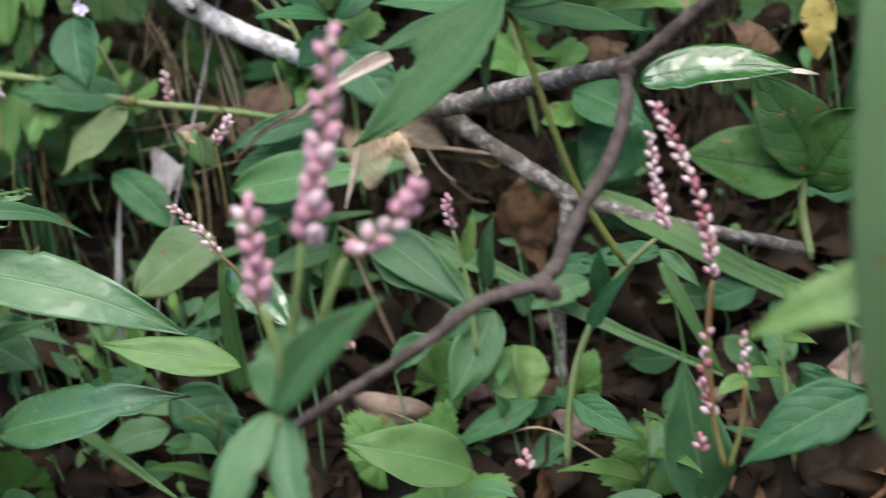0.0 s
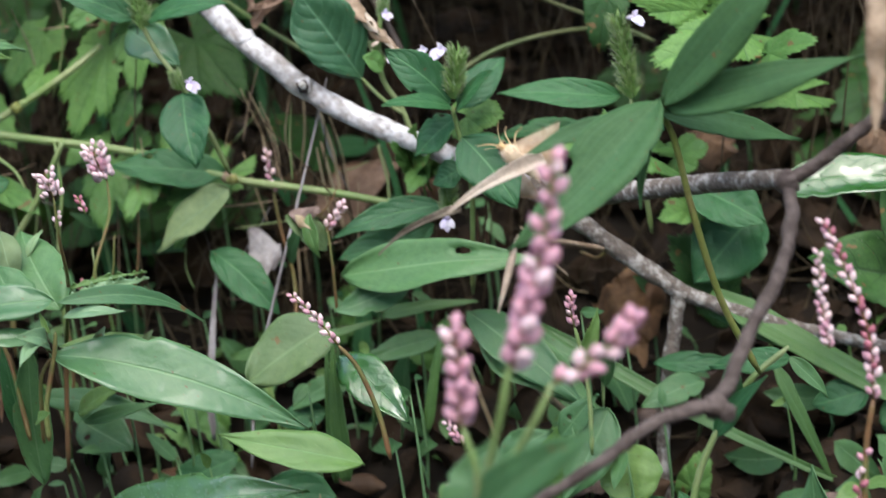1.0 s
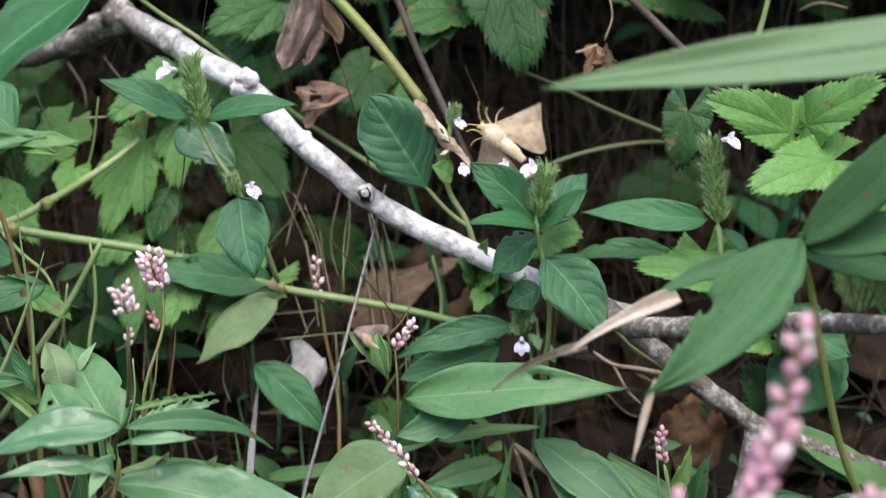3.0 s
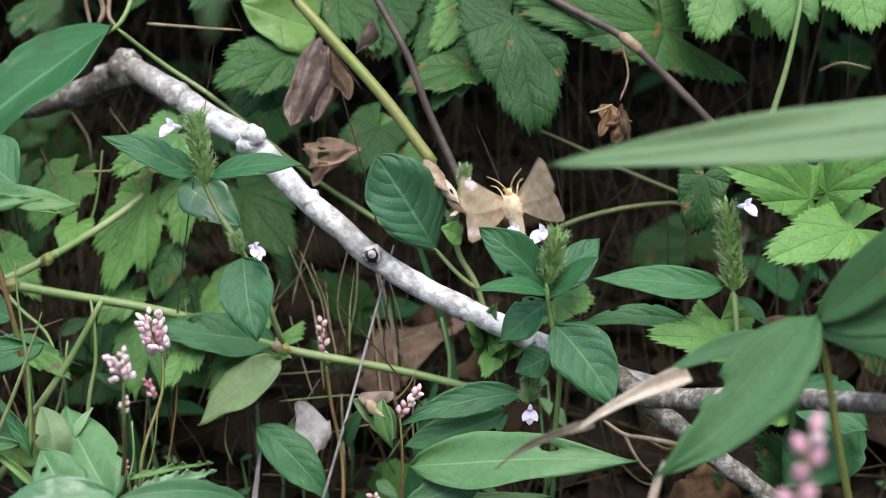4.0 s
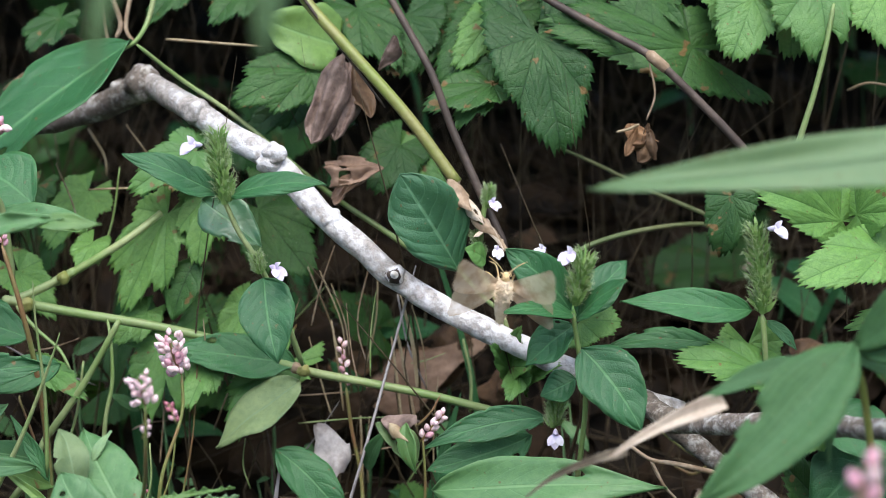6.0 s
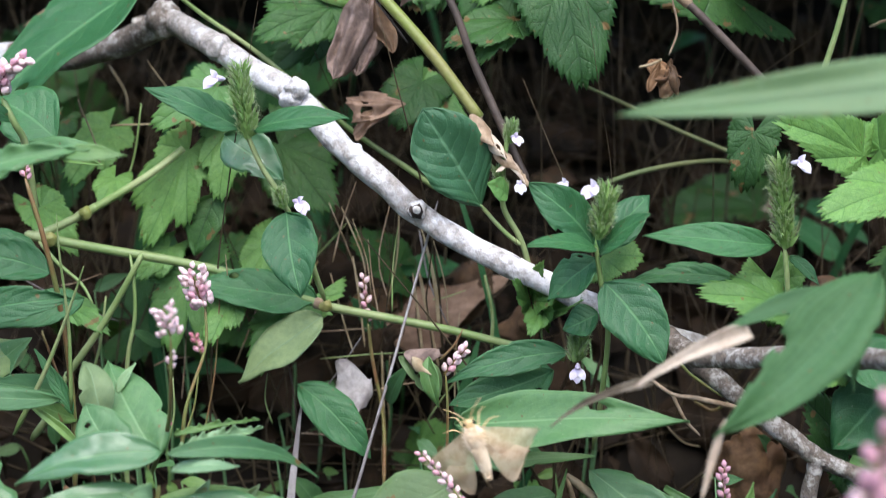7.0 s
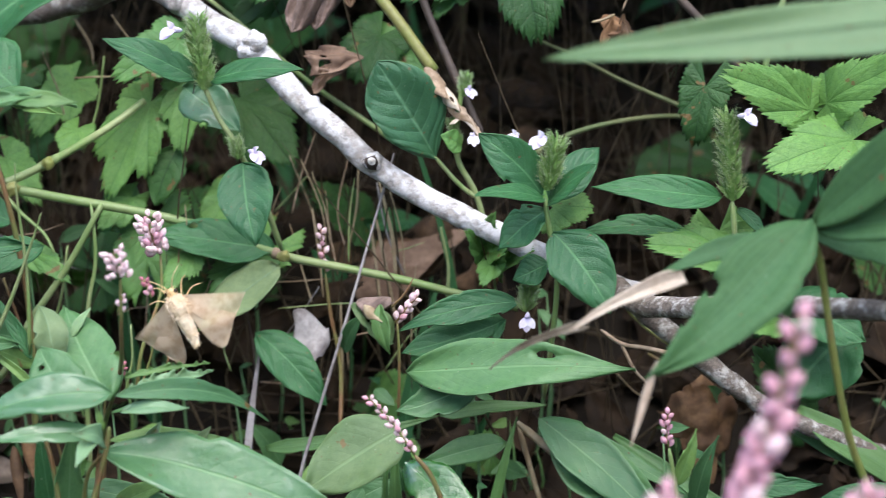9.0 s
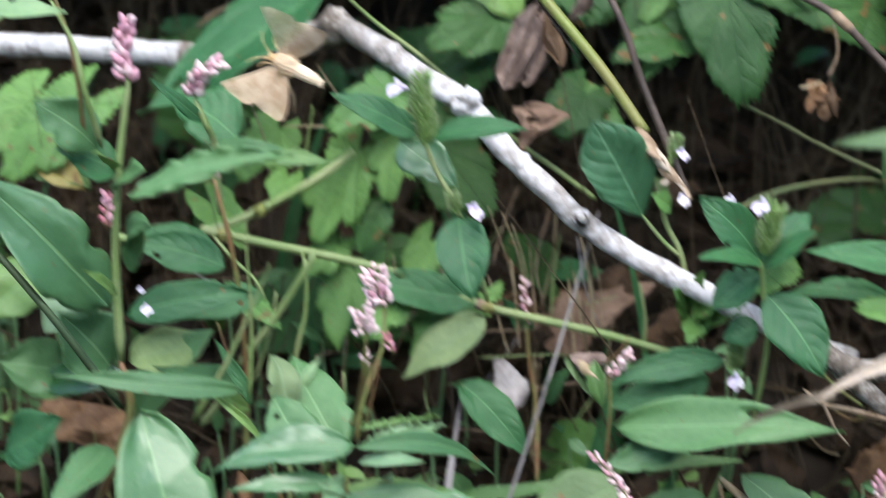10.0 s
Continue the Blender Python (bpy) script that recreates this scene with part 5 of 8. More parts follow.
leaf(p, 'persicaria', 'lance', (0.0973, -0.2800, 0.0807), (0.1057, -0.3000, 0.0504), 0.0103)

p = thing('knotweed', (0.2019, -0.1700, 0.0261), 'knotweed with slender brownish-pink spikes', 'plant', 'pink knotweeds')
spike(p, [(0.2033, -0.1700, 0.0832), (0.2024, -0.1700, 0.1024), (0.1958, -0.1680, 0.1228), (0.1898, -0.1650, 0.1371)], 44, 0.00345, 39, mats=('pink', 'deeppink', 'palepink', 'blush'))
spike(p, [(0.1906, -0.1700, 0.0994), (0.1887, -0.1700, 0.1116), (0.1878, -0.1700, 0.1287)], 28, 0.00293, 40, mats=('palepink', 'blush', 'pink'))
tube(p, 'stem', [(0.2033, -0.1700, 0.0832), (0.2010, -0.1700, 0.0674), (0.2007, -0.1700, 0.0406), (0.2034, -0.1700, 0.0224)], 0.00086, 0.00103, 'redstem')
spike(p, [(0.2003, -0.1700, 0.0388), (0.1986, -0.1700, 0.0515), (0.2010, -0.1700, 0.0674)], 16, 0.00345, 41, mats=('pink', 'deeppink', 'palepink'))
spike(p, [(0.2113, -0.1700, 0.0511), (0.2118, -0.1700, 0.0653)], 9, 0.00310, 42)
tube(p, 'stem', [(0.2113, -0.1700, 0.0511), (0.2091, -0.1700, 0.0368), (0.2043, -0.1700, 0.0224)], 0.00069, 0.00086, 'redstem')
spike(p, [(0.1969, -0.1750, 0.0298), (0.1963, -0.1750, 0.0352)], 4, 0.00307, 43, mats=('deeppink', 'pink'))

p = thing('knotweed', (0.0341, -0.0800, 0.0346), 'knotweed with a leaning pink spike', 'plant', 'pink knotweeds')
spike(p, [(0.0254, -0.0850, 0.0805), (0.0184, -0.0860, 0.0908), (0.0102, -0.0870, 0.0999)], 20, 0.00301, 44, mats=('blush', 'palepink', 'pink'))
tube(p, 'stem', [(0.0254, -0.0850, 0.0805), (0.0314, -0.0830, 0.0717), (0.0372, -0.0800, 0.0540), (0.0405, -0.0800, 0.0368)], 0.00071, 0.00107, 'redstem')
leaf(p, 'dull', 'round', (0.0194, -0.0700, 0.0845), (-0.0097, -0.0800, 0.0663), 0.0234, bend=0.04)
leaf(p, 'light', 'lance', (0.0387, -0.1200, 0.0483), (-0.0112, -0.1200, 0.0593), 0.0150, bend=0.08)
leaf(p, 'wet', 'ovate', (0.0201, -0.0600, 0.0702), (0.0479, -0.0800, 0.0506), 0.0164)

p = thing('knotweed', (0.1113, -0.0700, 0.0384), 'small knotweed with a short pink spike', 'plant', 'pink knotweeds')
spike(p, [(0.1074, -0.0680, 0.0809), (0.1061, -0.0680, 0.0875), (0.1068, -0.0680, 0.0928)], 12, 0.00292, 45)
tube(p, 'stem', [(0.1074, -0.0680, 0.0809), (0.1099, -0.0680, 0.0686), (0.1116, -0.0680, 0.0533), (0.1117, -0.0680, 0.0338)], 0.00073, 0.00091, 'greenstem')
leaf(p, 'light', 'lance', (0.1108, -0.0680, 0.0686), (0.1159, -0.0700, 0.0884), 0.0055)
spike(p, [(0.0644, -0.0600, 0.0357), (0.0585, -0.0600, 0.0443)], 10, 0.00314, 46)

p = thing('knotweed', (-0.0165, 0.0100, 0.1036), 'slender pale pink knotweed', 'plant', 'pink knotweeds')
spike(p, [(-0.0159, 0.0100, 0.1183), (-0.0168, 0.0100, 0.1265), (-0.0178, 0.0100, 0.1352)], 12, 0.00307, 47, mats=('blush', 'palepink', 'pink'))
tube(p, 'stem', [(-0.0159, 0.0100, 0.1183), (-0.0140, 0.0100, 0.1037), (-0.0100, 0.0100, 0.0827), (-0.0087, 0.0000, 0.0599)], 0.00061, 0.00081, 'redstem')

p = thing('knotweed', (-0.0715, -0.0600, 0.0898), 'knotweed with a dense cluster of pale pink buds', 'plant', 'pink knotweeds')
spike(p, [(-0.0635, -0.0530, 0.1365), (-0.0658, -0.0540, 0.1422), (-0.0674, -0.0550, 0.1499)], 46, 0.00335, 48, mats=('blush', 'palepink', 'blush', 'pink'), loose=9.0)
spike(p, [(-0.0627, -0.1150, 0.1418), (-0.0635, -0.1160, 0.1463), (-0.0644, -0.1170, 0.1507)], 24, 0.00285, 49, mats=('blush', 'palepink'), loose=9.0)
spike(p, [(-0.0551, -0.1060, 0.1342), (-0.0575, -0.1060, 0.1403)], 7, 0.00240, 50, mats=('pink', 'deeppink'))
tube(p, 'stem', [(-0.0635, -0.0530, 0.1365), (-0.0632, -0.0550, 0.1235), (-0.0686, -0.0600, 0.1053), (-0.0705, -0.0600, 0.0898)], 0.00047, 0.00074, 'redstem')
tube(p, 'stem', [(-0.0627, -0.1150, 0.1418), (-0.0638, -0.1100, 0.1260), (-0.0692, -0.0900, 0.1050), (-0.0830, -0.0600, 0.0718), (-0.0864, -0.0600, 0.0258)], 0.00042, 0.00102, 'redstem')
spike(p, [(-0.0644, -0.1120, 0.1307), (-0.0626, -0.1120, 0.1360)], 4, 0.00237, 51, mats=('palepink',))
spike(p, [(-0.0756, -0.0600, 0.0954), (-0.0745, -0.0600, 0.1003)], 4, 0.00221, 52, mats=('deeppink',))
leaf(p, 'sheeny', 'lance', (-0.0710, -0.1110, 0.0860), (0.0160, -0.1000, 0.0550), 0.0236, bend=0.05, side=-0.04)
leaf(p, 'sheeny', 'lance', (-0.0650, -0.1180, 0.1070), (-0.1080, -0.1250, 0.0970), 0.0145, bend=0.08, side=0.05)
leaf(p, 'sheeny', 'lance', (-0.0690, -0.1180, 0.0940), (-0.1020, -0.1300, 0.0930), 0.0077, bend=0.1)
leaf(p, 'persicaria', 'lance', (-0.0640, -0.1180, 0.1060), (-0.0220, -0.0850, 0.0900), 0.0073, bend=0.12, side=-0.06)
leaf(p, 'light', 'lance', (-0.0710, -0.1000, 0.0860), (-0.0280, -0.0850, 0.0810), 0.0057, bend=0.05, side=-0.04)
leaf(p, 'palesheen', 'lance', (-0.0620, -0.1120, 0.1050), (-0.0380, -0.0950, 0.1090), 0.0052, ruffle=0.3, fold=0.3)
leaf(p, 'light', 'blade', (-0.0650, -0.1000, 0.1070), (-0.0400, -0.0900, 0.1100), 0.0023, ruffle=0.5)
leaf(p, 'palesheen', 'lance', (-0.0630, -0.1160, 0.1000), (-0.0430, -0.1100, 0.1010), 0.0058, bend=0.14, roll=-25)
leaf(p, 'palesheen', 'ovate', (-0.0590, -0.1000, 0.0820), (-0.0540, -0.1000, 0.0930), 0.0042, fold=0.4)
leaf(p, 'under', 'ovate', (-0.0470, -0.0900, 0.0800), (-0.0400, -0.0900, 0.0890), 0.0036, fold=0.5)
leaf(p, 'palesheen', 'ovate', (-0.0680, -0.1200, 0.0900), (-0.0730, -0.1350, 0.0990), 0.0074, bend=0.2)
leaf(p, 'palesheen', 'ovate', (-0.0680, -0.1200, 0.0910), (-0.0710, -0.1400, 0.0900), 0.0060, bend=0.2)
leaf(p, 'light', 'lance', (-0.0670, -0.1200, 0.0960), (-0.0700, -0.1200, 0.1040), 0.0020)
tube(p, 'stem', [(-0.0670, -0.1140, 0.0950), (-0.0680, -0.1140, 0.0880), (-0.0710, -0.1140, 0.0760), (-0.0730, -0.1140, 0.0670), (-0.0730, -0.1140, 0.0560)], 0.00070, 0.00110, 'redstem')
tube(p, 'stem', [(-0.0680, -0.1130, 0.0870), (-0.0750, -0.1100, 0.0780), (-0.0780, -0.1050, 0.0610), (-0.0800, -0.1000, 0.0510)], 0.00060, 0.00090, 'redstem')
tube(p, 'stem', [(-0.0920, -0.1000, 0.0890), (-0.0890, -0.1000, 0.0780), (-0.0870, -0.1000, 0.0650), (-0.0850, -0.1000, 0.0520)], 0.00070, 0.00100, 'redstem')

p = thing('knotweed', (-0.1154, -0.0300, 0.0681), 'tall thin knotweed with one bud', 'plant', 'pink knotweeds')
tube(p, 'stem', [(-0.1259, -0.0400, 0.1760), (-0.1200, -0.0400, 0.1553), (-0.1160, -0.0350, 0.1294), (-0.1139, -0.0300, 0.0966), (-0.1138, -0.0300, 0.0640)], 0.00076, 0.00116, 'redstem')
spike(p, [(-0.1256, -0.0400, 0.1751), (-0.1258, -0.0400, 0.1808)], 5, 0.00267, 53)
leaf(p, 'justicia', 'lance', (-0.1093, -0.0300, 0.1336), (-0.1431, -0.0400, 0.1235), 0.0134)
leaf(p, 'persicaria', 'lance', (-0.1138, -0.0300, 0.0986), (-0.1414, -0.0600, 0.1122), 0.0094)
leaf(p, 'light', 'lance', (-0.1130, -0.0300, 0.0906), (-0.1272, -0.0500, 0.1047), 0.0076)

p = thing('broad_leaf_herb', (0.0270, -0.0300, 0.0779), 'low herb with broad smooth leaves', 'plant')
leaf(p, 'persicaria', 'lance', (0.0181, -0.0350, 0.0944), (0.0961, -0.0500, 0.1025), 0.0199, bend=0.05)
leaf(p, 'justicia', 'lance', (0.0558, -0.0200, 0.1171), (0.0146, -0.0300, 0.1074), 0.0117)
leaf(p, 'justicia', 'ovate', (0.0511, -0.0150, 0.1094), (0.0155, -0.0250, 0.0983), 0.0157)
leaf(p, 'persicaria', 'ovate', (0.0432, -0.0300, 0.0906), (0.0154, -0.0400, 0.0817), 0.0134)
leaf(p, 'persicaria', 'lance', (0.0640, -0.0300, 0.0784), (0.1092, -0.0500, 0.0462), 0.0181)
leaf(p, 'persicaria', 'blade', (0.0662, -0.0200, 0.0737), (0.1175, -0.0300, 0.0522), 0.0088)
leaf(p, 'persicaria', 'lance', (0.0527, -0.0200, 0.0660), (0.0216, -0.0300, 0.0594), 0.0107)
leaf(p, 'grass', 'blade', (0.0283, -0.0100, 0.0726), (0.0662, -0.0100, 0.0772), 0.0060)
spike(p, [(0.0142, -0.0400, 0.1126), (0.0178, -0.0400, 0.1176), (0.0221, -0.0400, 0.1226)], 12, 0.00343, 54, mats=('blush', 'palepink', 'pink'))
tube(p, 'stem', [(0.0151, -0.0400, 0.1136), (0.0160, -0.0400, 0.0999), (0.0156, -0.0350, 0.0788)], 0.00038, 0.00058, 'redstem')
leaf(p, 'dull', 'ovate', (0.0131, -0.0350, 0.1045), (-0.0003, -0.0400, 0.1189), 0.0115, roll=30)
leaf(p, 'bamboo', 'ovate', (-0.0063, -0.0100, 0.0940), (0.0012, -0.0200, 0.1107), 0.0059)

p = thing('knotweed', (-0.1504, -0.0600, 0.0892), 'tall knotweed with pink spikes and large leaves', 'plant', 'pink knotweeds')
tube(p, 'stem', [(-0.1516, -0.0600, 0.2109), (-0.1546, -0.0600, 0.1801), (-0.1552, -0.0600, 0.1508), (-0.1527, -0.0600, 0.1133)], 0.00095, 0.00171, 'greenstem')
tube(p, 'stem', [(-0.1527, -0.0600, 0.1133), (-0.1494, -0.0600, 0.0933), (-0.1610, -0.0600, 0.0597)], 0.00133, 0.00171, 'redstem')
spike(p, [(-0.1520, -0.0600, 0.2099), (-0.1540, -0.0600, 0.2183), (-0.1523, -0.0600, 0.2306)], 24, 0.00512, 55, mats=('pink', 'palepink', 'pink'))
spike(p, [(-0.1562, -0.0700, 0.1615), (-0.1560, -0.0700, 0.1730)], 10, 0.00355, 56, mats=('pink', 'deeppink'))
leaf(p, 'sheeny', 'lance', (-0.1569, -0.0600, 0.1320), (-0.2008, -0.0800, 0.1806), 0.0280, bend=0.05)
leaf(p, 'persicaria', 'lance', (-0.1103, -0.0600, 0.1060), (-0.1710, -0.0800, 0.1123), 0.0090, bend=0.08)
leaf(p, 'justicia', 'ovate', (-0.1521, -0.0550, 0.1281), (-0.1089, -0.0500, 0.1377), 0.0138)
leaf(p, 'light', 'lance', (-0.1566, -0.0600, 0.1800), (-0.1584, -0.0800, 0.1886), 0.0075)
leaf(p, 'persicaria', 'ovate', (-0.1514, -0.0600, 0.1570), (-0.1371, -0.0900, 0.1673), 0.0111, roll=30)
leaf(p, 'persicaria', 'ovate', (-0.1555, -0.0600, 0.1742), (-0.1415, -0.0800, 0.1840), 0.0112)
leaf(p, 'dull', 'ovate', (-0.1509, -0.0550, 0.1121), (-0.1262, -0.0400, 0.1181), 0.0174)
leaf(p, 'persicaria', 'ovate', (-0.1572, -0.0600, 0.0826), (-0.1689, -0.0900, 0.0692), 0.0148)
leaf(p, 'light', 'lance', (-0.1526, -0.0700, 0.1394), (-0.1583, -0.0900, 0.1510), 0.0064)
tube(p, 'petiole', [(-0.1947, -0.0750, 0.1553), (-0.1715, -0.0750, 0.1296), (-0.1513, -0.0650, 0.0986)], 0.00120, 0.00150, 'deepstem')
leaf(p, 'persicaria', 'ovate', (-0.1510, -0.0600, 0.1460), (-0.1430, -0.0700, 0.1650), 0.0100)
lip_flower(p, (-0.1409, -0.0750, 0.1368), (0.2, -0.9, -0.2), 0.0052, 57)
lip_flower(p, (-0.1440, -0.0700, 0.1415), (0.2, -0.9, 0.3), 0.0034, 58)

p = thing('knotweed', (-0.1268, -0.0400, 0.1885), 'knotweed with a hooked pink spike behind leaves', 'plant', 'pink knotweeds')
spike(p, [(-0.1331, -0.0400, 0.2034), (-0.1322, -0.0420, 0.2084), (-0.1292, -0.0440, 0.2134), (-0.1242, -0.0440, 0.2164)], 26, 0.00508, 59, mats=('pink', 'palepink', 'blush'))
tube(p, 'stem', [(-0.1331, -0.0400, 0.2028), (-0.1289, -0.0400, 0.1942), (-0.1267, -0.0350, 0.1858), (-0.1251, -0.0300, 0.1609)], 0.00098, 0.00139, 'greenstem')
leaf(p, 'justicia', 'lance', (-0.1299, -0.0400, 0.1952), (-0.1467, -0.0500, 0.2100), 0.0058)
leaf(p, 'persicaria', 'lance', (-0.1400, -0.1060, 0.1790), (-0.0880, -0.1060, 0.1960), 0.0104, bend=0.05, side=-0.05, ruffle=0.11)
leaf(p, 'light', 'lance', (-0.0974, -0.1060, 0.1942), (-0.0770, -0.1060, 0.1945), 0.0062)
leaf(p, 'justicia', 'lance', (-0.1232, -0.0100, 0.1854), (-0.1504, 0.0000, 0.1981), 0.0247)
leaf(p, 'rubus', 'heart', (-0.1937, 0.0300, 0.1856), (-0.2061, 0.0200, 0.1602), 0.0279, teeth=9)
leaf(p, 'rubus', 'heart', (-0.2091, 0.0300, 0.1891), (-0.2258, 0.0200, 0.1721), 0.0279, teeth=9)
leaf(p, 'justicia', 'ovate', (-0.1688, 0.0000, 0.1699), (-0.1894, -0.0100, 0.1786), 0.0164)
tube(p, 'stalk', [(-0.1892, -0.0200, 0.2324), (-0.1809, -0.0200, 0.2169), (-0.1767, -0.0200, 0.2010), (-0.1728, -0.0100, 0.1795)], 0.00081, 0.00123, 'greenstem')

p = thing('broad_leaf_herb', (-0.0956, -0.0800, 0.0810), 'herb with big overlapping pale green leaves', 'plant')
leaf(p, 'sheeny', 'lance', (-0.1345, -0.1100, 0.1110), (-0.1020, -0.1250, 0.0450), 0.0320, bend=0.07, side=0.05)
leaf(p, 'justicia', 'ovate', (-0.1605, -0.1000, 0.0600), (-0.1134, -0.1100, 0.0645), 0.0210)
tube(p, 'stem', [(-0.1008, -0.0570, 0.0821), (-0.1002, -0.0550, 0.0742), (-0.0974, -0.0520, 0.0586), (-0.0967, -0.0500, 0.0430)], 0.00016, 0.00080, 'redstem')
tube(p, 'stem', [(-0.1627, -0.0570, 0.0872), (-0.1617, -0.0550, 0.0776), (-0.1574, -0.0520, 0.0584), (-0.1551, -0.0500, 0.0392)], 0.00018, 0.00092, 'redstem')
tube(p, 'stem', [(-0.1026, -0.0570, 0.1504), (-0.1070, -0.0550, 0.1386), (-0.1169, -0.0520, 0.1147), (-0.1292, -0.0500, 0.0903)], 0.00020, 0.00103, 'greenstem')
tube(p, 'stem', [(-0.1112, -0.0570, 0.1673), (-0.1111, -0.0550, 0.1540), (-0.1092, -0.0520, 0.1270), (-0.1095, -0.0500, 0.0996)], 0.00016, 0.00080, 'greenstem')
tube(p, 'stem', [(-0.0818, -0.0570, 0.0920), (-0.0827, -0.0550, 0.0823), (-0.0836, -0.0520, 0.0631), (-0.0867, -0.0500, 0.0436)], 0.00018, 0.00092, 'redstem')

p = thing('broad_leaf_herb', (-0.0840, -0.0900, 0.0980), 'herb with folded pale leaves and long hanging ones', 'plant')
leaf(p, 'persicaria', 'ovate', (-0.0710, -0.0950, 0.0980), (-0.0920, -0.0700, 0.1220), 0.0202, bend=0.04, roll=12)
leaf(p, 'under', 'ovate', (-0.0895, -0.0870, 0.1075), (-0.0985, -0.0780, 0.1235), 0.0115, bend=0.2, roll=8, fold=0.3)
leaf(p, 'persicaria', 'ovate', (-0.0800, -0.1000, 0.0970), (-0.0950, -0.0900, 0.1130), 0.0169, bend=0.08)
leaf(p, 'palesheen', 'lance', (-0.0870, -0.0800, 0.1140), (-0.0820, -0.0750, 0.1230), 0.0031, fold=0.4)
leaf(p, 'persicaria', 'lance', (-0.0850, -0.0900, 0.0320), (-0.0820, -0.1000, 0.0920), 0.0141, bend=0.03)
leaf(p, 'justicia', 'lance', (-0.0910, -0.0850, 0.0460), (-0.0960, -0.0900, 0.0880), 0.0086)
leaf(p, 'light', 'lance', (-0.1030, -0.0620, 0.0890), (-0.1250, -0.0580, 0.1060), 0.0030, fold=0.4)
leaf(p, 'justicia', 'lance', (-0.1090, -0.0500, 0.0980), (-0.1230, -0.0450, 0.1190), 0.0051)
leaf(p, 'persicaria', 'ovate', (-0.1510, -0.0400, 0.0890), (-0.1240, -0.0450, 0.1230), 0.0176, bend=0.08)
leaf(p, 'persicaria', 'ovate', (-0.1470, -0.1100, 0.0700), (-0.1180, -0.1300, 0.0650), 0.0149)
leaf(p, 'light', 'ovate', (-0.0770, -0.0700, 0.0520), (-0.0550, -0.0800, 0.0660), 0.0084)
leaf(p, 'persicaria', 'lance', (-0.0750, -0.0700, 0.0490), (-0.0440, -0.0750, 0.0580), 0.0062)
leaf(p, 'light', 'ovate', (-0.0750, -0.1200, 0.0640), (-0.0660, -0.1300, 0.0710), 0.0044)
leaf(p, 'persicaria', 'ovate', (-0.1140, -0.0800, 0.0570), (-0.1000, -0.1000, 0.0530), 0.0107)
tube(p, 'stem', [(-0.1530, -0.0900, 0.0600), (-0.1440, -0.0900, 0.0520), (-0.1340, -0.0900, 0.0450)], 0.00120, 0.00140, 'darkstem')

p = thing('dry_leaf', (-0.1100, -0.0500, 0.0620), 'rusty shrivelled leaves hanging among the stems', 'leaf')
crumpled(p, 'rust', (-0.1120, -0.0500, 0.0730), (-0.1060, -0.0550, 0.0550), 0.0068, seed=201, curl=1.2)
crumpled(p, 'deadleaf', (-0.1160, -0.0500, 0.0670), (-0.1120, -0.0550, 0.0450), 0.0057, seed=202, curl=1.2)
crumpled(p, 'rust', (-0.1070, -0.0500, 0.0560), (-0.1010, -0.0550, 0.0390), 0.0064, seed=203, curl=1.2)

p = thing('broad_leaf_herb', (-0.0612, -0.1000, 0.0236), 'low herb with wet shining leaves', 'plant')
leaf(p, 'damp', 'lance', (-0.0624, -0.1000, 0.0226), (0.0189, -0.1200, 0.0390), 0.0237, bend=0.08, side=0.03)
leaf(p, 'persicaria', 'lance', (-0.1006, -0.0500, 0.0534), (-0.0431, -0.0600, 0.0420), 0.0103)
leaf(p, 'persicaria', 'ovate', (-0.0864, -0.0400, 0.0410), (-0.0633, -0.0500, 0.0318), 0.0188)
leaf(p, 'justicia', 'ovate', (-0.0118, -0.0500, 0.0190), (0.0170, -0.0500, -0.0045), 0.0228)
leaf(p, 'light', 'ovate', (-0.0802, -0.0800, 0.0173), (-0.0609, -0.1000, 0.0172), 0.0098)
leaf(p, 'persicaria', 'ovate', (-0.0783, -0.1000, 0.0241), (-0.0683, -0.1200, 0.0096), 0.0133)
leaf(p, 'grass', 'blade', (-0.0427, -0.0800, 0.0185), (0.0033, -0.1000, -0.0058), 0.0051)
leaf(p, 'justicia', 'ovate', (0.0076, -0.0300, 0.0395), (-0.0121, -0.0300, 0.0356), 0.0107)
leaf(p, 'justicia', 'ovate', (-0.0284, -0.0300, 0.0223), (-0.0600, -0.0300, 0.0092), 0.0149)
leaf(p, 'persicaria', 'ovate', (-0.0102, -0.0600, 0.0087), (-0.0368, -0.0700, 0.0016), 0.0142)
leaf(p, 'persicaria', 'ovate', (0.0134, -0.0300, 0.0529), (-0.0060, -0.0300, 0.0400), 0.0085)
leaf(p, 'justicia', 'ovate', (0.0136, -0.0700, 0.0027), (0.0203, -0.0700, -0.0175), 0.0182)

p = thing('broad_leaf_herb', (0.1145, -0.0600, 0.0098), 'low herb with smooth oval leaves on short stalks', 'plant')
leaf(p, 'light', 'ovate', (0.1107, -0.0900, -0.0032), (0.0690, -0.1100, 0.0164), 0.0222, bend=0.08)
leaf(p, 'persicaria', 'lance', (0.1175, -0.0550, 0.0471), (0.0999, -0.0700, 0.0162), 0.0194)
leaf(p, 'light', 'round', (0.1234, -0.0500, 0.0321), (0.1254, -0.0600, 0.0106), 0.0231)
leaf(p, 'persicaria', 'lance', (0.0683, -0.0300, 0.0741), (0.1142, -0.0400, 0.0420), 0.0212)
leaf(p, 'rubus', 'heart', (0.0913, -0.0400, 0.0150), (0.1153, -0.0500, 0.0371), 0.0293, teeth=10)
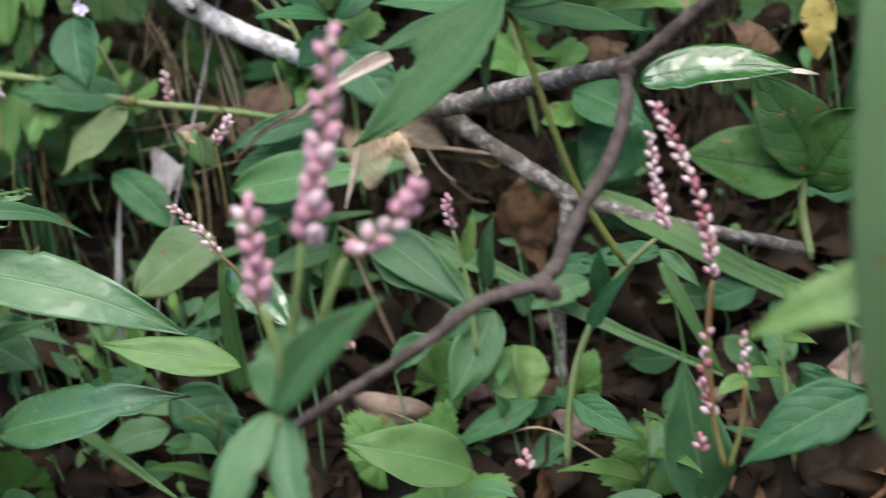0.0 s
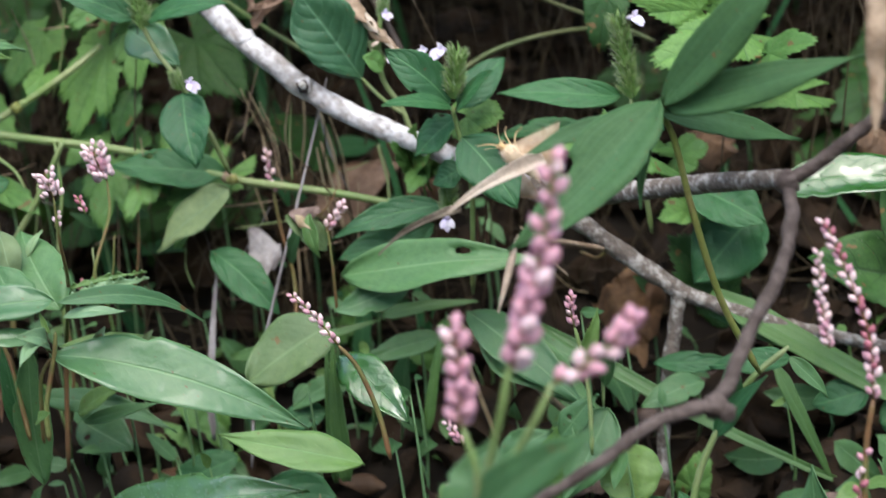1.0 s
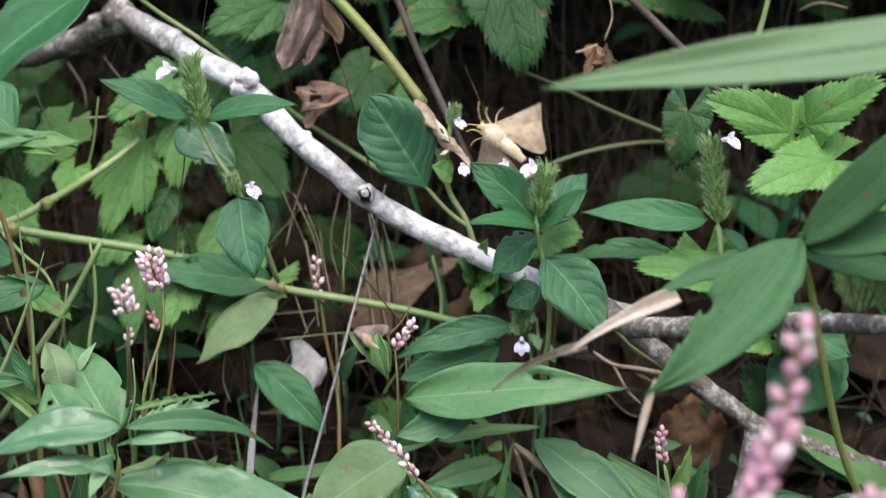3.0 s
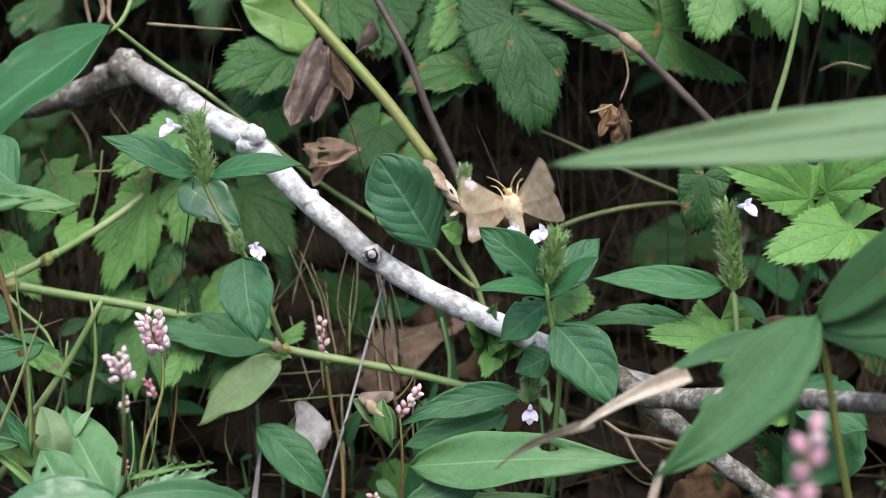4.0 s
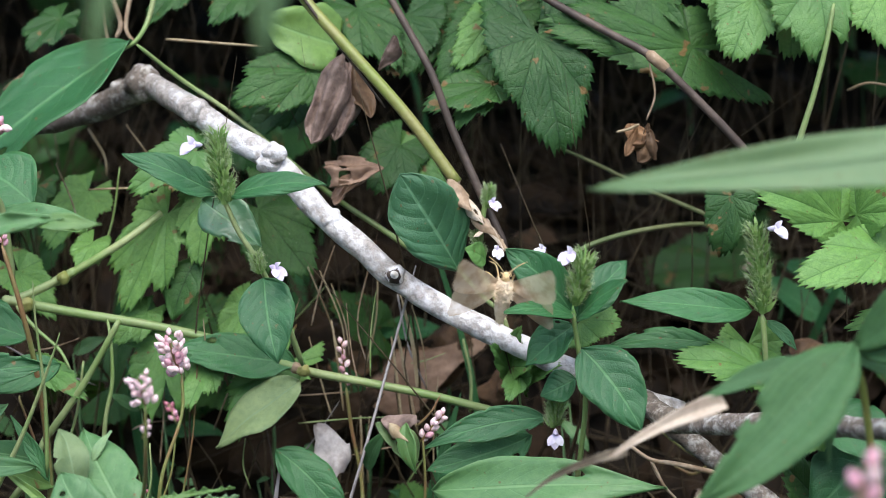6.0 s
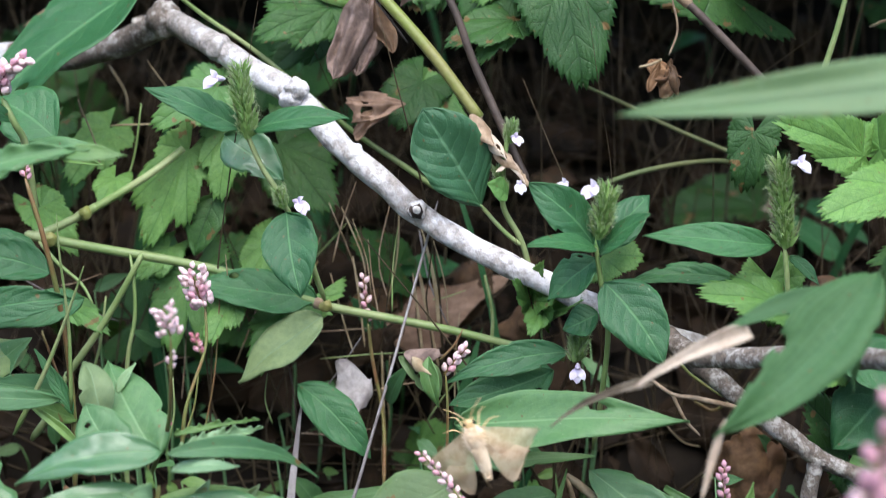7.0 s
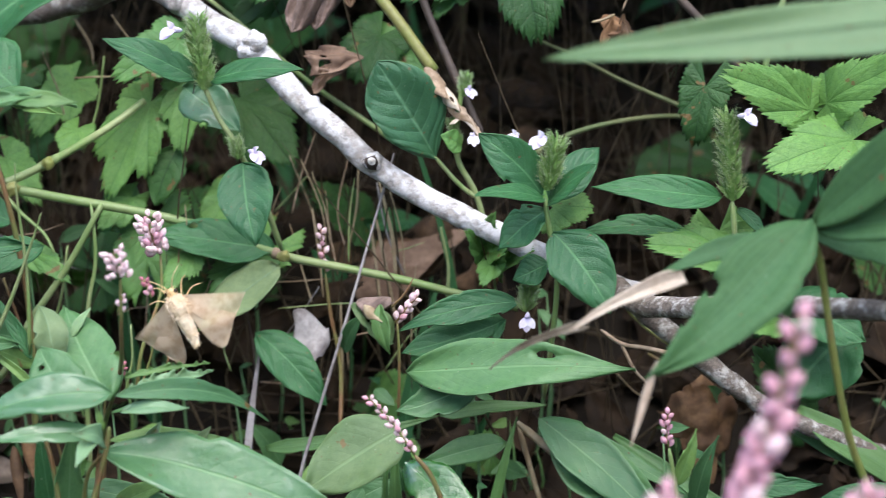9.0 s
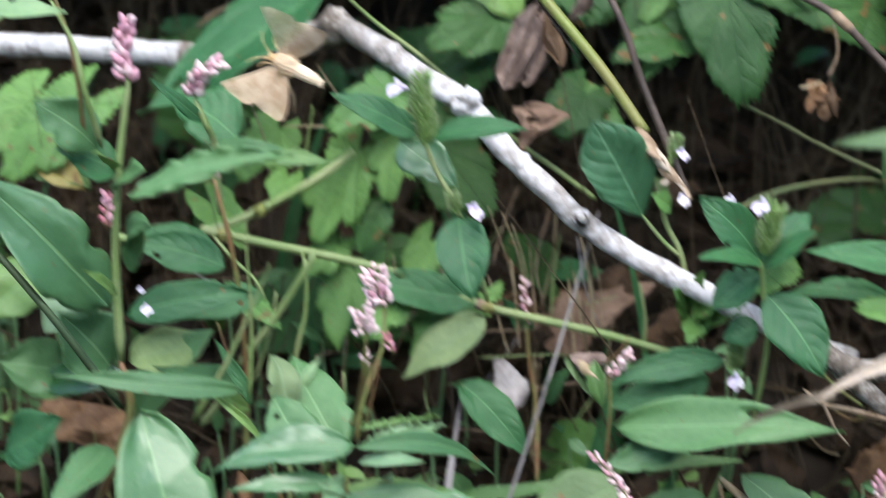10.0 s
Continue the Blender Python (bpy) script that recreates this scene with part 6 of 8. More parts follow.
leaf(p, 'rubus', 'heart', (0.0937, -0.0700, -0.0058), (0.0996, -0.0700, 0.0179), 0.0222, teeth=9)
leaf(p, 'justicia', 'lance', (0.1314, -0.0600, 0.0137), (0.0982, -0.0700, -0.0016), 0.0122)
leaf(p, 'justicia', 'ovate', (0.1258, -0.0500, 0.0040), (0.1388, -0.0500, 0.0102), 0.0083)
leaf(p, 'persicaria', 'lance', (0.1167, -0.0600, 0.0570), (0.1231, -0.0700, 0.0864), 0.0069)
leaf(p, 'rubus', 'heart', (0.0710, -0.0600, -0.0067), (0.0596, -0.0600, 0.0113), 0.0246, teeth=9)
leaf(p, 'persicaria', 'lance', (0.0764, -0.0500, 0.0275), (0.0964, -0.0500, 0.0378), 0.0125)
leaf(p, 'justicia', 'ovate', (0.1421, -0.0500, -0.0053), (0.1256, -0.0600, -0.0123), 0.0144)
leaf(p, 'rubus', 'heart', (0.1466, -0.0400, 0.0112), (0.1515, -0.0400, 0.0243), 0.0147, teeth=8)
tube(p, 'stem', [(0.1155, -0.0550, 0.0472), (0.1165, -0.0600, 0.0697)], 0.00062, 0.00061, 'greenstem')
tube(p, 'runner', [(0.0767, -0.0600, 0.0109), (0.1012, -0.0600, -0.0008), (0.1187, -0.0650, 0.0027), (0.1353, -0.0650, 0.0034), (0.1608, -0.0600, -0.0153)], 0.00051, 0.00051, 'straw')
spike(p, [(0.1298, -0.0900, -0.0036), (0.1296, -0.0900, 0.0027)], 4, 0.00392, 60)

p = thing('arching_grass', (0.1226, -0.0300, 0.0488), 'long arching grass blades', 'grass')
leaf(p, 'grass', 'blade', (0.0904, -0.0200, 0.0697), (0.2153, -0.0300, 0.0038), 0.0064, bend=0.02, side=0.03)
leaf(p, 'grass', 'blade', (0.1551, -0.0100, 0.0790), (0.2557, -0.0200, 0.0215), 0.0120, bend=0.02, side=0.02)
leaf(p, 'grass', 'blade', (0.1543, -0.0050, 0.0702), (0.2483, -0.0100, 0.0299), 0.0066, side=0.02)
leaf(p, 'grass', 'blade', (0.1779, -0.0300, 0.0555), (0.1988, -0.0300, 0.0087), 0.0055)

p = thing('sprawling_herb', (0.1469, -0.0900, -0.0019), 'sprawling herb with slender stems and narrow leaves', 'plant')
tube(p, 'stem', [(0.1813, -0.0900, 0.0786), (0.1682, -0.0900, 0.0671), (0.1577, -0.0900, 0.0514), (0.1487, -0.0900, 0.0293), (0.1438, -0.0900, -0.0039)], 0.00098, 0.00137, 'greenstem')
leaf(p, 'justicia', 'lance', (0.1610, -0.0900, 0.0574), (0.1627, -0.1000, 0.0798), 0.0078)
leaf(p, 'justicia', 'lance', (0.1556, -0.0900, 0.0474), (0.1736, -0.1000, 0.0715), 0.0078)
leaf(p, 'justicia', 'ovate', (0.1817, -0.0800, 0.0721), (0.1543, -0.0800, 0.0691), 0.0099, wave=0.2)
leaf(p, 'persicaria', 'lance', (0.1817, -0.0800, 0.0721), (0.1946, -0.0800, 0.0575), 0.0060)
leaf(p, 'justicia', 'lance', (0.1483, -0.0900, 0.0231), (0.1714, -0.1000, 0.0094), 0.0117)
leaf(p, 'justicia', 'ovate', (0.1461, -0.0900, 0.0190), (0.1427, -0.0900, 0.0274), 0.0059)

p = thing('broad_leaf_herb', (0.2035, -0.0800, -0.0110), 'herb with upright lance-shaped leaves', 'plant')
leaf(p, 'persicaria', 'lance', (0.1913, -0.0900, -0.0196), (0.1878, -0.1000, 0.0393), 0.0243)
leaf(p, 'justicia', 'lance', (0.2494, -0.1000, 0.0235), (0.2054, -0.1100, 0.0021), 0.0230)
leaf(p, 'persicaria', 'ovate', (0.1798, -0.0800, -0.0105), (0.1765, -0.0700, 0.0073), 0.0140)
leaf(p, 'justicia', 'ovate', (0.2165, -0.0200, 0.0295), (0.2353, -0.0200, 0.0332), 0.0173)
leaf(p, 'persicaria', 'ovate', (0.2236, -0.0400, 0.0177), (0.2139, -0.0400, 0.0309), 0.0126)
leaf(p, 'justicia', 'ovate', (0.2128, -0.0200, 0.0428), (0.1916, -0.0200, 0.0370), 0.0151)
leaf(p, 'persicaria', 'lance', (0.2247, -0.0500, -0.0008), (0.2135, -0.0500, 0.0253), 0.0083)
leaf(p, 'justicia', 'ovate', (0.2382, -0.0300, 0.0097), (0.2213, -0.0300, -0.0030), 0.0192)
leaf(p, 'persicaria', 'ovate', (0.1586, -0.0600, -0.0175), (0.1735, -0.0600, -0.0069), 0.0123)

p = thing('wet_leaf_herb', (0.2323, -0.0300, 0.0831), 'herb with a rain-wet shining leaf and broad dark leaves', 'plant')
leaf(p, 'wet', 'ovate', (0.1790, -0.0800, 0.1316), (0.2325, -0.0800, 0.1312), 0.0172, bend=0.06)
leaf(p, 'tan', 'lance', (0.2290, -0.0805, 0.1314), (0.2390, -0.0800, 0.1296), 0.0022)
leaf(p, 'vine', 'ovate', (0.2323, -0.0300, 0.0850), (0.1900, -0.0420, 0.0985), 0.0300, roll=12, fold=0.32, wave=0.12)
leaf(p, 'vine', 'ovate', (0.2365, -0.0300, 0.0871), (0.2174, -0.0400, 0.1250), 0.0276)
leaf(p, 'vine', 'ovate', (0.2342, -0.0300, 0.0809), (0.2563, -0.0400, 0.1108), 0.0276)
tube(p, 'stem', [(0.2324, -0.0300, 0.0852), (0.2310, -0.0300, 0.0726), (0.2334, -0.0300, 0.0533)], 0.00149, 0.00171, 'greenstem')
leaf(p, 'justicia', 'ovate', (0.1488, -0.0100, 0.1196), (0.1759, -0.0200, 0.1071), 0.0218)
leaf(p, 'justicia', 'ovate', (0.1733, 0.0000, 0.1080), (0.1488, -0.0100, 0.0826), 0.0287)
leaf(p, 'rubus', 'heart', (0.1483, -0.0100, 0.1110), (0.1361, -0.0200, 0.1091), 0.0131, teeth=8)
leaf(p, 'rubus', 'heart', (0.1246, -0.0100, 0.1425), (0.1277, -0.0100, 0.1251), 0.0263, teeth=9)
leaf(p, 'rubus', 'heart', (0.1426, -0.0050, 0.1300), (0.1560, -0.0100, 0.1343), 0.0176, teeth=9)
leaf(p, 'rubus', 'heart', (0.1881, 0.0000, 0.1524), (0.1610, -0.0100, 0.1499), 0.0155, teeth=9)

p = thing('yellowing_leaf', (0.2388, -0.0200, 0.1476), 'yellowing leaf with brown edges', 'leaf')
leaf(p, 'yellow', 'ovate', (0.2433, -0.0200, 0.1514), (0.2392, -0.0200, 0.1259), 0.0130, bites=2)

p = thing('dry_leaf', (0.2166, 0.0000, 0.1316), 'curled pinkish-brown dead leaf', 'leaf')
crumpled(p, 'deadleaf', (0.2096, 0.0000, 0.1394), (0.2247, 0.0000, 0.1268), 0.0156, seed=61)
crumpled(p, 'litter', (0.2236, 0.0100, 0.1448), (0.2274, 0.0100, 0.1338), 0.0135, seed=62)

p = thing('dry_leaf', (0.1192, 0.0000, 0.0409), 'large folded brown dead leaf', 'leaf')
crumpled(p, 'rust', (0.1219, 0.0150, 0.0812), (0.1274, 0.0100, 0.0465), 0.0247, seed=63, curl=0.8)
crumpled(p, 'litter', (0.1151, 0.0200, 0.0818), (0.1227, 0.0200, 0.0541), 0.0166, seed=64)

p = thing('dead_stalks', (0.0540, -0.0200, 0.0633), 'bundle of dry fallen straw stalks and grass', 'grass')
tube(p, 'straw', [(0.0566, -0.0300, 0.0765), (0.0776, -0.0300, 0.0591), (0.1050, -0.0300, 0.0336)], 0.00154, 0.00135, 'straw')
tube(p, 'straw', [(0.0567, -0.0200, 0.0726), (0.0645, -0.0200, 0.0472), (0.0722, -0.0200, 0.0245)], 0.00098, 0.00098, 'straw')
leaf(p, 'grass', 'blade', (0.0463, -0.0300, 0.0311), (0.0565, -0.0300, 0.0785), 0.0042)
tube(p, 'straw', [(0.0086, 0.0100, 0.1634), (0.0008, 0.0000, 0.1324), (-0.0060, -0.0120, 0.1051), (-0.0146, -0.0200, 0.0731), (-0.0204, -0.0250, 0.0495), (-0.0232, -0.0300, 0.0177)], 0.00045, 0.00069, 'silver', steps=30)
leaf(p, 'silver', 'blade', (-0.0428, -0.0100, 0.0226), (-0.0383, 0.0000, 0.0919), 0.0036, name='dry_blade')
leaf(p, 'grass', 'blade', (0.0181, -0.0500, 0.0186), (0.0161, -0.0500, 0.0727), 0.0071, fold=0.5)
leaf(p, 'grass', 'blade', (0.0130, -0.0450, 0.0165), (0.0129, -0.0450, 0.0711), 0.0038, fold=0.5)
leaf(p, 'grass', 'blade', (-0.0360, 0.0000, 0.0539), (0.0273, 0.0000, 0.0691), 0.0056, side=0.06)
tube(p, 'straw', [(0.1060, 0.0300, 0.0702), (0.0991, 0.0280, 0.0727), (0.0906, 0.0250, 0.0818)], 0.00038, 0.00038, 'straw')
tube(p, 'straw', [(0.1031, 0.0300, 0.0874), (0.1100, 0.0280, 0.0849), (0.1151, 0.0250, 0.0891)], 0.00063, 0.00063, 'redstem')
tube(p, 'straw', [(0.0875, 0.0300, 0.1126), (0.1010, 0.0280, 0.0986), (0.1130, 0.0250, 0.0911)], 0.00063, 0.00063, 'redstem')
tube(p, 'straw', [(-0.0126, 0.0300, 0.1029), (-0.0115, 0.0280, 0.0785), (-0.0116, 0.0250, 0.0607)], 0.00050, 0.00050, 'straw')
tube(p, 'straw', [(0.0005, 0.0300, 0.1353), (0.0053, 0.0280, 0.1135), (0.0089, 0.0250, 0.0982)], 0.00063, 0.00063, 'straw')
tube(p, 'straw', [(-0.0015, 0.0300, 0.1331), (0.0017, 0.0280, 0.1113), (0.0037, 0.0250, 0.0959)], 0.00050, 0.00050, 'straw')
tube(p, 'straw', [(-0.0319, 0.0300, 0.1321), (-0.0267, 0.0280, 0.1146), (-0.0227, 0.0250, 0.1036)], 0.00031, 0.00031, 'straw')
tube(p, 'straw', [(-0.0236, 0.0300, 0.1387), (-0.0204, 0.0280, 0.1191), (-0.0185, 0.0250, 0.1059)], 0.00038, 0.00038, 'straw')
leaf(p, 'vine', 'heart', (0.1572, 0.0100, 0.0754), (0.1386, 0.0000, 0.0981), 0.0304, teeth=10)
leaf(p, 'persicaria', 'ovate', (0.1515, -0.0300, 0.0498), (0.1287, -0.0400, 0.0431), 0.0115)
leaf(p, 'persicaria', 'lance', (0.1000, -0.0600, 0.0379), (0.1141, -0.0600, 0.0542), 0.0110)
leaf(p, 'justicia', 'lance', (0.1330, -0.0200, 0.0540), (0.1641, -0.0200, 0.0553), 0.0088)

p = thing('broad_grass_blade', (0.2396, -0.3300, 0.0692), 'broad soft grass blade standing close by', 'grass')
leaf(p, 'paleblade', 'lance', (0.2476, -0.3300, 0.0821), (0.2492, -0.3300, 0.2168), 0.0227, fold=0.1)
leaf(p, 'light', 'lance', (0.2637, -0.3300, 0.1224), (0.2169, -0.3300, 0.1094), 0.0139, fold=0.1, side=0.05)

p = thing('hanging_grass_tip', (-0.0169, -0.3600, 0.2782), 'soft green grass tip hanging close by', 'grass')
leaf(p, 'paleblade', 'blade', (-0.0128, -0.3600, 0.2966), (-0.0200, -0.3600, 0.2599), 0.0057)
leaf(p, 'paleblade', 'blade', (0.0134, -0.3600, 0.3005), (0.0087, -0.3600, 0.2633), 0.0104)

p = thing('near_flower', (-0.0535, -0.3400, 0.1245), 'pale bristly flower head close by', 'plant')
bract_spike(p, (-0.0568, -0.3400, 0.1244), (-0.0401, -0.3400, 0.1370), 0.0155, 65)
lip_flower(p, (-0.0356, -0.3450, 0.1411), (0.6, -0.7, 0.3), 0.0037, 66)
leaf(p, 'under', 'ovate', (-0.0501, -0.3400, 0.1292), (-0.0388, -0.3450, 0.1404), 0.0047)
leaf(p, 'under', 'ovate', (-0.0512, -0.3400, 0.1269), (-0.0356, -0.3450, 0.1416), 0.0062)
leaf(p, 'paleblade', 'lance', (-0.0550, -0.3350, 0.1226), (-0.0358, -0.3400, 0.1333), 0.0052)
tube(p, 'stem', [(-0.0568, -0.3400, 0.1244), (-0.0637, -0.3400, 0.1126), (-0.0679, -0.3400, 0.0889)], 0.00103, 0.00124, 'greenstem')

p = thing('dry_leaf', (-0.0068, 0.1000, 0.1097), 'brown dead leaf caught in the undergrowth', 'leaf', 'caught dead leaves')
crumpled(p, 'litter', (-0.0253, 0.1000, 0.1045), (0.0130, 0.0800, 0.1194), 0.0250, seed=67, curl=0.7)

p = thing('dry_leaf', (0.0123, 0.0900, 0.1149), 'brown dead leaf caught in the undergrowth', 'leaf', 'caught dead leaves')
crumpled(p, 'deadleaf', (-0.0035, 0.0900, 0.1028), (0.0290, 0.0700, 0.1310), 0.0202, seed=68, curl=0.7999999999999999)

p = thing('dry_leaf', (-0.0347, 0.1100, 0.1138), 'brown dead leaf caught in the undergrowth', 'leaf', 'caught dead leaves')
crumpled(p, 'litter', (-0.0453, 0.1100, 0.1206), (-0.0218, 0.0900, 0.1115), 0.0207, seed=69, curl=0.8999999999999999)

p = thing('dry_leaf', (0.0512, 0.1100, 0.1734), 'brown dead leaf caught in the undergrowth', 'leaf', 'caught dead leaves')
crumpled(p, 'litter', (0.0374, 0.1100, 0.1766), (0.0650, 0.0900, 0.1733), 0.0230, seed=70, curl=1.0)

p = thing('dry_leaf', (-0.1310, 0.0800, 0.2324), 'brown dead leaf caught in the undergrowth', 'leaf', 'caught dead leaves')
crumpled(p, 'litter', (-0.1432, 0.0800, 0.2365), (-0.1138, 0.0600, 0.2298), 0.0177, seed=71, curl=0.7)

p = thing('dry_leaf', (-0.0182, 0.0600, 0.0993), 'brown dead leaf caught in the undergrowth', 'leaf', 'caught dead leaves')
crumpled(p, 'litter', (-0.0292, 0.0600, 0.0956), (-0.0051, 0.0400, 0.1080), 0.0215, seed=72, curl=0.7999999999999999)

p = thing('dry_leaf', (0.1575, 0.0500, 0.1259), 'brown dead leaf caught in the undergrowth', 'leaf', 'caught dead leaves')
crumpled(p, 'deadleaf', (0.1468, 0.0500, 0.1299), (0.1655, 0.0300, 0.1264), 0.0191, seed=73, curl=0.8999999999999999)

p = thing('dry_leaf', (0.0365, 0.0600, 0.1100), 'brown dead leaf caught in the undergrowth', 'leaf', 'caught dead leaves')
crumpled(p, 'deadleaf', (0.0279, 0.0600, 0.1041), (0.0457, 0.0400, 0.1205), 0.0172, seed=74, curl=1.0)

p = thing('dry_leaf', (0.0100, 0.0700, 0.1130), 'large tan-brown dead leaf lying behind the branch', 'leaf')
crumpled(p, 'tawny', (-0.0150, 0.0750, 0.0990), (0.0340, 0.0700, 0.1250), 0.0218, seed=221, curl=0.45, crease=0.3)
crumpled(p, 'rust', (-0.0310, 0.0850, 0.1080), (0.0110, 0.0800, 0.1170), 0.0137, seed=222, curl=0.5, crease=0.4)

p = thing('weed_tangle', (-0.1108, -0.0200, 0.0805), 'tangle of thin green and reddish weeds', 'weeds')
tube(p, 'stem', [(-0.0947, -0.0060, 0.1445), (-0.0951, -0.0100, 0.1420), (-0.1067, -0.0100, 0.1213), (-0.1213, -0.0100, 0.1001)], 0.00083, 0.00141, 'greenstem')
tube(p, 'stem', [(-0.099, -0.004, 0.144), (-0.0967, -0.0090, 0.1363), (-0.0965, -0.0090, 0.1221), (-0.0992, -0.0090, 0.1076), (-0.1010, -0.0070, 0.0800), (-0.1005, -0.0040, 0.0420)], 0.00050, 0.00100, 'greenstem')
tube(p, 'stem', [(-0.1217, -0.0060, 0.1009), (-0.1213, -0.0100, 0.1001), (-0.1262, -0.0100, 0.0885), (-0.1342, -0.0100, 0.0767)], 0.00083, 0.00141, 'greenstem')
tube(p, 'stem', [(-0.0706, -0.0260, 0.1102), (-0.0701, -0.0300, 0.1092), (-0.0718, -0.0300, 0.0961), (-0.0763, -0.0300, 0.0827)], 0.00027, 0.00045, 'redstem')
tube(p, 'stem', [(-0.0685, 0.0040, 0.1295), (-0.0680, 0.0000, 0.1263), (-0.0699, 0.0000, 0.1002), (-0.0747, 0.0000, 0.0736)], 0.00021, 0.00036, 'redstem')
tube(p, 'stem', [(-0.0798, -0.0260, 0.1056), (-0.0790, -0.0300, 0.1049), (-0.0787, -0.0300, 0.0938), (-0.0812, -0.0300, 0.0826)], 0.00027, 0.00045, 'greenstem')
tube(p, 'stem', [(-0.1097, 0.0040, 0.1268), (-0.1091, 0.0000, 0.1250), (-0.1115, 0.0000, 0.1083), (-0.1169, 0.0000, 0.0912)], 0.00035, 0.00059, 'greenstem')
tube(p, 'stem', [(-0.1277, -0.0160, 0.1184), (-0.1262, -0.0200, 0.1170), (-0.1211, -0.0200, 0.1018), (-0.1188, -0.0200, 0.0864)], 0.00034, 0.00058, 'redstem')
tube(p, 'stem', [(-0.0483, 0.0140, 0.1142), (-0.0473, 0.0100, 0.1120), (-0.0428, 0.0100, 0.0920), (-0.0412, 0.0100, 0.0717)], 0.00021, 0.00036, 'darkstem')
tube(p, 'stem', [(-0.0241, 0.0340, 0.1519), (-0.0232, 0.0300, 0.1506), (-0.0186, 0.0300, 0.1380), (-0.0168, 0.0300, 0.1252)], 0.00015, 0.00025, 'straw')
tube(p, 'stem', [(-0.0343, 0.0440, 0.1572), (-0.0330, 0.0400, 0.1549), (-0.0251, 0.0400, 0.1357), (-0.0201, 0.0400, 0.1163)], 0.00015, 0.00025, 'straw')
tube(p, 'stem', [(-0.0078, 0.0440, 0.1578), (-0.0076, 0.0400, 0.1556), (-0.0081, 0.0400, 0.1373), (-0.0116, 0.0400, 0.1187)], 0.00022, 0.00038, 'straw')
tube(p, 'stem', [(0.0021, 0.0240, 0.1509), (0.0029, 0.0200, 0.1490), (0.0076, 0.0200, 0.1324), (0.0094, 0.0200, 0.1155)], 0.00022, 0.00037, 'straw')
tube(p, 'stem', [(0.0053, 0.0240, 0.1510), (0.0060, 0.0200, 0.1491), (0.0107, 0.0200, 0.1325), (0.0125, 0.0200, 0.1156)], 0.00018, 0.00031, 'straw')
tube(p, 'stem', [(0.0253, 0.0240, 0.1341), (0.0257, 0.0200, 0.1329), (0.0284, 0.0200, 0.1203), (0.0282, 0.0200, 0.1076)], 0.00043, 0.00073, 'greenstem')
tube(p, 'stem', [(-0.1024, 0.0340, 0.1929), (-0.1018, 0.0300, 0.1908), (-0.1043, 0.0300, 0.1739), (-0.1098, 0.0300, 0.1568)], 0.00029, 0.00050, 'greenstem')
tube(p, 'stem', [(-0.1037, 0.0540, 0.2067), (-0.1021, 0.0500, 0.2053), (-0.0937, 0.0500, 0.1937), (-0.0883, 0.0500, 0.1820)], 0.00022, 0.00038, 'straw')
tube(p, 'stem', [(-0.1281, 0.0440, 0.1927), (-0.1267, 0.0400, 0.1910), (-0.1212, 0.0400, 0.1773), (-0.1186, 0.0400, 0.1634)], 0.00022, 0.00038, 'straw')

p = thing('knotweed', (0.0082, -0.0600, -0.0052), 'small leafy knotweed shoots in the litter', 'plant', 'pink knotweeds')
tube(p, 'stem', [(0.0096, -0.0600, 0.0171), (0.0084, -0.0600, -0.0019), (0.0088, -0.0550, -0.0230)], 0.00051, 0.00103, 'redstem')
leaf(p, 'persicaria', 'lance', (0.0101, -0.0600, 0.0143), (0.0282, -0.0919, 0.0216), 0.0028)
leaf(p, 'light', 'lance', (0.0092, -0.0600, 0.0048), (0.0036, -0.0880, 0.0209), 0.0045)
leaf(p, 'light', 'lance', (0.0083, -0.0600, -0.0047), (0.0373, -0.0943, 0.0159), 0.0063)
leaf(p, 'light', 'lance', (0.0073, -0.0600, -0.0143), (-0.0095, -0.0992, 0.0051), 0.0074)
tube(p, 'stem', [(0.1713, -0.0700, 0.0116), (0.1717, -0.0700, -0.0044), (0.1675, -0.0650, -0.0223)], 0.00050, 0.00102, 'greenstem')
leaf(p, 'light', 'lance', (0.1705, -0.0700, 0.0093), (0.1810, -0.0991, 0.0157), 0.0027)
leaf(p, 'light', 'lance', (0.1701, -0.0700, 0.0013), (0.1531, -0.0922, 0.0106), 0.0058)
leaf(p, 'light', 'lance', (0.1697, -0.0700, -0.0067), (0.1925, -0.1123, 0.0014), 0.0059)
leaf(p, 'light', 'lance', (0.1693, -0.0700, -0.0148), (0.1437, -0.1135, 0.0041), 0.0086)
tube(p, 'stem', [(0.2205, -0.0600, 0.0365), (0.2219, -0.0600, 0.0091), (0.2233, -0.0550, -0.0207)], 0.00051, 0.00103, 'greenstem')
leaf(p, 'light', 'lance', (0.2214, -0.0600, 0.0324), (0.2332, -0.0760, 0.0347), 0.0044)
leaf(p, 'light', 'lance', (0.2209, -0.0600, 0.0188), (0.2036, -0.0806, 0.0234), 0.0054)
leaf(p, 'persicaria', 'lance', (0.2204, -0.0600, 0.0050), (0.2437, -0.0768, 0.0162), 0.0079)
leaf(p, 'persicaria', 'lance', (0.2200, -0.0600, -0.0089), (0.1967, -0.0921, 0.0114), 0.0062)

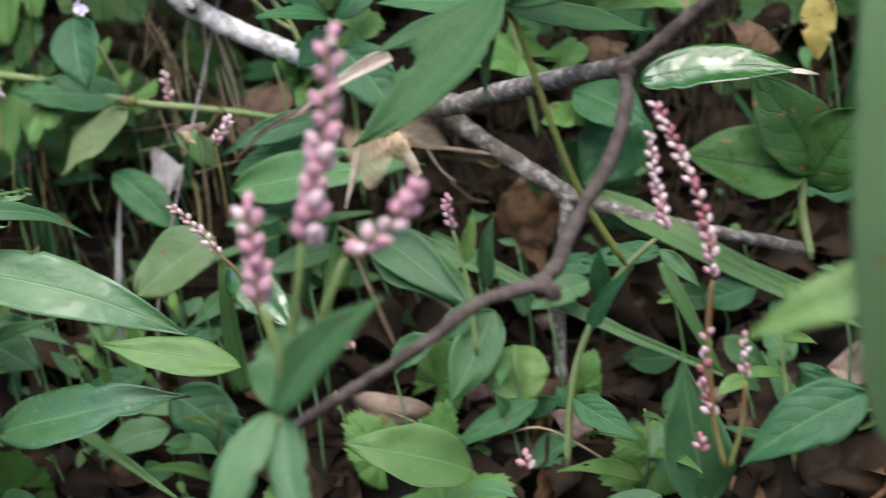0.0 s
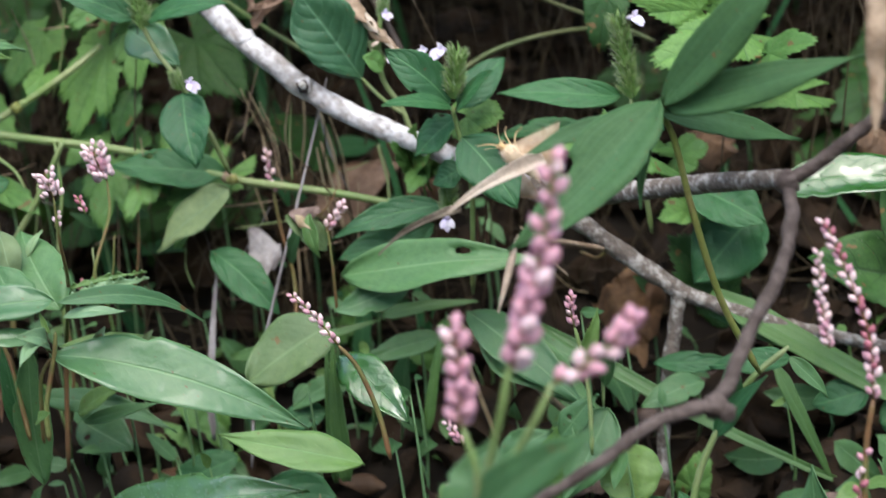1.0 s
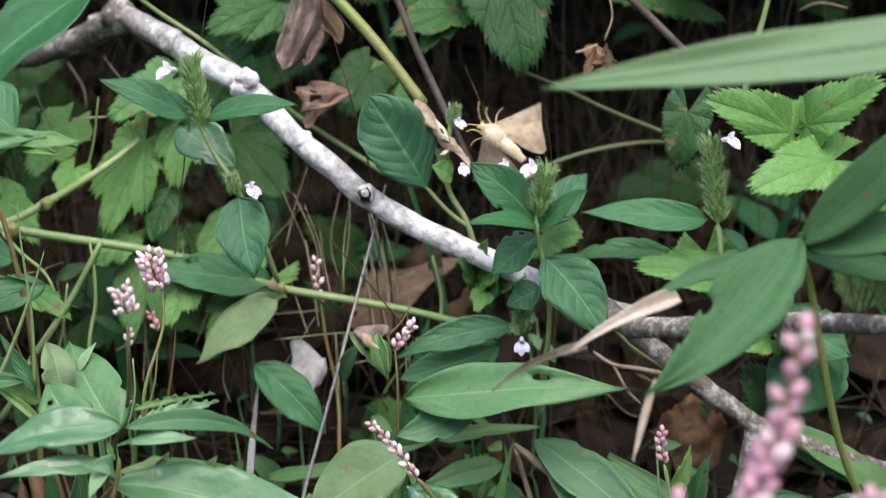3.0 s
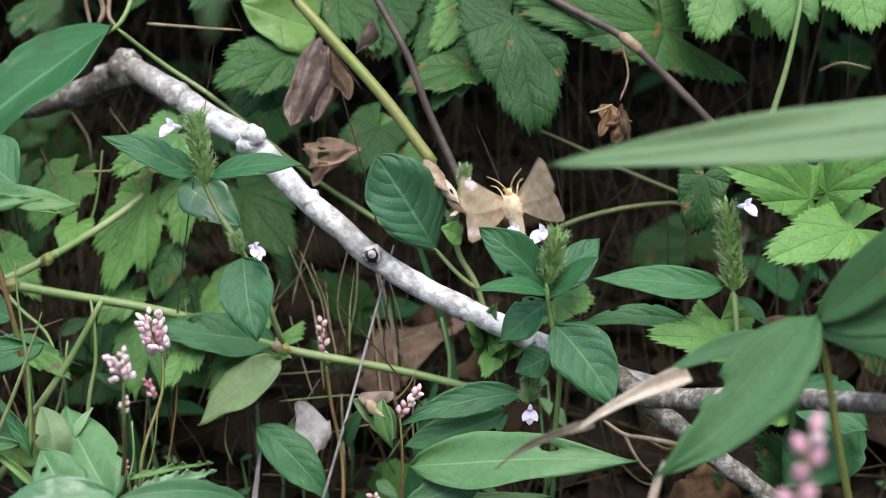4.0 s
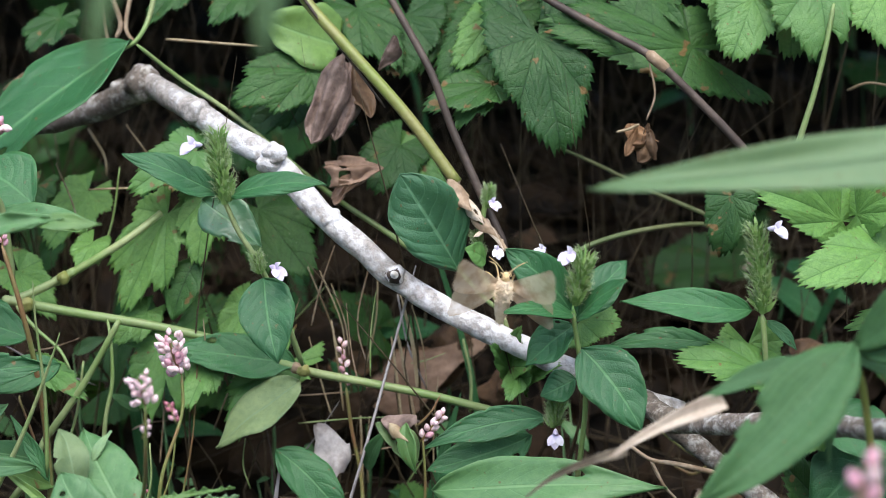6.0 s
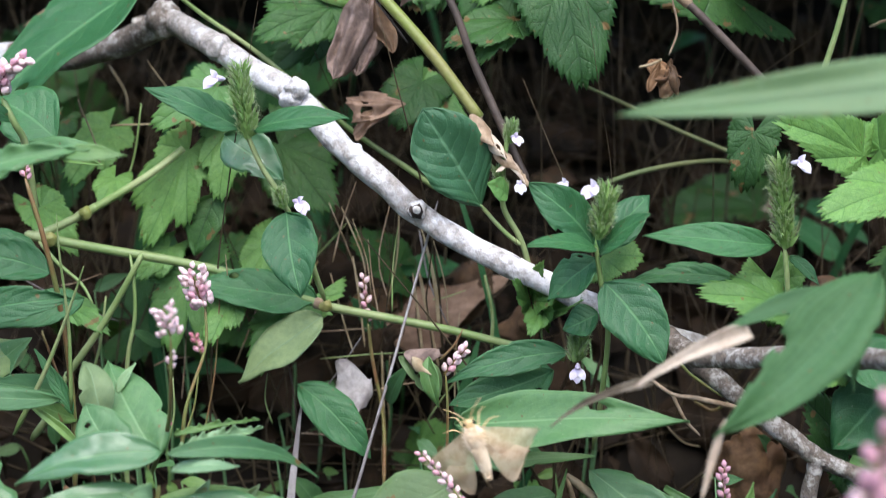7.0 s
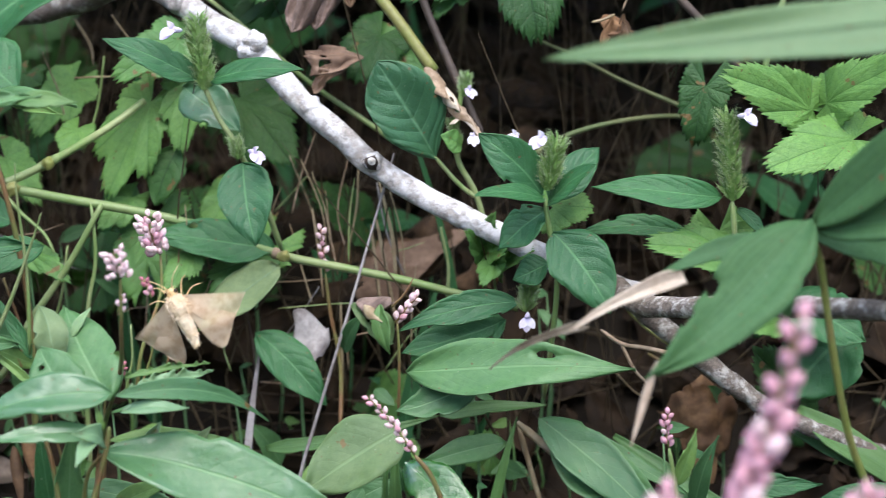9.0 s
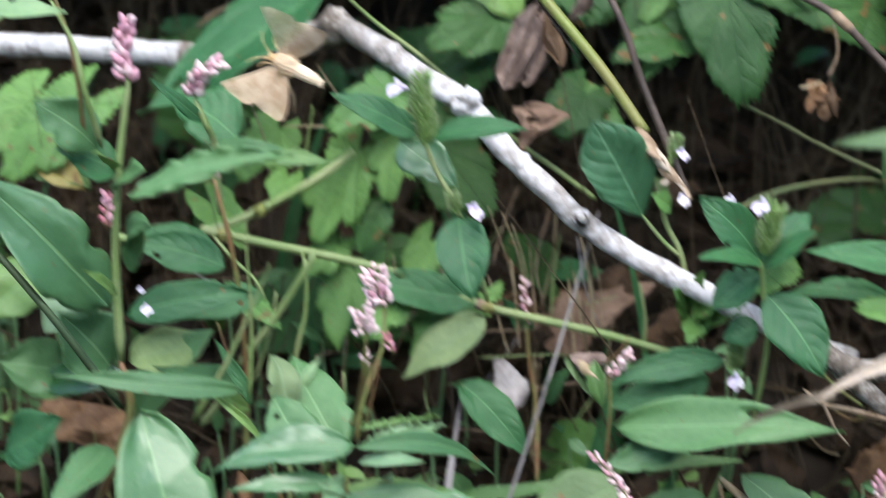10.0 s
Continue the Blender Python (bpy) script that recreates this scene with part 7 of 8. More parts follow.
p = thing('curled_leaf', (0.0095, -0.0400, 0.1075), 'half-withered curled leaf, brown above and green below', 'leaf')
crumpled(p, 'mauve', (0.0012, -0.0400, 0.1199), (0.0149, -0.0450, 0.1201), 0.0088, seed=75, curl=1.0)
crumpled(p, 'straw', (0.0038, -0.0430, 0.1196), (0.0110, -0.0500, 0.1156), 0.0049, seed=76, curl=1.2)
leaf(p, 'light', 'ovate', (0.0096, -0.0450, 0.1203), (0.0136, -0.0500, 0.1045), 0.0072, roll=40, bend=0.15)
tube(p, 'stalk', [(0.0134, -0.0450, 0.1194), (0.0180, -0.0460, 0.1246), (0.0211, -0.0460, 0.1305)], 0.00047, 0.00023, 'redstem')

p = thing('trailing_vine', (-0.0926, 0.0200, 0.2389), 'thin green runner passing behind the branch', 'vine')
tube(p, 'stem', [(-0.0926, 0.0200, 0.2389), (-0.0794, 0.0300, 0.2265), (-0.0585, 0.0350, 0.2114), (-0.0268, 0.0400, 0.1849), (-0.0067, 0.0400, 0.1716), (0.0071, 0.0400, 0.1624)], 0.00071, 0.00115, 'greenstem', steps=30)
leaf(p, 'persicaria', 'lance', (-0.1295, -0.0300, 0.1855), (-0.0943, -0.0400, 0.1840), 0.0083, wave=0.2)
leaf(p, 'light', 'lance', (-0.1198, -0.0300, 0.1828), (-0.0984, -0.0450, 0.1819), 0.0049, wave=0.2)
leaf(p, 'rubus', 'heart', (-0.1092, 0.0200, 0.1670), (-0.1131, 0.0100, 0.1582), 0.0142, teeth=8)
leaf(p, 'rubus', 'heart', (-0.1397, 0.0300, 0.1538), (-0.1224, 0.0200, 0.1371), 0.0185, teeth=8)
leaf(p, 'rubus', 'heart', (-0.1235, 0.0000, 0.1246), (-0.1066, -0.0100, 0.1171), 0.0118, teeth=8)
leaf(p, 'rubus', 'heart', (-0.042, 0.01, 0.123), (-0.057, 0.001, 0.104), 0.0235, teeth=9, bites=6, deep=0.18, roll=-12)
leaf(p, 'rubus', 'heart', (-0.064, 0.006, 0.128), (-0.07, -0.006, 0.113), 0.0190, teeth=8, bites=3, deep=0.18)
leaf(p, 'rubus', 'heart', (-0.09, 0.02, 0.142), (-0.1, 0.01, 0.131), 0.0150, teeth=8, deep=0.18)
leaf(p, 'rubus', 'heart', (-0.0548, 0.0300, 0.1433), (-0.0615, 0.0200, 0.1282), 0.0164, teeth=8)

p = thing('bramble', (0.0455, -0.0100, 0.1300), 'bramble seedling with a tuft of small toothed leaves', 'bramble')
leaf(p, 'rubus', 'heart', (0.0414, -0.0060, 0.1310), (0.0354, -0.0160, 0.1419), 0.0098, teeth=8)
leaf(p, 'rubus', 'heart', (0.0443, -0.0060, 0.1311), (0.0549, -0.0160, 0.1401), 0.0101, teeth=8)
leaf(p, 'rubus', 'heart', (0.0464, -0.0060, 0.1281), (0.0424, -0.0160, 0.1213), 0.0094, teeth=8)
leaf(p, 'rubus', 'heart', (0.0503, -0.0060, 0.1282), (0.0609, -0.0160, 0.1347), 0.0090, teeth=8)
leaf(p, 'rubus', 'heart', (0.0433, -0.0060, 0.1351), (0.0464, -0.0160, 0.1474), 0.0086, teeth=8)
tube(p, 'stem', [(0.0449, -0.0040, 0.1306), (0.0464, -0.0020, 0.1200), (0.0476, 0.0000, 0.1051)], 0.00039, 0.00059, 'greenstem')

p = thing('hanging_dry_blade', (0.2044, -0.2000, 0.2138), 'dry brown blade hanging close by', 'leaf')
crumpled(p, 'sheath', (0.2053, -0.2000, 0.2183), (0.2022, -0.2000, 0.1680), 0.0094, seed=77, curl=1.1)

p = thing('fallen_leaf', (0.1277, -0.0560, -0.0068), 'dry brown dead leaf lying on the soil', 'leaf', 'fallen dead leaves')
crumpled(p, 'deadleaf', (0.1277, -0.0560, -0.0068), (0.1147, -0.0600, -0.0029), 0.0078, seed=78, curl=0.7544522735966619)

p = thing('fallen_leaf', (0.1490, 0.0340, 0.0332), 'dry brown dead leaf lying on the soil', 'leaf', 'fallen dead leaves')
crumpled(p, 'mauve', (0.1490, 0.0340, 0.0332), (0.1694, 0.0300, 0.0351), 0.0087, seed=79, curl=0.5639280716427938)

p = thing('fallen_leaf', (0.0926, 0.0120, 0.0233), 'dry brown dead leaf lying on the soil', 'leaf', 'fallen dead leaves')
crumpled(p, 'rust', (0.0926, 0.0120, 0.0233), (0.0772, 0.0080, 0.0303), 0.0102, seed=80, curl=0.4680170617559677)

p = thing('fallen_leaf', (0.2094, -0.0040, 0.0152), 'dry brown dead leaf lying on the soil', 'leaf', 'fallen dead leaves')
crumpled(p, 'deadleaf', (0.2094, -0.0040, 0.0152), (0.1890, -0.0080, 0.0106), 0.0131, seed=81, curl=0.7483063744930505)

p = thing('fallen_leaf', (0.1855, -0.0520, -0.0053), 'dry brown dead leaf lying on the soil', 'leaf', 'fallen dead leaves')
crumpled(p, 'rust', (0.1855, -0.0520, -0.0053), (0.1683, -0.0560, -0.0084), 0.0098, seed=82, curl=0.5356977984588255)

p = thing('fallen_leaf', (0.2269, -0.0240, 0.0070), 'dry brown dead leaf lying on the soil', 'leaf', 'fallen dead leaves')
crumpled(p, 'deadleaf', (0.2269, -0.0240, 0.0070), (0.2084, -0.0280, 0.0147), 0.0127, seed=83, curl=0.6982839680797086)

p = thing('fallen_leaf', (0.1158, -0.0220, 0.0080), 'dry brown dead leaf lying on the soil', 'leaf', 'fallen dead leaves')
crumpled(p, 'mauve', (0.1158, -0.0220, 0.0080), (0.0967, -0.0260, 0.0071), 0.0099, seed=84, curl=0.5383537085067772)

p = thing('fallen_leaf', (0.1140, -0.0140, 0.0109), 'dry brown dead leaf lying on the soil', 'leaf', 'fallen dead leaves')
crumpled(p, 'deadleaf', (0.1140, -0.0140, 0.0109), (0.1312, -0.0180, 0.0174), 0.0093, seed=85, curl=1.0355329350258509)

p = thing('fallen_leaf', (0.1338, 0.0160, 0.0243), 'dry brown dead leaf lying on the soil', 'leaf', 'fallen dead leaves')
crumpled(p, 'mauve', (0.1338, 0.0160, 0.0243), (0.1208, 0.0120, 0.0234), 0.0061, seed=86, curl=0.6773847600920764)

p = thing('fallen_leaf', (0.1173, -0.0280, 0.0054), 'dry brown dead leaf lying on the soil', 'leaf', 'fallen dead leaves')
crumpled(p, 'deadleaf', (0.1173, -0.0280, 0.0054), (0.1414, -0.0320, 0.0114), 0.0107, seed=87, curl=0.9574925283715778)

p = thing('fallen_leaf', (0.1484, -0.0440, -0.0025), 'dry brown dead leaf lying on the soil', 'leaf', 'fallen dead leaves')
crumpled(p, 'mauve', (0.1484, -0.0440, -0.0025), (0.1324, -0.0480, 0.0048), 0.0095, seed=88, curl=0.45609765508738237)

p = thing('fallen_leaf', (0.1038, -0.0320, 0.0032), 'dry brown dead leaf lying on the soil', 'leaf', 'fallen dead leaves')
crumpled(p, 'deadleaf', (0.1038, -0.0320, 0.0032), (0.1173, -0.0360, 0.0026), 0.0057, seed=89, curl=1.0555233609188073)

p = thing('fallen_leaf', (0.1623, 0.0220, 0.0270), 'dry brown dead leaf lying on the soil', 'leaf', 'fallen dead leaves')
crumpled(p, 'deadleaf', (0.1623, 0.0220, 0.0270), (0.1823, 0.0180, 0.0321), 0.0105, seed=90, curl=0.8015697463193852)

p = thing('fallen_leaf', (0.1995, 0.0000, 0.0169), 'dry brown dead leaf lying on the soil', 'leaf', 'fallen dead leaves')
crumpled(p, 'deadleaf', (0.1995, 0.0000, 0.0169), (0.2192, -0.0040, 0.0260), 0.0108, seed=91, curl=0.8320821734010058)

p = thing('fallen_leaf', (0.2170, -0.0500, -0.0045), 'dry brown dead leaf lying on the soil', 'leaf', 'fallen dead leaves')
crumpled(p, 'deadleaf', (0.2170, -0.0500, -0.0045), (0.1973, -0.0540, 0.0024), 0.0134, seed=92, curl=0.7090667112519285)

p = thing('fallen_leaf', (0.1049, -0.0220, 0.0080), 'dry brown dead leaf lying on the soil', 'leaf', 'fallen dead leaves')
crumpled(p, 'rust', (0.1049, -0.0220, 0.0080), (0.0857, -0.0260, 0.0095), 0.0082, seed=93, curl=0.9046729245549622)

p = thing('fallen_leaf', (0.1854, -0.0340, 0.0014), 'dry brown dead leaf lying on the soil', 'leaf', 'fallen dead leaves')
crumpled(p, 'mauve', (0.1854, -0.0340, 0.0014), (0.2016, -0.0380, 0.0077), 0.0109, seed=94, curl=0.7187353816469293)

p = thing('fallen_leaf', (0.0951, 0.0360, 0.0333), 'dry brown dead leaf lying on the soil', 'leaf', 'fallen dead leaves')
crumpled(p, 'rust', (0.0951, 0.0360, 0.0333), (0.0811, 0.0320, 0.0317), 0.0082, seed=95, curl=0.9804854646525836)

p = thing('fallen_leaf', (-0.0362, -0.0580, -0.0086), 'dry brown dead leaf lying on the soil', 'leaf', 'fallen dead leaves')
crumpled(p, 'deadleaf', (-0.0362, -0.0580, -0.0086), (-0.0119, -0.0620, -0.0094), 0.0108, seed=96, curl=0.6268762161435082)

p = thing('fallen_leaf', (-0.0595, -0.0340, 0.0027), 'dry brown dead leaf lying on the soil', 'leaf', 'fallen dead leaves')
crumpled(p, 'rust', (-0.0595, -0.0340, 0.0027), (-0.0743, -0.0380, 0.0020), 0.0084, seed=97, curl=1.0493059935786473)

p = thing('fallen_leaf', (0.0091, -0.0200, 0.0087), 'dry brown dead leaf lying on the soil', 'leaf', 'fallen dead leaves')
crumpled(p, 'deadleaf', (0.0091, -0.0200, 0.0087), (0.0278, -0.0240, 0.0088), 0.0094, seed=98, curl=0.91853539344175)

p = thing('fallen_leaf', (-0.0713, -0.0200, 0.0076), 'dry brown dead leaf lying on the soil', 'leaf', 'fallen dead leaves')
crumpled(p, 'rust', (-0.0713, -0.0200, 0.0076), (-0.0443, -0.0240, 0.0107), 0.0104, seed=99, curl=0.6589805570618616)

p = thing('fallen_leaf', (0.0124, -0.0520, -0.0065), 'dry brown dead leaf lying on the soil', 'leaf', 'fallen dead leaves')
crumpled(p, 'deadleaf', (0.0124, -0.0520, -0.0065), (0.0303, -0.0560, -0.0029), 0.0092, seed=100, curl=0.8234559827267596)

p = thing('fallen_leaf', (-0.0639, -0.0280, 0.0047), 'dry brown dead leaf lying on the soil', 'leaf', 'fallen dead leaves')
crumpled(p, 'deadleaf', (-0.0639, -0.0280, 0.0047), (-0.0418, -0.0320, 0.0050), 0.0083, seed=101, curl=0.7487692878633012)

p = thing('fallen_leaf', (0.0035, -0.0600, -0.0092), 'dry brown dead leaf lying on the soil', 'leaf', 'fallen dead leaves')
crumpled(p, 'deadleaf', (0.0035, -0.0600, -0.0092), (0.0274, -0.0640, -0.0103), 0.0099, seed=102, curl=0.9777244393003403)

p = thing('fallen_leaf', (-0.0667, -0.0580, -0.0086), 'dry brown dead leaf lying on the soil', 'leaf', 'fallen dead leaves')
crumpled(p, 'deadleaf', (-0.0667, -0.0580, -0.0086), (-0.0865, -0.0620, -0.0107), 0.0112, seed=103, curl=0.9231705786329106)

p = thing('fallen_leaf', (-0.0097, 0.1800, 0.1055), 'dry brown dead leaf lying on the soil', 'leaf', 'fallen dead leaves')
crumpled(p, 'rust', (-0.0097, 0.1800, 0.1055), (-0.0310, 0.1760, 0.1112), 0.0134, seed=104, curl=0.6715583790760987)

p = thing('fallen_leaf', (0.0309, 0.1840, 0.1073), 'dry brown dead leaf lying on the soil', 'leaf', 'fallen dead leaves')
crumpled(p, 'deadleaf', (0.0309, 0.1840, 0.1073), (0.0562, 0.1800, 0.1004), 0.0121, seed=105, curl=0.5338703019881808)

p = thing('fallen_leaf', (-0.0129, 0.2280, 0.1302), 'dry brown dead leaf lying on the soil', 'leaf', 'fallen dead leaves')
crumpled(p, 'rust', (-0.0129, 0.2280, 0.1302), (-0.0351, 0.2240, 0.1330), 0.0098, seed=106, curl=0.6502994895391709)

p = thing('fallen_leaf', (0.0625, 0.2320, 0.1329), 'dry brown dead leaf lying on the soil', 'leaf', 'fallen dead leaves')
crumpled(p, 'deadleaf', (0.0625, 0.2320, 0.1329), (0.0373, 0.2280, 0.1394), 0.0151, seed=107, curl=0.6563747971986228)

p = thing('fallen_leaf', (0.0485, 0.1820, 0.1066), 'dry brown dead leaf lying on the soil', 'leaf', 'fallen dead leaves')
crumpled(p, 'deadleaf', (0.0485, 0.1820, 0.1066), (0.0229, 0.1780, 0.1086), 0.0142, seed=108, curl=1.0770485261734863)

p = thing('fallen_leaf', (-0.0276, 0.1740, 0.1022), 'dry brown dead leaf lying on the soil', 'leaf', 'fallen dead leaves')
crumpled(p, 'deadleaf', (-0.0276, 0.1740, 0.1022), (-0.0558, 0.1700, 0.1045), 0.0129, seed=109, curl=0.6725046523223291)

p = thing('dead_stalks', (-0.1079, 0.0100, 0.0973), 'pale dry stalks and threads among the weeds', 'grass')
tube(p, 'straw', [(-0.1459, 0.0268, 0.1273), (-0.1295, 0.0268, 0.1190), (-0.1103, 0.0268, 0.1123)], 0.00035, 0.00019, 'silver')
tube(p, 'straw', [(-0.0386, 0.0297, 0.1281), (-0.0388, 0.0297, 0.1359), (-0.0353, 0.0297, 0.1464)], 0.00035, 0.00019, 'straw')
tube(p, 'straw', [(-0.0776, 0.0108, 0.1269), (-0.0670, 0.0108, 0.1248), (-0.0597, 0.0108, 0.1245)], 0.00034, 0.00018, 'straw')
tube(p, 'straw', [(-0.0888, 0.0266, 0.1227), (-0.0817, 0.0266, 0.1277), (-0.0758, 0.0266, 0.1310)], 0.00035, 0.00019, 'greenstem')
tube(p, 'straw', [(-0.0143, 0.0132, 0.0924), (-0.0024, 0.0132, 0.0953), (0.0107, 0.0132, 0.0977)], 0.00034, 0.00018, 'sheath')
tube(p, 'straw', [(-0.0390, 0.0153, 0.0837), (-0.0286, 0.0153, 0.0967), (-0.0187, 0.0153, 0.1122)], 0.00034, 0.00018, 'silver')
tube(p, 'straw', [(-0.0068, 0.0048, 0.1240), (-0.0067, 0.0048, 0.1401), (-0.0050, 0.0048, 0.1550)], 0.00034, 0.00018, 'greenstem')
tube(p, 'straw', [(-0.0103, 0.0394, 0.0743), (-0.0111, 0.0394, 0.0861), (-0.0102, 0.0394, 0.1003)], 0.00036, 0.00019, 'straw')
tube(p, 'straw', [(-0.0421, 0.0249, 0.0721), (-0.0277, 0.0249, 0.0720), (-0.0162, 0.0249, 0.0747)], 0.00035, 0.00018, 'sheath')
tube(p, 'straw', [(-0.0689, 0.0384, 0.0934), (-0.0619, 0.0384, 0.1121), (-0.0550, 0.0384, 0.1322)], 0.00036, 0.00019, 'sheath')
tube(p, 'straw', [(-0.0651, 0.0023, 0.1267), (-0.0654, 0.0023, 0.1349), (-0.0661, 0.0023, 0.1438)], 0.00034, 0.00018, 'straw')
tube(p, 'straw', [(0.0049, 0.0277, 0.0781), (0.0140, 0.0277, 0.0917), (0.0251, 0.0277, 0.1034)], 0.00035, 0.00019, 'greenstem')
tube(p, 'straw', [(-0.0480, 0.0392, 0.1137), (-0.0437, 0.0392, 0.1212), (-0.0429, 0.0392, 0.1296)], 0.00036, 0.00019, 'silver')
tube(p, 'straw', [(-0.0493, 0.0123, 0.1296), (-0.0484, 0.0123, 0.1374), (-0.0453, 0.0123, 0.1475)], 0.00034, 0.00018, 'sheath')
tube(p, 'straw', [(-0.0982, 0.0307, 0.0947), (-0.0924, 0.0307, 0.0975), (-0.0847, 0.0307, 0.0985)], 0.00035, 0.00019, 'sheath')
tube(p, 'straw', [(-0.0115, 0.0120, 0.1176), (-0.0145, 0.0120, 0.1326), (-0.0163, 0.0120, 0.1488)], 0.00034, 0.00018, 'sheath')
tube(p, 'straw', [(-0.0862, 0.0226, 0.0845), (-0.0846, 0.0226, 0.1038), (-0.0841, 0.0226, 0.1224)], 0.00035, 0.00018, 'sheath')
tube(p, 'straw', [(-0.1329, 0.0136, 0.1277), (-0.1238, 0.0136, 0.1291), (-0.1132, 0.0136, 0.1330)], 0.00034, 0.00018, 'sheath')
tube(p, 'straw', [(-0.0519, 0.0270, 0.1099), (-0.0326, 0.0270, 0.1108), (-0.0160, 0.0270, 0.1126)], 0.00035, 0.00019, 'sheath')
tube(p, 'straw', [(-0.0306, 0.0260, 0.1371), (-0.0270, 0.0260, 0.1525), (-0.0221, 0.0260, 0.1672)], 0.00035, 0.00019, 'sheath')
tube(p, 'straw', [(-0.0335, 0.0120, 0.1040), (-0.0138, 0.0120, 0.1064), (0.0046, 0.0120, 0.1077)], 0.00034, 0.00018, 'greenstem')
tube(p, 'straw', [(0.0152, 0.0214, 0.0865), (0.0151, 0.0214, 0.1026), (0.0164, 0.0214, 0.1205)], 0.00035, 0.00018, 'straw')
tube(p, 'straw', [(0.0052, 0.0401, 0.1209), (0.0108, 0.0401, 0.1222), (0.0180, 0.0401, 0.1251)], 0.00036, 0.00019, 'greenstem')
tube(p, 'straw', [(-0.0408, 0.0497, 0.1330), (-0.0328, 0.0497, 0.1419), (-0.0276, 0.0497, 0.1480)], 0.00036, 0.00019, 'greenstem')
tube(p, 'straw', [(-0.0495, 0.0029, 0.0819), (-0.0521, 0.0029, 0.0904), (-0.0513, 0.0029, 0.1004)], 0.00034, 0.00018, 'greenstem')
tube(p, 'straw', [(-0.0733, 0.0278, 0.1092), (-0.0676, 0.0278, 0.1215), (-0.0615, 0.0278, 0.1315)], 0.00035, 0.00019, 'straw')

p = thing('dead_stalks', (-0.0870, 0.0600, 0.2300), 'dry pale stalks leaning behind the branch', 'grass')
tube(p, 'straw', [(-0.0850, 0.0350, 0.2400), (-0.0690, 0.0350, 0.2390), (-0.0500, 0.0350, 0.2380)], 0.00060, 0.00042, 'straw')
tube(p, 'straw', [(-0.1130, 0.0300, 0.1850), (-0.0940, 0.0300, 0.1860), (-0.0740, 0.0300, 0.1860)], 0.00040, 0.00028, 'straw')
tube(p, 'straw', [(-0.1110, 0.0600, 0.2550), (-0.1070, 0.0600, 0.2440), (-0.1090, 0.0600, 0.2380)], 0.00110, 0.00077, 'sheath')
tube(p, 'straw', [(-0.1030, 0.0600, 0.2550), (-0.1050, 0.0600, 0.2420), (-0.1010, 0.0600, 0.2360)], 0.00090, 0.00063, 'sheath')
tube(p, 'straw', [(-0.1160, 0.0650, 0.2540), (-0.1140, 0.0650, 0.2410), (-0.1120, 0.0650, 0.2330)], 0.00080, 0.00056, 'sheath')
tube(p, 'straw', [(-0.0830, 0.0400, 0.1510), (-0.0800, 0.0400, 0.1440), (-0.0770, 0.0400, 0.1410)], 0.00050, 0.00035, 'straw')
tube(p, 'straw', [(0.0360, 0.0600, 0.2570), (0.0390, 0.0600, 0.2470), (0.0410, 0.0600, 0.2410)], 0.00060, 0.00042, 'straw')
tube(p, 'straw', [(-0.0280, 0.0300, 0.1570), (-0.0200, 0.0300, 0.1380), (-0.0180, 0.0300, 0.1210)], 0.00030, 0.00021, 'straw')
tube(p, 'straw', [(-0.0100, 0.0300, 0.1590), (-0.0140, 0.0300, 0.1380), (-0.0100, 0.0300, 0.1210)], 0.00030, 0.00021, 'sheath')
tube(p, 'straw', [(0.0030, 0.0200, 0.1490), (0.0070, 0.0200, 0.1320), (0.0090, 0.0200, 0.1140)], 0.00060, 0.00042, 'straw')
tube(p, 'straw', [(0.0010, 0.0250, 0.1500), (0.0050, 0.0250, 0.1310), (0.0120, 0.0250, 0.1150)], 0.00040, 0.00028, 'silver')
tube(p, 'straw', [(-0.1550, 0.0700, 0.2170), (-0.1420, 0.0700, 0.2260), (-0.1260, 0.0700, 0.2280)], 0.00060, 0.00042, 'straw')
tube(p, 'straw', [(0.1640, 0.0600, 0.2240), (0.1720, 0.0600, 0.2270), (0.1830, 0.0600, 0.2250)], 0.00060, 0.00042, 'straw')
tube(p, 'straw', [(-0.0850, 0.0600, 0.2020), (-0.0810, 0.0600, 0.1950), (-0.0790, 0.0600, 0.1890)], 0.00050, 0.00035, 'straw')
tube(p, 'straw', [(-0.1200, 0.0600, 0.2040), (-0.1140, 0.0600, 0.1940), (-0.1130, 0.0600, 0.1860)], 0.00060, 0.00042, 'straw')

p = thing('thin_dark_stem', (-0.0190, 0.0140, 0.2420), 'thin black dead stem beside the yellow-green cane', 'stem')
tube(p, 'stem', [(-0.0360, 0.0120, 0.2620), (-0.0240, 0.0120, 0.2460), (-0.0130, 0.0120, 0.2320), (-0.0030, 0.0120, 0.2190)], 0.00060, 0.00040, 'darkstem')

p = thing('dead_twig', (0.0907, -0.0200, 0.1045), 'short bent dry twig lying below the branch', 'twig')
tube(p, 'shoot', [(0.0846, -0.0200, 0.1082), (0.0917, -0.0220, 0.1040), (0.1007, -0.0220, 0.1026), (0.1159, -0.0200, 0.0990)], 0.00060, 0.00100, 'sheath', lumps=0.2)
tube(p, 'shoot', [(0.0917, -0.0220, 0.1040), (0.0968, -0.0220, 0.0947), (0.1020, -0.0200, 0.0890)], 0.00070, 0.00040, 'sheath')

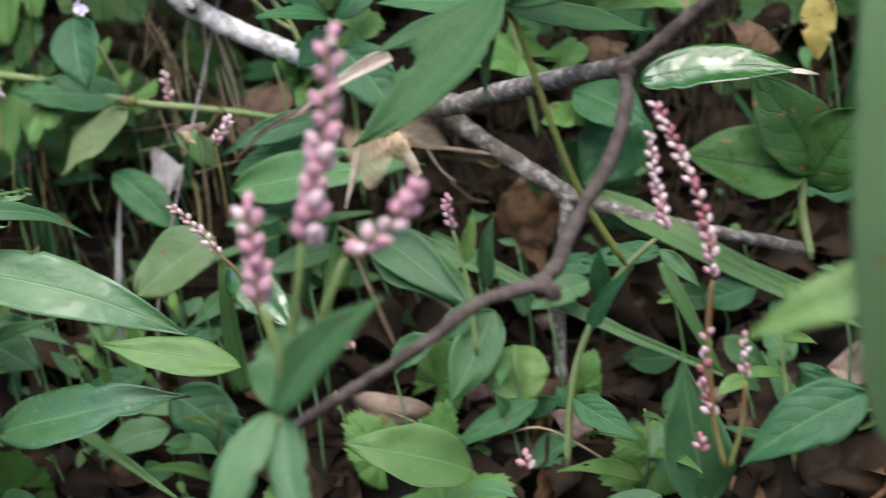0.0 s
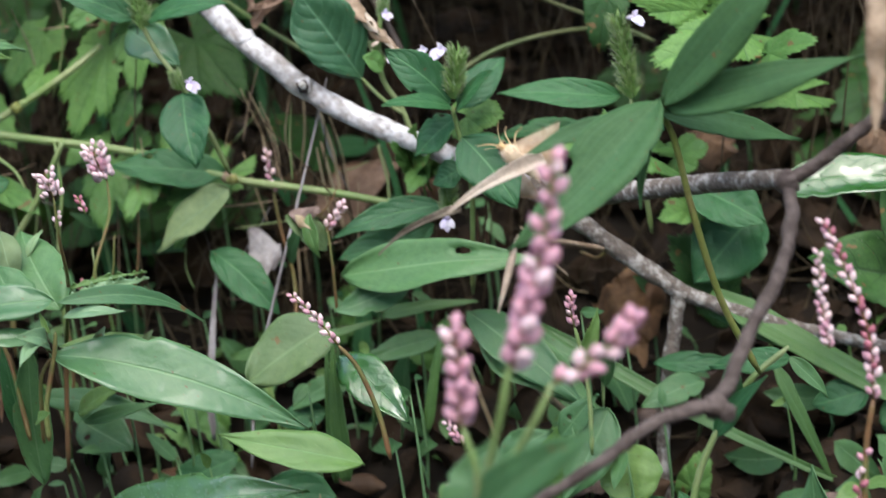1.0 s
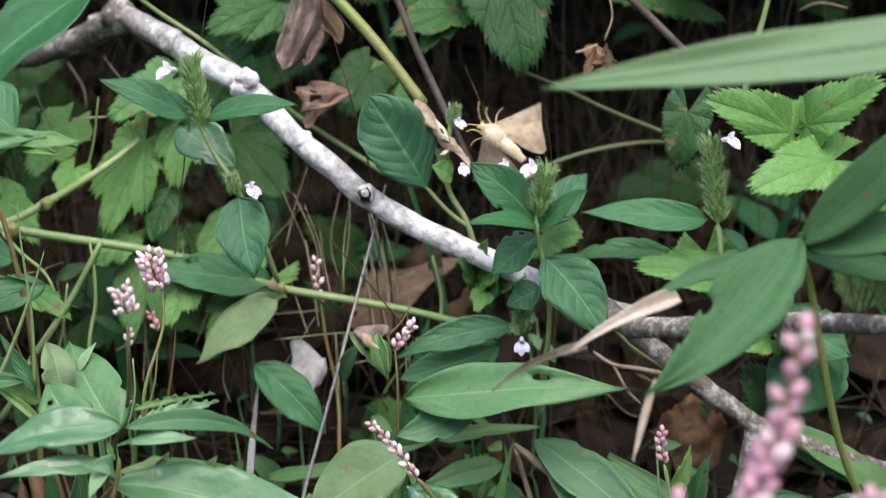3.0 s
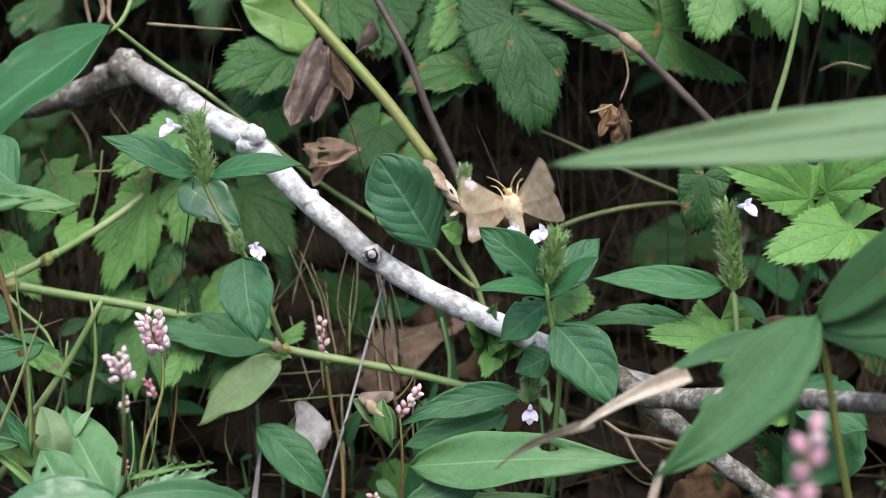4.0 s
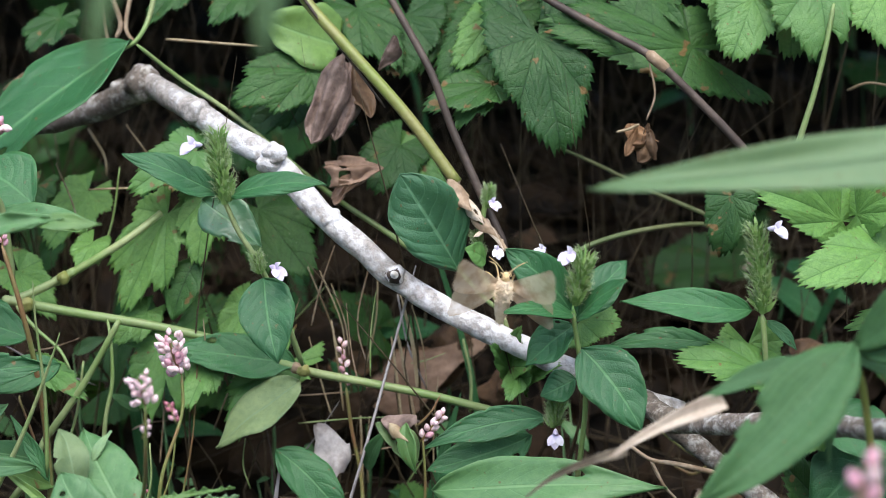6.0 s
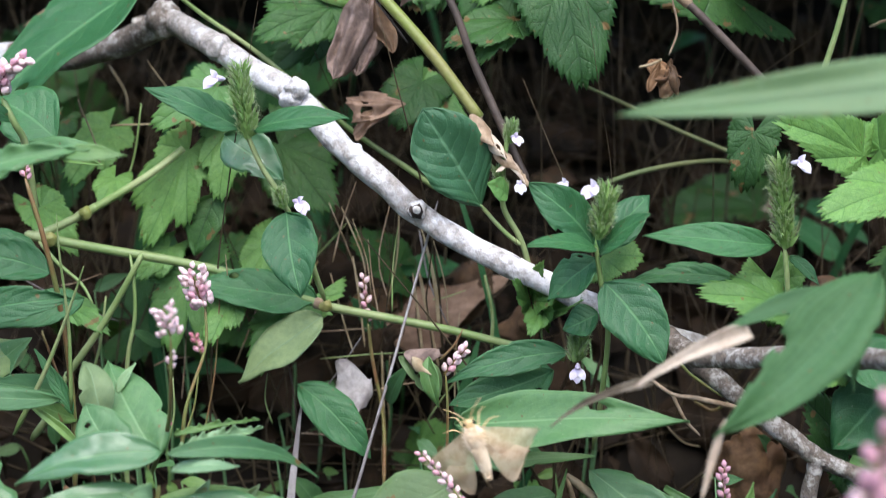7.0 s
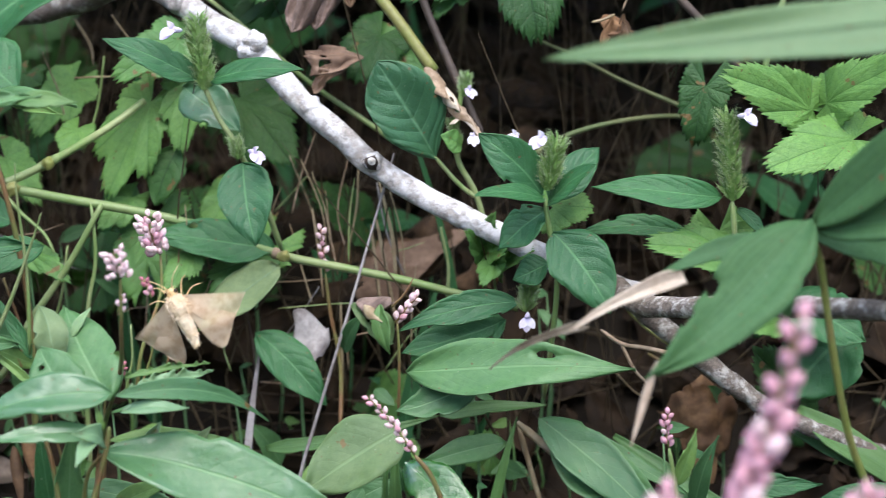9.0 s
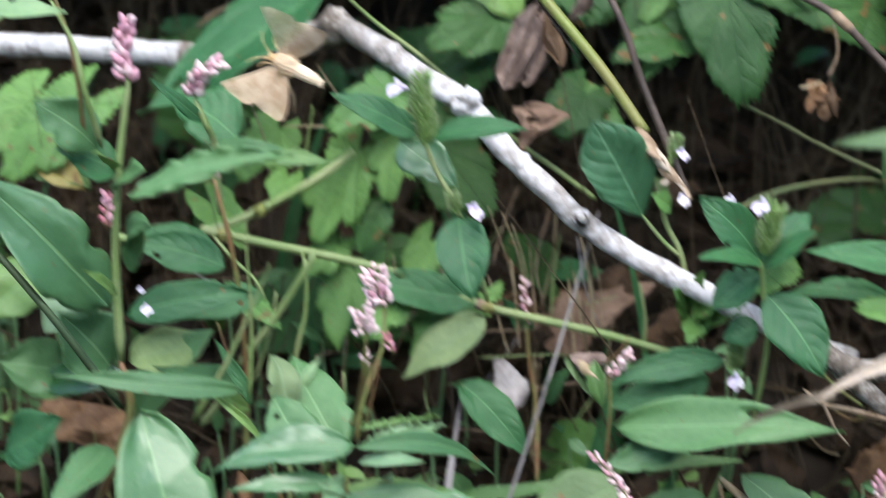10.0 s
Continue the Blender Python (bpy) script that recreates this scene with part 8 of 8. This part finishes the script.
p = thing('broad_leaf_herb', (-0.1945, -0.0200, 0.1002), 'tangled herb with overlapping light and dark leaves', 'plant')
leaf(p, 'palesheen', 'lance', (-0.2197, -0.0200, 0.2279), (-0.1808, -0.0300, 0.2293), 0.0124)
leaf(p, 'rubus', 'heart', (-0.1911, 0.0200, 0.1892), (-0.2141, 0.0100, 0.1614), 0.0317, teeth=9)
leaf(p, 'light', 'ovate', (-0.2128, 0.0200, 0.1793), (-0.1818, 0.0100, 0.1600), 0.0211)
leaf(p, 'persicaria', 'ovate', (-0.1749, -0.0100, 0.1794), (-0.1951, -0.0200, 0.1960), 0.0193)
leaf(p, 'yellow', 'ovate', (-0.2018, 0.0120, 0.1693), (-0.1834, 0.0080, 0.1603), 0.0118)
leaf(p, 'light', 'ovate', (-0.1899, -0.0300, 0.1386), (-0.2074, -0.0400, 0.1211), 0.0226)
leaf(p, 'palesheen', 'ovate', (-0.1693, -0.0300, 0.1337), (-0.1822, -0.0500, 0.1190), 0.0215)
leaf(p, 'persicaria', 'ovate', (-0.1602, -0.0450, 0.1069), (-0.1759, -0.0550, 0.1276), 0.0241)
leaf(p, 'wet', 'ovate', (-0.1882, -0.0350, 0.0961), (-0.1521, -0.0450, 0.1043), 0.0141)
leaf(p, 'justicia', 'ovate', (-0.1991, -0.0400, 0.0715), (-0.1759, -0.0500, 0.0886), 0.0213)
leaf(p, 'persicaria', 'ovate', (-0.1793, -0.0300, 0.0996), (-0.2012, -0.0400, 0.1049), 0.0217)
tube(p, 'stem', [(-0.1892, -0.0200, 0.2364), (-0.1830, -0.0200, 0.2208), (-0.1792, -0.0180, 0.2007), (-0.1790, -0.0100, 0.1812)], 0.00060, 0.00082, 'redstem')

p = thing('dry_leaf', (-0.1826, 0.0000, 0.0716), 'brown dead leaf caught in the undergrowth', 'leaf', 'caught dead leaves')
crumpled(p, 'rust', (-0.2000, 0.0000, 0.0737), (-0.1609, 0.0000, 0.0697), 0.0228, seed=110, curl=0.6)


# ---- undergrowth of the bank: litter, straw, grass and shaded foliage ----
def on_bank(rng, x0, x1, y0, y1):
    x, y = rng.uniform(x0, x1), rng.uniform(y0, y1)
    return V((x, y, ground_height(x, y)))


def litter(count, seed, material, label, near, far, west=-0.32):
    rng = random.Random(seed)
    bm = bmesh.new()
    uv = bm.loops.layers.uv.new("blade")
    for i in range(count):
        p = on_bank(rng, west, 0.4, near, far)
        w = rng.uniform(0, 2 * math.pi)
        d = V((math.cos(w), math.sin(w) * 0.9, math.sin(w) * 0.45 + rng.uniform(-0.15, 0.35)))
        ln = rng.uniform(0.02, 0.048)
        p.z += rng.uniform(0.002, 0.02)
        leaf_into(bm, uv, rng.choice(("ovate", "lance", "round")), p, p + d.normalized() * ln, ln * rng.uniform(0.3, 0.6), rng.uniform(-0.2, 0.25), rng.uniform(-.1, .1), rng.uniform(-60, 60), rng.uniform(-0.4, 0.6), 0, 10, 3, 0.5, i * 0.37)
    tagged(part("leaf_litter", bm, material, None), label, "leaf litter", kind="stuff")


def straws(count, seed):
    rng = random.Random(seed)
    bm = bmesh.new()
    for i in range(count):
        p = on_bank(rng, -0.3, 0.38, 0.02, 0.3)
        lean = V((rng.gauss(0, 0.3), rng.gauss(-0.1, 0.2), 1.0)) if rng.random() < 0.7 else V((rng.choice((-1, 1)), rng.uniform(-.3, .3), rng.uniform(0, 0.5)))
        q = p + lean.normalized() * rng.uniform(0.07, 0.24)
        m = p.lerp(q, 0.5) + V((rng.gauss(0, 0.012), rng.gauss(0, 0.008), 0.004))
        r = rng.uniform(0.0003, 0.0008)
        tube_into(bm, [p, m, q], r, r * 0.15, 4, 7)
    tagged(part("dead_stems", bm, "deadstraw", None), "dead brown grass stems standing and fallen on the bank", "dead stems", kind="stuff")


def grasses(count, seed):
    rng = random.Random(seed)
    bm = bmesh.new()
    uv = bm.loops.layers.uv.new("blade")
    for i in range(count):
        p = on_bank(rng, -0.32, 0.42, 0.0, 0.32)
        lean = V((rng.gauss(0, 0.35), rng.gauss(-0.2, 0.2), 1.0)).normalized()
        q = p + lean * rng.uniform(0.05, 0.2)
        leaf_into(bm, uv, "blade", p, q, rng.uniform(0.003, 0.008), rng.uniform(-0.12, 0.12), rng.uniform(-0.06, 0.06), rng.uniform(-50, 50), 0.2, 0, 8, 1, 0.0, i * 0.7)
    tagged(part("bank_grass", bm, "justicia", None), "dark green grass blades rising from the shaded bank", "grass", kind="stuff")


def foliage(count, seed, material, kinds, y0, y1, lift, size, teeth, label, name):
    rng = random.Random(seed)
    bm = bmesh.new()
    uv = bm.loops.layers.uv.new("blade")
    for i in range(count):
        p = on_bank(rng, -0.33, 0.42, y0, y1)
        p.z += rng.uniform(*lift)
        if p.y > 0.05 and 0.03 < p.x < 0.12 or p.y < 0.06 and p.x > 0.1 and i % 5 < 3:
            continue
        d = V((rng.gauss(0, 1), rng.gauss(-0.5, 0.4), rng.gauss(0.0, 0.5))).normalized()
        ln = rng.uniform(*size)
        k = rng.choice(kinds)
        if teeth:
            lobed_into(bm, uv, p, p + d * ln, ln * rng.uniform(0.85, 1.15), rng.uniform(0, 0.12), rng.uniform(-35, 35), teeth, i * 0.53, 5, 3)
        else:
            leaf_into(bm, uv, k, p, p + d * ln, ln * 0.42 * rng.uniform(0.8, 1.15), rng.uniform(0, 0.12), rng.uniform(-.05, .05), rng.uniform(-35, 35), 0.18, 0, 10, 2, 0.12, i * 0.53)
        g = V((p.x, p.y + 0.01, ground_height(p.x, p.y + 0.01)))
        tube_into(bm, [g, p.lerp(g, 0.5) + V((0.003, -0.004, 0)), p], 0.0007, 0.0005, 4, 4)
    tagged(part(name, bm, material, None), label, "undergrowth", kind="stuff")


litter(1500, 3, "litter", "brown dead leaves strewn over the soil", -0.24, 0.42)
litter(20, 4, "paleleaf", "pale dry dead leaves strewn over the soil", -0.24, 0.3)
litter(38, 33, "rust", "rusty brown dead leaves lying on top of the litter", -0.24, 0.0, 0.06)
straws(620, 5)
grasses(22, 6)
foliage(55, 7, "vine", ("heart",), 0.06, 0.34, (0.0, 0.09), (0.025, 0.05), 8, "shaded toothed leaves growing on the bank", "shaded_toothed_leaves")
foliage(36, 8, "justicia", ("ovate", "lance"), 0.03, 0.34, (0.0, 0.08), (0.02, 0.045), 0, "shaded dark green leaves growing on the bank", "shaded_herb_leaves")
foliage(115, 9, "persicaria", ("ovate", "lance"), -0.14, 0.02, (0.0, 0.035), (0.015, 0.035), 0, "low green leaves growing among the litter", "low_herb_leaves")
foliage(60, 10, "rubus", ("heart",), -0.16, 0.06, (0.0, 0.03), (0.015, 0.03), 8, "small fresh toothed seedlings among the litter", "toothed_seedlings")

foliage(240, 21, "persicaria", ("ovate", "lance"), -0.07, 0.08, (0.0, 0.09), (0.006, 0.016), 0, "tiny green leaves of seedlings and side shoots", "tiny_leaves")
foliage(120, 22, "light", ("ovate", "lance"), -0.08, 0.06, (0.0, 0.06), (0.006, 0.014), 0, "tiny yellow-green leaves among the stems", "tiny_pale_leaves")


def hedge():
    """An unseen hedge, added behind and over the bank to keep sky light off it."""
    rng = random.Random(12)
    bm = bmesh.new()
    uv = bm.loops.layers.uv.new("blade")
    for i in range(2600):
        x, y = rng.uniform(-1.1, 1.1), rng.uniform(0.3, 0.9)
        z = ground_height(x, y) + rng.uniform(0.12, 0.95)
        p = V((x, y - 0.25 * max(0, z - 0.5), z))
        d = V((rng.gauss(0, 1), rng.gauss(-0.3, 0.6), rng.gauss(-0.3, 0.6))).normalized()
        ln = rng.uniform(0.06, 0.13)
        leaf_into(bm, uv, "ovate", p, p + d * ln, ln * 0.5, 0.08, 0, rng.uniform(-60, 60), 0.15, 0, 6, 1, 0.1, i)
    # Overhang set just above the view, to darken the ground below.
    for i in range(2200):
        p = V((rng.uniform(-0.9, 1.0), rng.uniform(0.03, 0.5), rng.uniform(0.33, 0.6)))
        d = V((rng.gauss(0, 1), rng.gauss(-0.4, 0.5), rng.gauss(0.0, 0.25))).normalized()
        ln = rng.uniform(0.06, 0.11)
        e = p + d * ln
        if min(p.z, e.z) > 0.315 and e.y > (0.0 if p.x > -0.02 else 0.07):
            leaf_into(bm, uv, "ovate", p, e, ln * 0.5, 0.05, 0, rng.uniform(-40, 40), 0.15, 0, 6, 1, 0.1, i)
    for i in range(60):
        g = V((rng.uniform(-1, 1), rng.uniform(0.4, 0.8), 0.25))
        tube_into(bm, [g, g + V((rng.gauss(0, .1), -0.05, 0.5)), g + V((rng.gauss(0, .2), -0.15, 1.0))], 0.006, 0.002, 6, 8)
    tagged(part("hedge", bm, "justicia", None), "unseen dark green hedge added to shade the bank", "hedge", kind="stuff")


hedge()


def sky_blocking_bushes():
    """Unseen bushes, added behind the camera and to its sides to block low sky light."""
    rng = random.Random(14)
    bm = bmesh.new()
    uv = bm.loops.layers.uv.new("blade")
    for i in range(2600):
        a = rng.uniform(-1.15, 1.15) * math.pi - math.pi / 2
        r = rng.uniform(1.9, 2.8)
        p = V((r * math.cos(a), r * math.sin(a) - 0.2, rng.uniform(-0.05, 1.4)))
        if p.y > 0.9:
            continue
        d = V((rng.gauss(0, 1), rng.gauss(0, 1), rng.gauss(-0.3, 0.6))).normalized()
        ln = rng.uniform(0.16, 0.3)
        leaf_into(bm, uv, "ovate", p, p + d * ln, ln * 0.55, 0.08, 0, rng.uniform(-60, 60), 0.15, 0, 6, 1, 0.1, i)
    for i in range(70):
        a = rng.uniform(-1.1, 1.1) * math.pi - math.pi / 2
        r = rng.uniform(2.0, 2.7)
        g = V((r * math.cos(a), r * math.sin(a) - 0.2, 0))
        if g.y < 0.9:
            g.z = ground_height(g.x, g.y)
            tube_into(bm, [g, g + V((rng.gauss(0, .08), rng.gauss(0, .08), 0.7)), g + V((rng.gauss(0, .2), rng.gauss(0, .2), 1.35))], 0.012, 0.004, 6, 8)
    tagged(part("bushes", bm, "justicia", None), "unseen dark green bushes added to block low sky light", "bushes", kind="stuff")


sky_blocking_bushes()


# ---- the moth ----
def hairs_into(bm, rng, at, out, ln, r=0.00011):
    e = at + out * ln
    c = out.orthogonal().normalized() * r
    bm.faces.new([bm.verts.new(x) for x in (at - c, at + c, e)])


def body_into(bm, rings, sides=12):
    """A round body from (height, depth offset, radius) rings."""
    loops = []
    for z, y, r in rings:
        loops.append([bm.verts.new((r * math.cos(2 * math.pi * k / sides), y + 0.85 * r * math.sin(2 * math.pi * k / sides), z)) for k in range(sides)])
    for a, b in zip(loops, loops[1:]):
        for k in range(sides):
            bm.faces.new((a[k], a[(k + 1) % sides], b[(k + 1) % sides], b[k]))
    bm.faces.new(reversed(loops[0]))
    bm.faces.new(loops[-1])


def wing_mesh(name, length, chord, sweep, parent, side):
    """A thin wing with a rounded outer edge, hinged at its root, spreading along x."""
    bm = bmesh.new()
    uv = bm.loops.layers.uv.new("blade")
    nu, nv, rows = 10, 6, []
    for i in range(nu + 1):
        u = i / nu
        c = chord * (0.22 + 0.78 * math.sin(min(1, u * 1.25) * math.pi / 2)) * (1 if u < 0.8 else math.sqrt(max(0.0, 1 - ((u - 0.8) / 0.22) ** 2)))
        row = []
        for j in range(nv + 1):
            s = j / nv
            q = V((side * length * (u * (1 - 0.06 * s)), 0.0006 * math.sin(u * 5 + s * 4), sweep * length * u - c * s + chord * 0.16))
            row.append((bm.verts.new(q), u, s * 2 - 1))
        rows.append(row)
    for a, b in zip(rows, rows[1:]):
        for j in range(nv):
            quad = (a[j], a[j + 1], b[j + 1], b[j])
            f = bm.faces.new([q[0] for q in quad])
            for loop, q in zip(f.loops, quad):
                loop[uv].uv = (q[1], q[2])
    return part(name, bm, "wing", parent)


def make_moth():
    rng = random.Random(20)
    moth = thing("moth", (0, 0, 0), "hovering tawny moth with a cream furry body and beating wings", "moth")
    bm = bmesh.new()
    body_into(bm, [(-0.0035, 0, 0.0016), (-0.002, 0, 0.0026), (0, 0, 0.0031), (0.002, 0, 0.003), (0.0038, 0, 0.0022), (0.0045, 0, 0.0012)])
    for i in range(700):
        a, z = rng.uniform(0, 6.283), rng.uniform(-0.0035, 0.0045)
        r = 0.003 * math.sqrt(max(0.1, 1 - (z / 0.0052) ** 2))
        n = V((math.cos(a), math.sin(a), 0))
        hairs_into(bm, rng, n * r * 0.9 + V((0, 0, z)), (n + V((rng.gauss(0, .3), rng.gauss(0, .3), rng.uniform(-0.9, 0.2)))).normalized(), rng.uniform(0.0009, 0.0019))
    part("thorax", bm, "palefur", moth, "cream furry thorax", smooth=False)
    bm = bmesh.new()
    body_into(bm, [(0.0036, 0, 0.0013), (0.0046, 0, 0.0018), (0.0058, 0, 0.0016), (0.0066, 0, 0.0008)])
    for i in range(160):
        a, z = rng.uniform(0, 6.283), rng.uniform(0.004, 0.0066)
        n = V((math.cos(a), math.sin(a), 0.4)).normalized()
        hairs_into(bm, rng, n * 0.0013 + V((0, 0, z - 0.0004)), n, rng.uniform(0.0006, 0.0012))
    head = part("head", bm, "fur", moth, "tawny furry head", smooth=False)
    for s in (-1, 1):
        bm = bmesh.new()
        bmesh.ops.create_uvsphere(bm, u_segments=10, v_segments=8, radius=0.0008)
        bm.transform(Matrix.Translation((s * 0.0014, -0.0003, 0.0054)))
        part("eye", bm, "eye", head)
        bm = bmesh.new()
        tube_into(bm, [(s * 0.0006, 0, 0.0064), (s * 0.003, -0.001, 0.010), (s * 0.0062, -0.001, 0.0125)], 0.00022, 0.0001, 5, 10)
        part("antenna", bm, "fur", head)
    bm = bmesh.new()
    body_into(bm, [(-0.003, 0, 0.0022), (-0.005, 0.0004, 0.0026), (-0.008, 0.0008, 0.0024), (-0.0105, 0.001, 0.0019), (-0.0125, 0.0012, 0.0012), (-0.0135, 0.0012, 0.0006)])
    for i in range(260):
        a, z = rng.uniform(0, 6.283), -0.003 - 0.0105 * rng.random() ** 0.7
        n = V((math.cos(a), math.sin(a), 0))
        hairs_into(bm, rng, n * 0.0017 * (1 if z > -0.01 else 0.6) + V((0, 0.001, z)), (n * 0.5 + V((0, 0, -1))).normalized(), rng.uniform(0.001, 0.002))
    part("abdomen", bm, "palefur", moth, "pale tapering abdomen with a tail tuft", smooth=False)
    for s in (-1, 1):
        for k, (dx, dz) in enumerate(((0.006, 0.0085), (0.0095, 0.004), (0.0085, -0.002))):
            bm = bmesh.new()
            tube_into(bm, [(s * 0.0018, 0.0015, 0.002 - k * 0.0012), (s * dx * 0.6, 0.0035, dz * 0.7 + 0.001), (s * dx, 0.003, dz)], 0.00028, 0.00012, 5, 8)
            part("leg", bm, "fur", moth)
    wings = []
    for s in (-1, 1):
        for nm, ln, ch, sw, z in (("forewing", 0.0205, 0.0108, 0.12, 0.0018), ("hindwing", 0.0158, 0.0118, -0.25, -0.001)):
            w = wing_mesh(nm, ln, ch, sw, moth, s)
            w.location = (s * 0.0022, -0.0004 if nm == "forewing" else 0.0004, z)
            wings.append((w, s, nm))
    return moth, wings


moth, moth_wings = make_moth()

MOTH_PATH = [
    (0, pose(0.0893, -0.0600, 0.1121, 10, -25, 0)),
    (0.25, pose(0.0831, -0.0500, 0.1218, 15, -35, 0)),
    (0.5, pose(0.0816, -0.0200, 0.1285, 20, -40, 0)),
    (0.75, pose(0.0839, -0.0200, 0.1324, 10, -40, 0)),
    (1, pose(0.0859, -0.0450, 0.1396, 10, -45, 0)),
    (1.5, pose(0.0902, -0.0600, 0.1348, 0, -45, 0)),
    (1.9, pose(0.0880, -0.0650, 0.1395, 0, -40, 0)),
    (2, pose(0.0837, -0.0650, 0.1450, 0, -48, 0)),
    (2.1, pose(0.0730, -0.0600, 0.1451, 0, -40, 0)),
    (2.3, pose(0.0600, -0.0300, 0.1437, 10, -30, 0)),
    (2.5, pose(0.0521, -0.0050, 0.1718, 10, -30, 0)),
    (2.6, pose(0.0386, -0.0050, 0.1777, 0, -30, 0)),
    (2.8, pose(0.0423, -0.0050, 0.1804, 0, -55, 0)),
    (3, pose(0.0488, 0.0000, 0.1831, 0, -50, 0)),
    (3.2, pose(0.0516, 0.0000, 0.1906, 0, -40, 0)),
    (3.8, pose(0.0495, 0.0000, 0.1826, 0, -20, 0)),
    (4.3, pose(0.0550, -0.0100, 0.1770, 0, -10, 0)),
    (4.4, pose(0.0480, -0.0100, 0.1760, 0, -20, 0)),
    (4.5, pose(0.0580, -0.0100, 0.1820, 0, 10, 0)),
    (4.6, pose(0.0750, -0.0100, 0.1790, 0, 40, 0)),
    (4.7, pose(0.0950, -0.0120, 0.1770, 0, 34, 0)),
    (4.8, pose(0.1060, -0.0150, 0.1760, 0, 8, 0)),
    (4.9, pose(0.0990, -0.0130, 0.1760, 0, -10, 0)),
    (5, pose(0.0840, -0.0100, 0.1850, 0, -25, 0)),
    (5.2, pose(0.0535, -0.0200, 0.2000, 0, -20, 0)),
    (5.7, pose(0.0389, -0.0350, 0.1706, 20, 0, 0)),
    (6.3, pose(0.0436, -0.0500, 0.1602, 20, 20, 0)),
    (6.5, pose(0.0322, -0.0500, 0.1466, 20, 32, 0)),
    (6.7, pose(0.0290, -0.0600, 0.1320, 10, 10, 0)),
    (6.9, pose(0.0315, -0.0700, 0.1090, 0, -15, 0)),
    (7, pose(0.0269, -0.0800, 0.1028, 0, -20, 0)),
    (7.1, pose(0.0245, -0.0750, 0.1024, 0, -25, 0)),
    (7.3, pose(0.0324, -0.0800, 0.1059, 0, -40, 0)),
    (7.5, pose(0.0191, -0.0700, 0.1034, 0, -62, 0)),
    (7.7, pose(0.0332, -0.0800, 0.1022, 0, -20, 0)),
    (7.8, pose(0.0428, -0.0800, 0.1084, 0, -10, 0)),
    (8, pose(0.0535, -0.0700, 0.1169, 0, 8, 0)),
    (8.2, pose(0.0534, -0.0700, 0.1466, 0, 10, 0)),
    (8.5, pose(0.0618, -0.0700, 0.1645, 0, 0, 0)),
    (8.7, pose(0.0148, -0.0600, 0.1415, 0, -15, 0)),
    (9, pose(-0.0501, -0.0900, 0.1277, 0, -25, 0)),
    (9.3, pose(-0.0470, -0.0500, 0.1450, 0, -26, 0)),
    (9.4, pose(-0.0650, -0.0450, 0.1640, 0, -54, 0)),
    (9.5, pose(-0.0910, -0.0450, 0.1740, 0, -52, 0)),
    (9.6, pose(-0.1180, -0.0380, 0.1870, 0, -18, 0)),
    (9.7, pose(-0.1150, -0.0450, 0.1990, 0, -32, 0)),
    (9.8, pose(-0.1110, -0.0450, 0.2020, 0, -42, 0)),
    (9.9, pose(-0.1040, -0.0450, 0.2100, 0, -58, 0)),
    (10, pose(-0.1010, -0.0450, 0.2170, 0, -64, 0)),
]


# ---- motion ----
def motions():
    walk(moth, MOTH_PATH)
    beat = (56, 4, -46, 8)
    for w, s, nm in moth_wings:
        x, y, z = w.location
        rows = []
        for k in range(302):
            b = beat[k % 4] + 6 * math.sin(k * 0.31)
            if nm == "hindwing":
                b *= 0.8
            rows.append((k / 30, pose(x, y, z, 0, -s * (b * 0.7 - 4), -s * b * 0.75)))
        walk(w, rows)


motions()
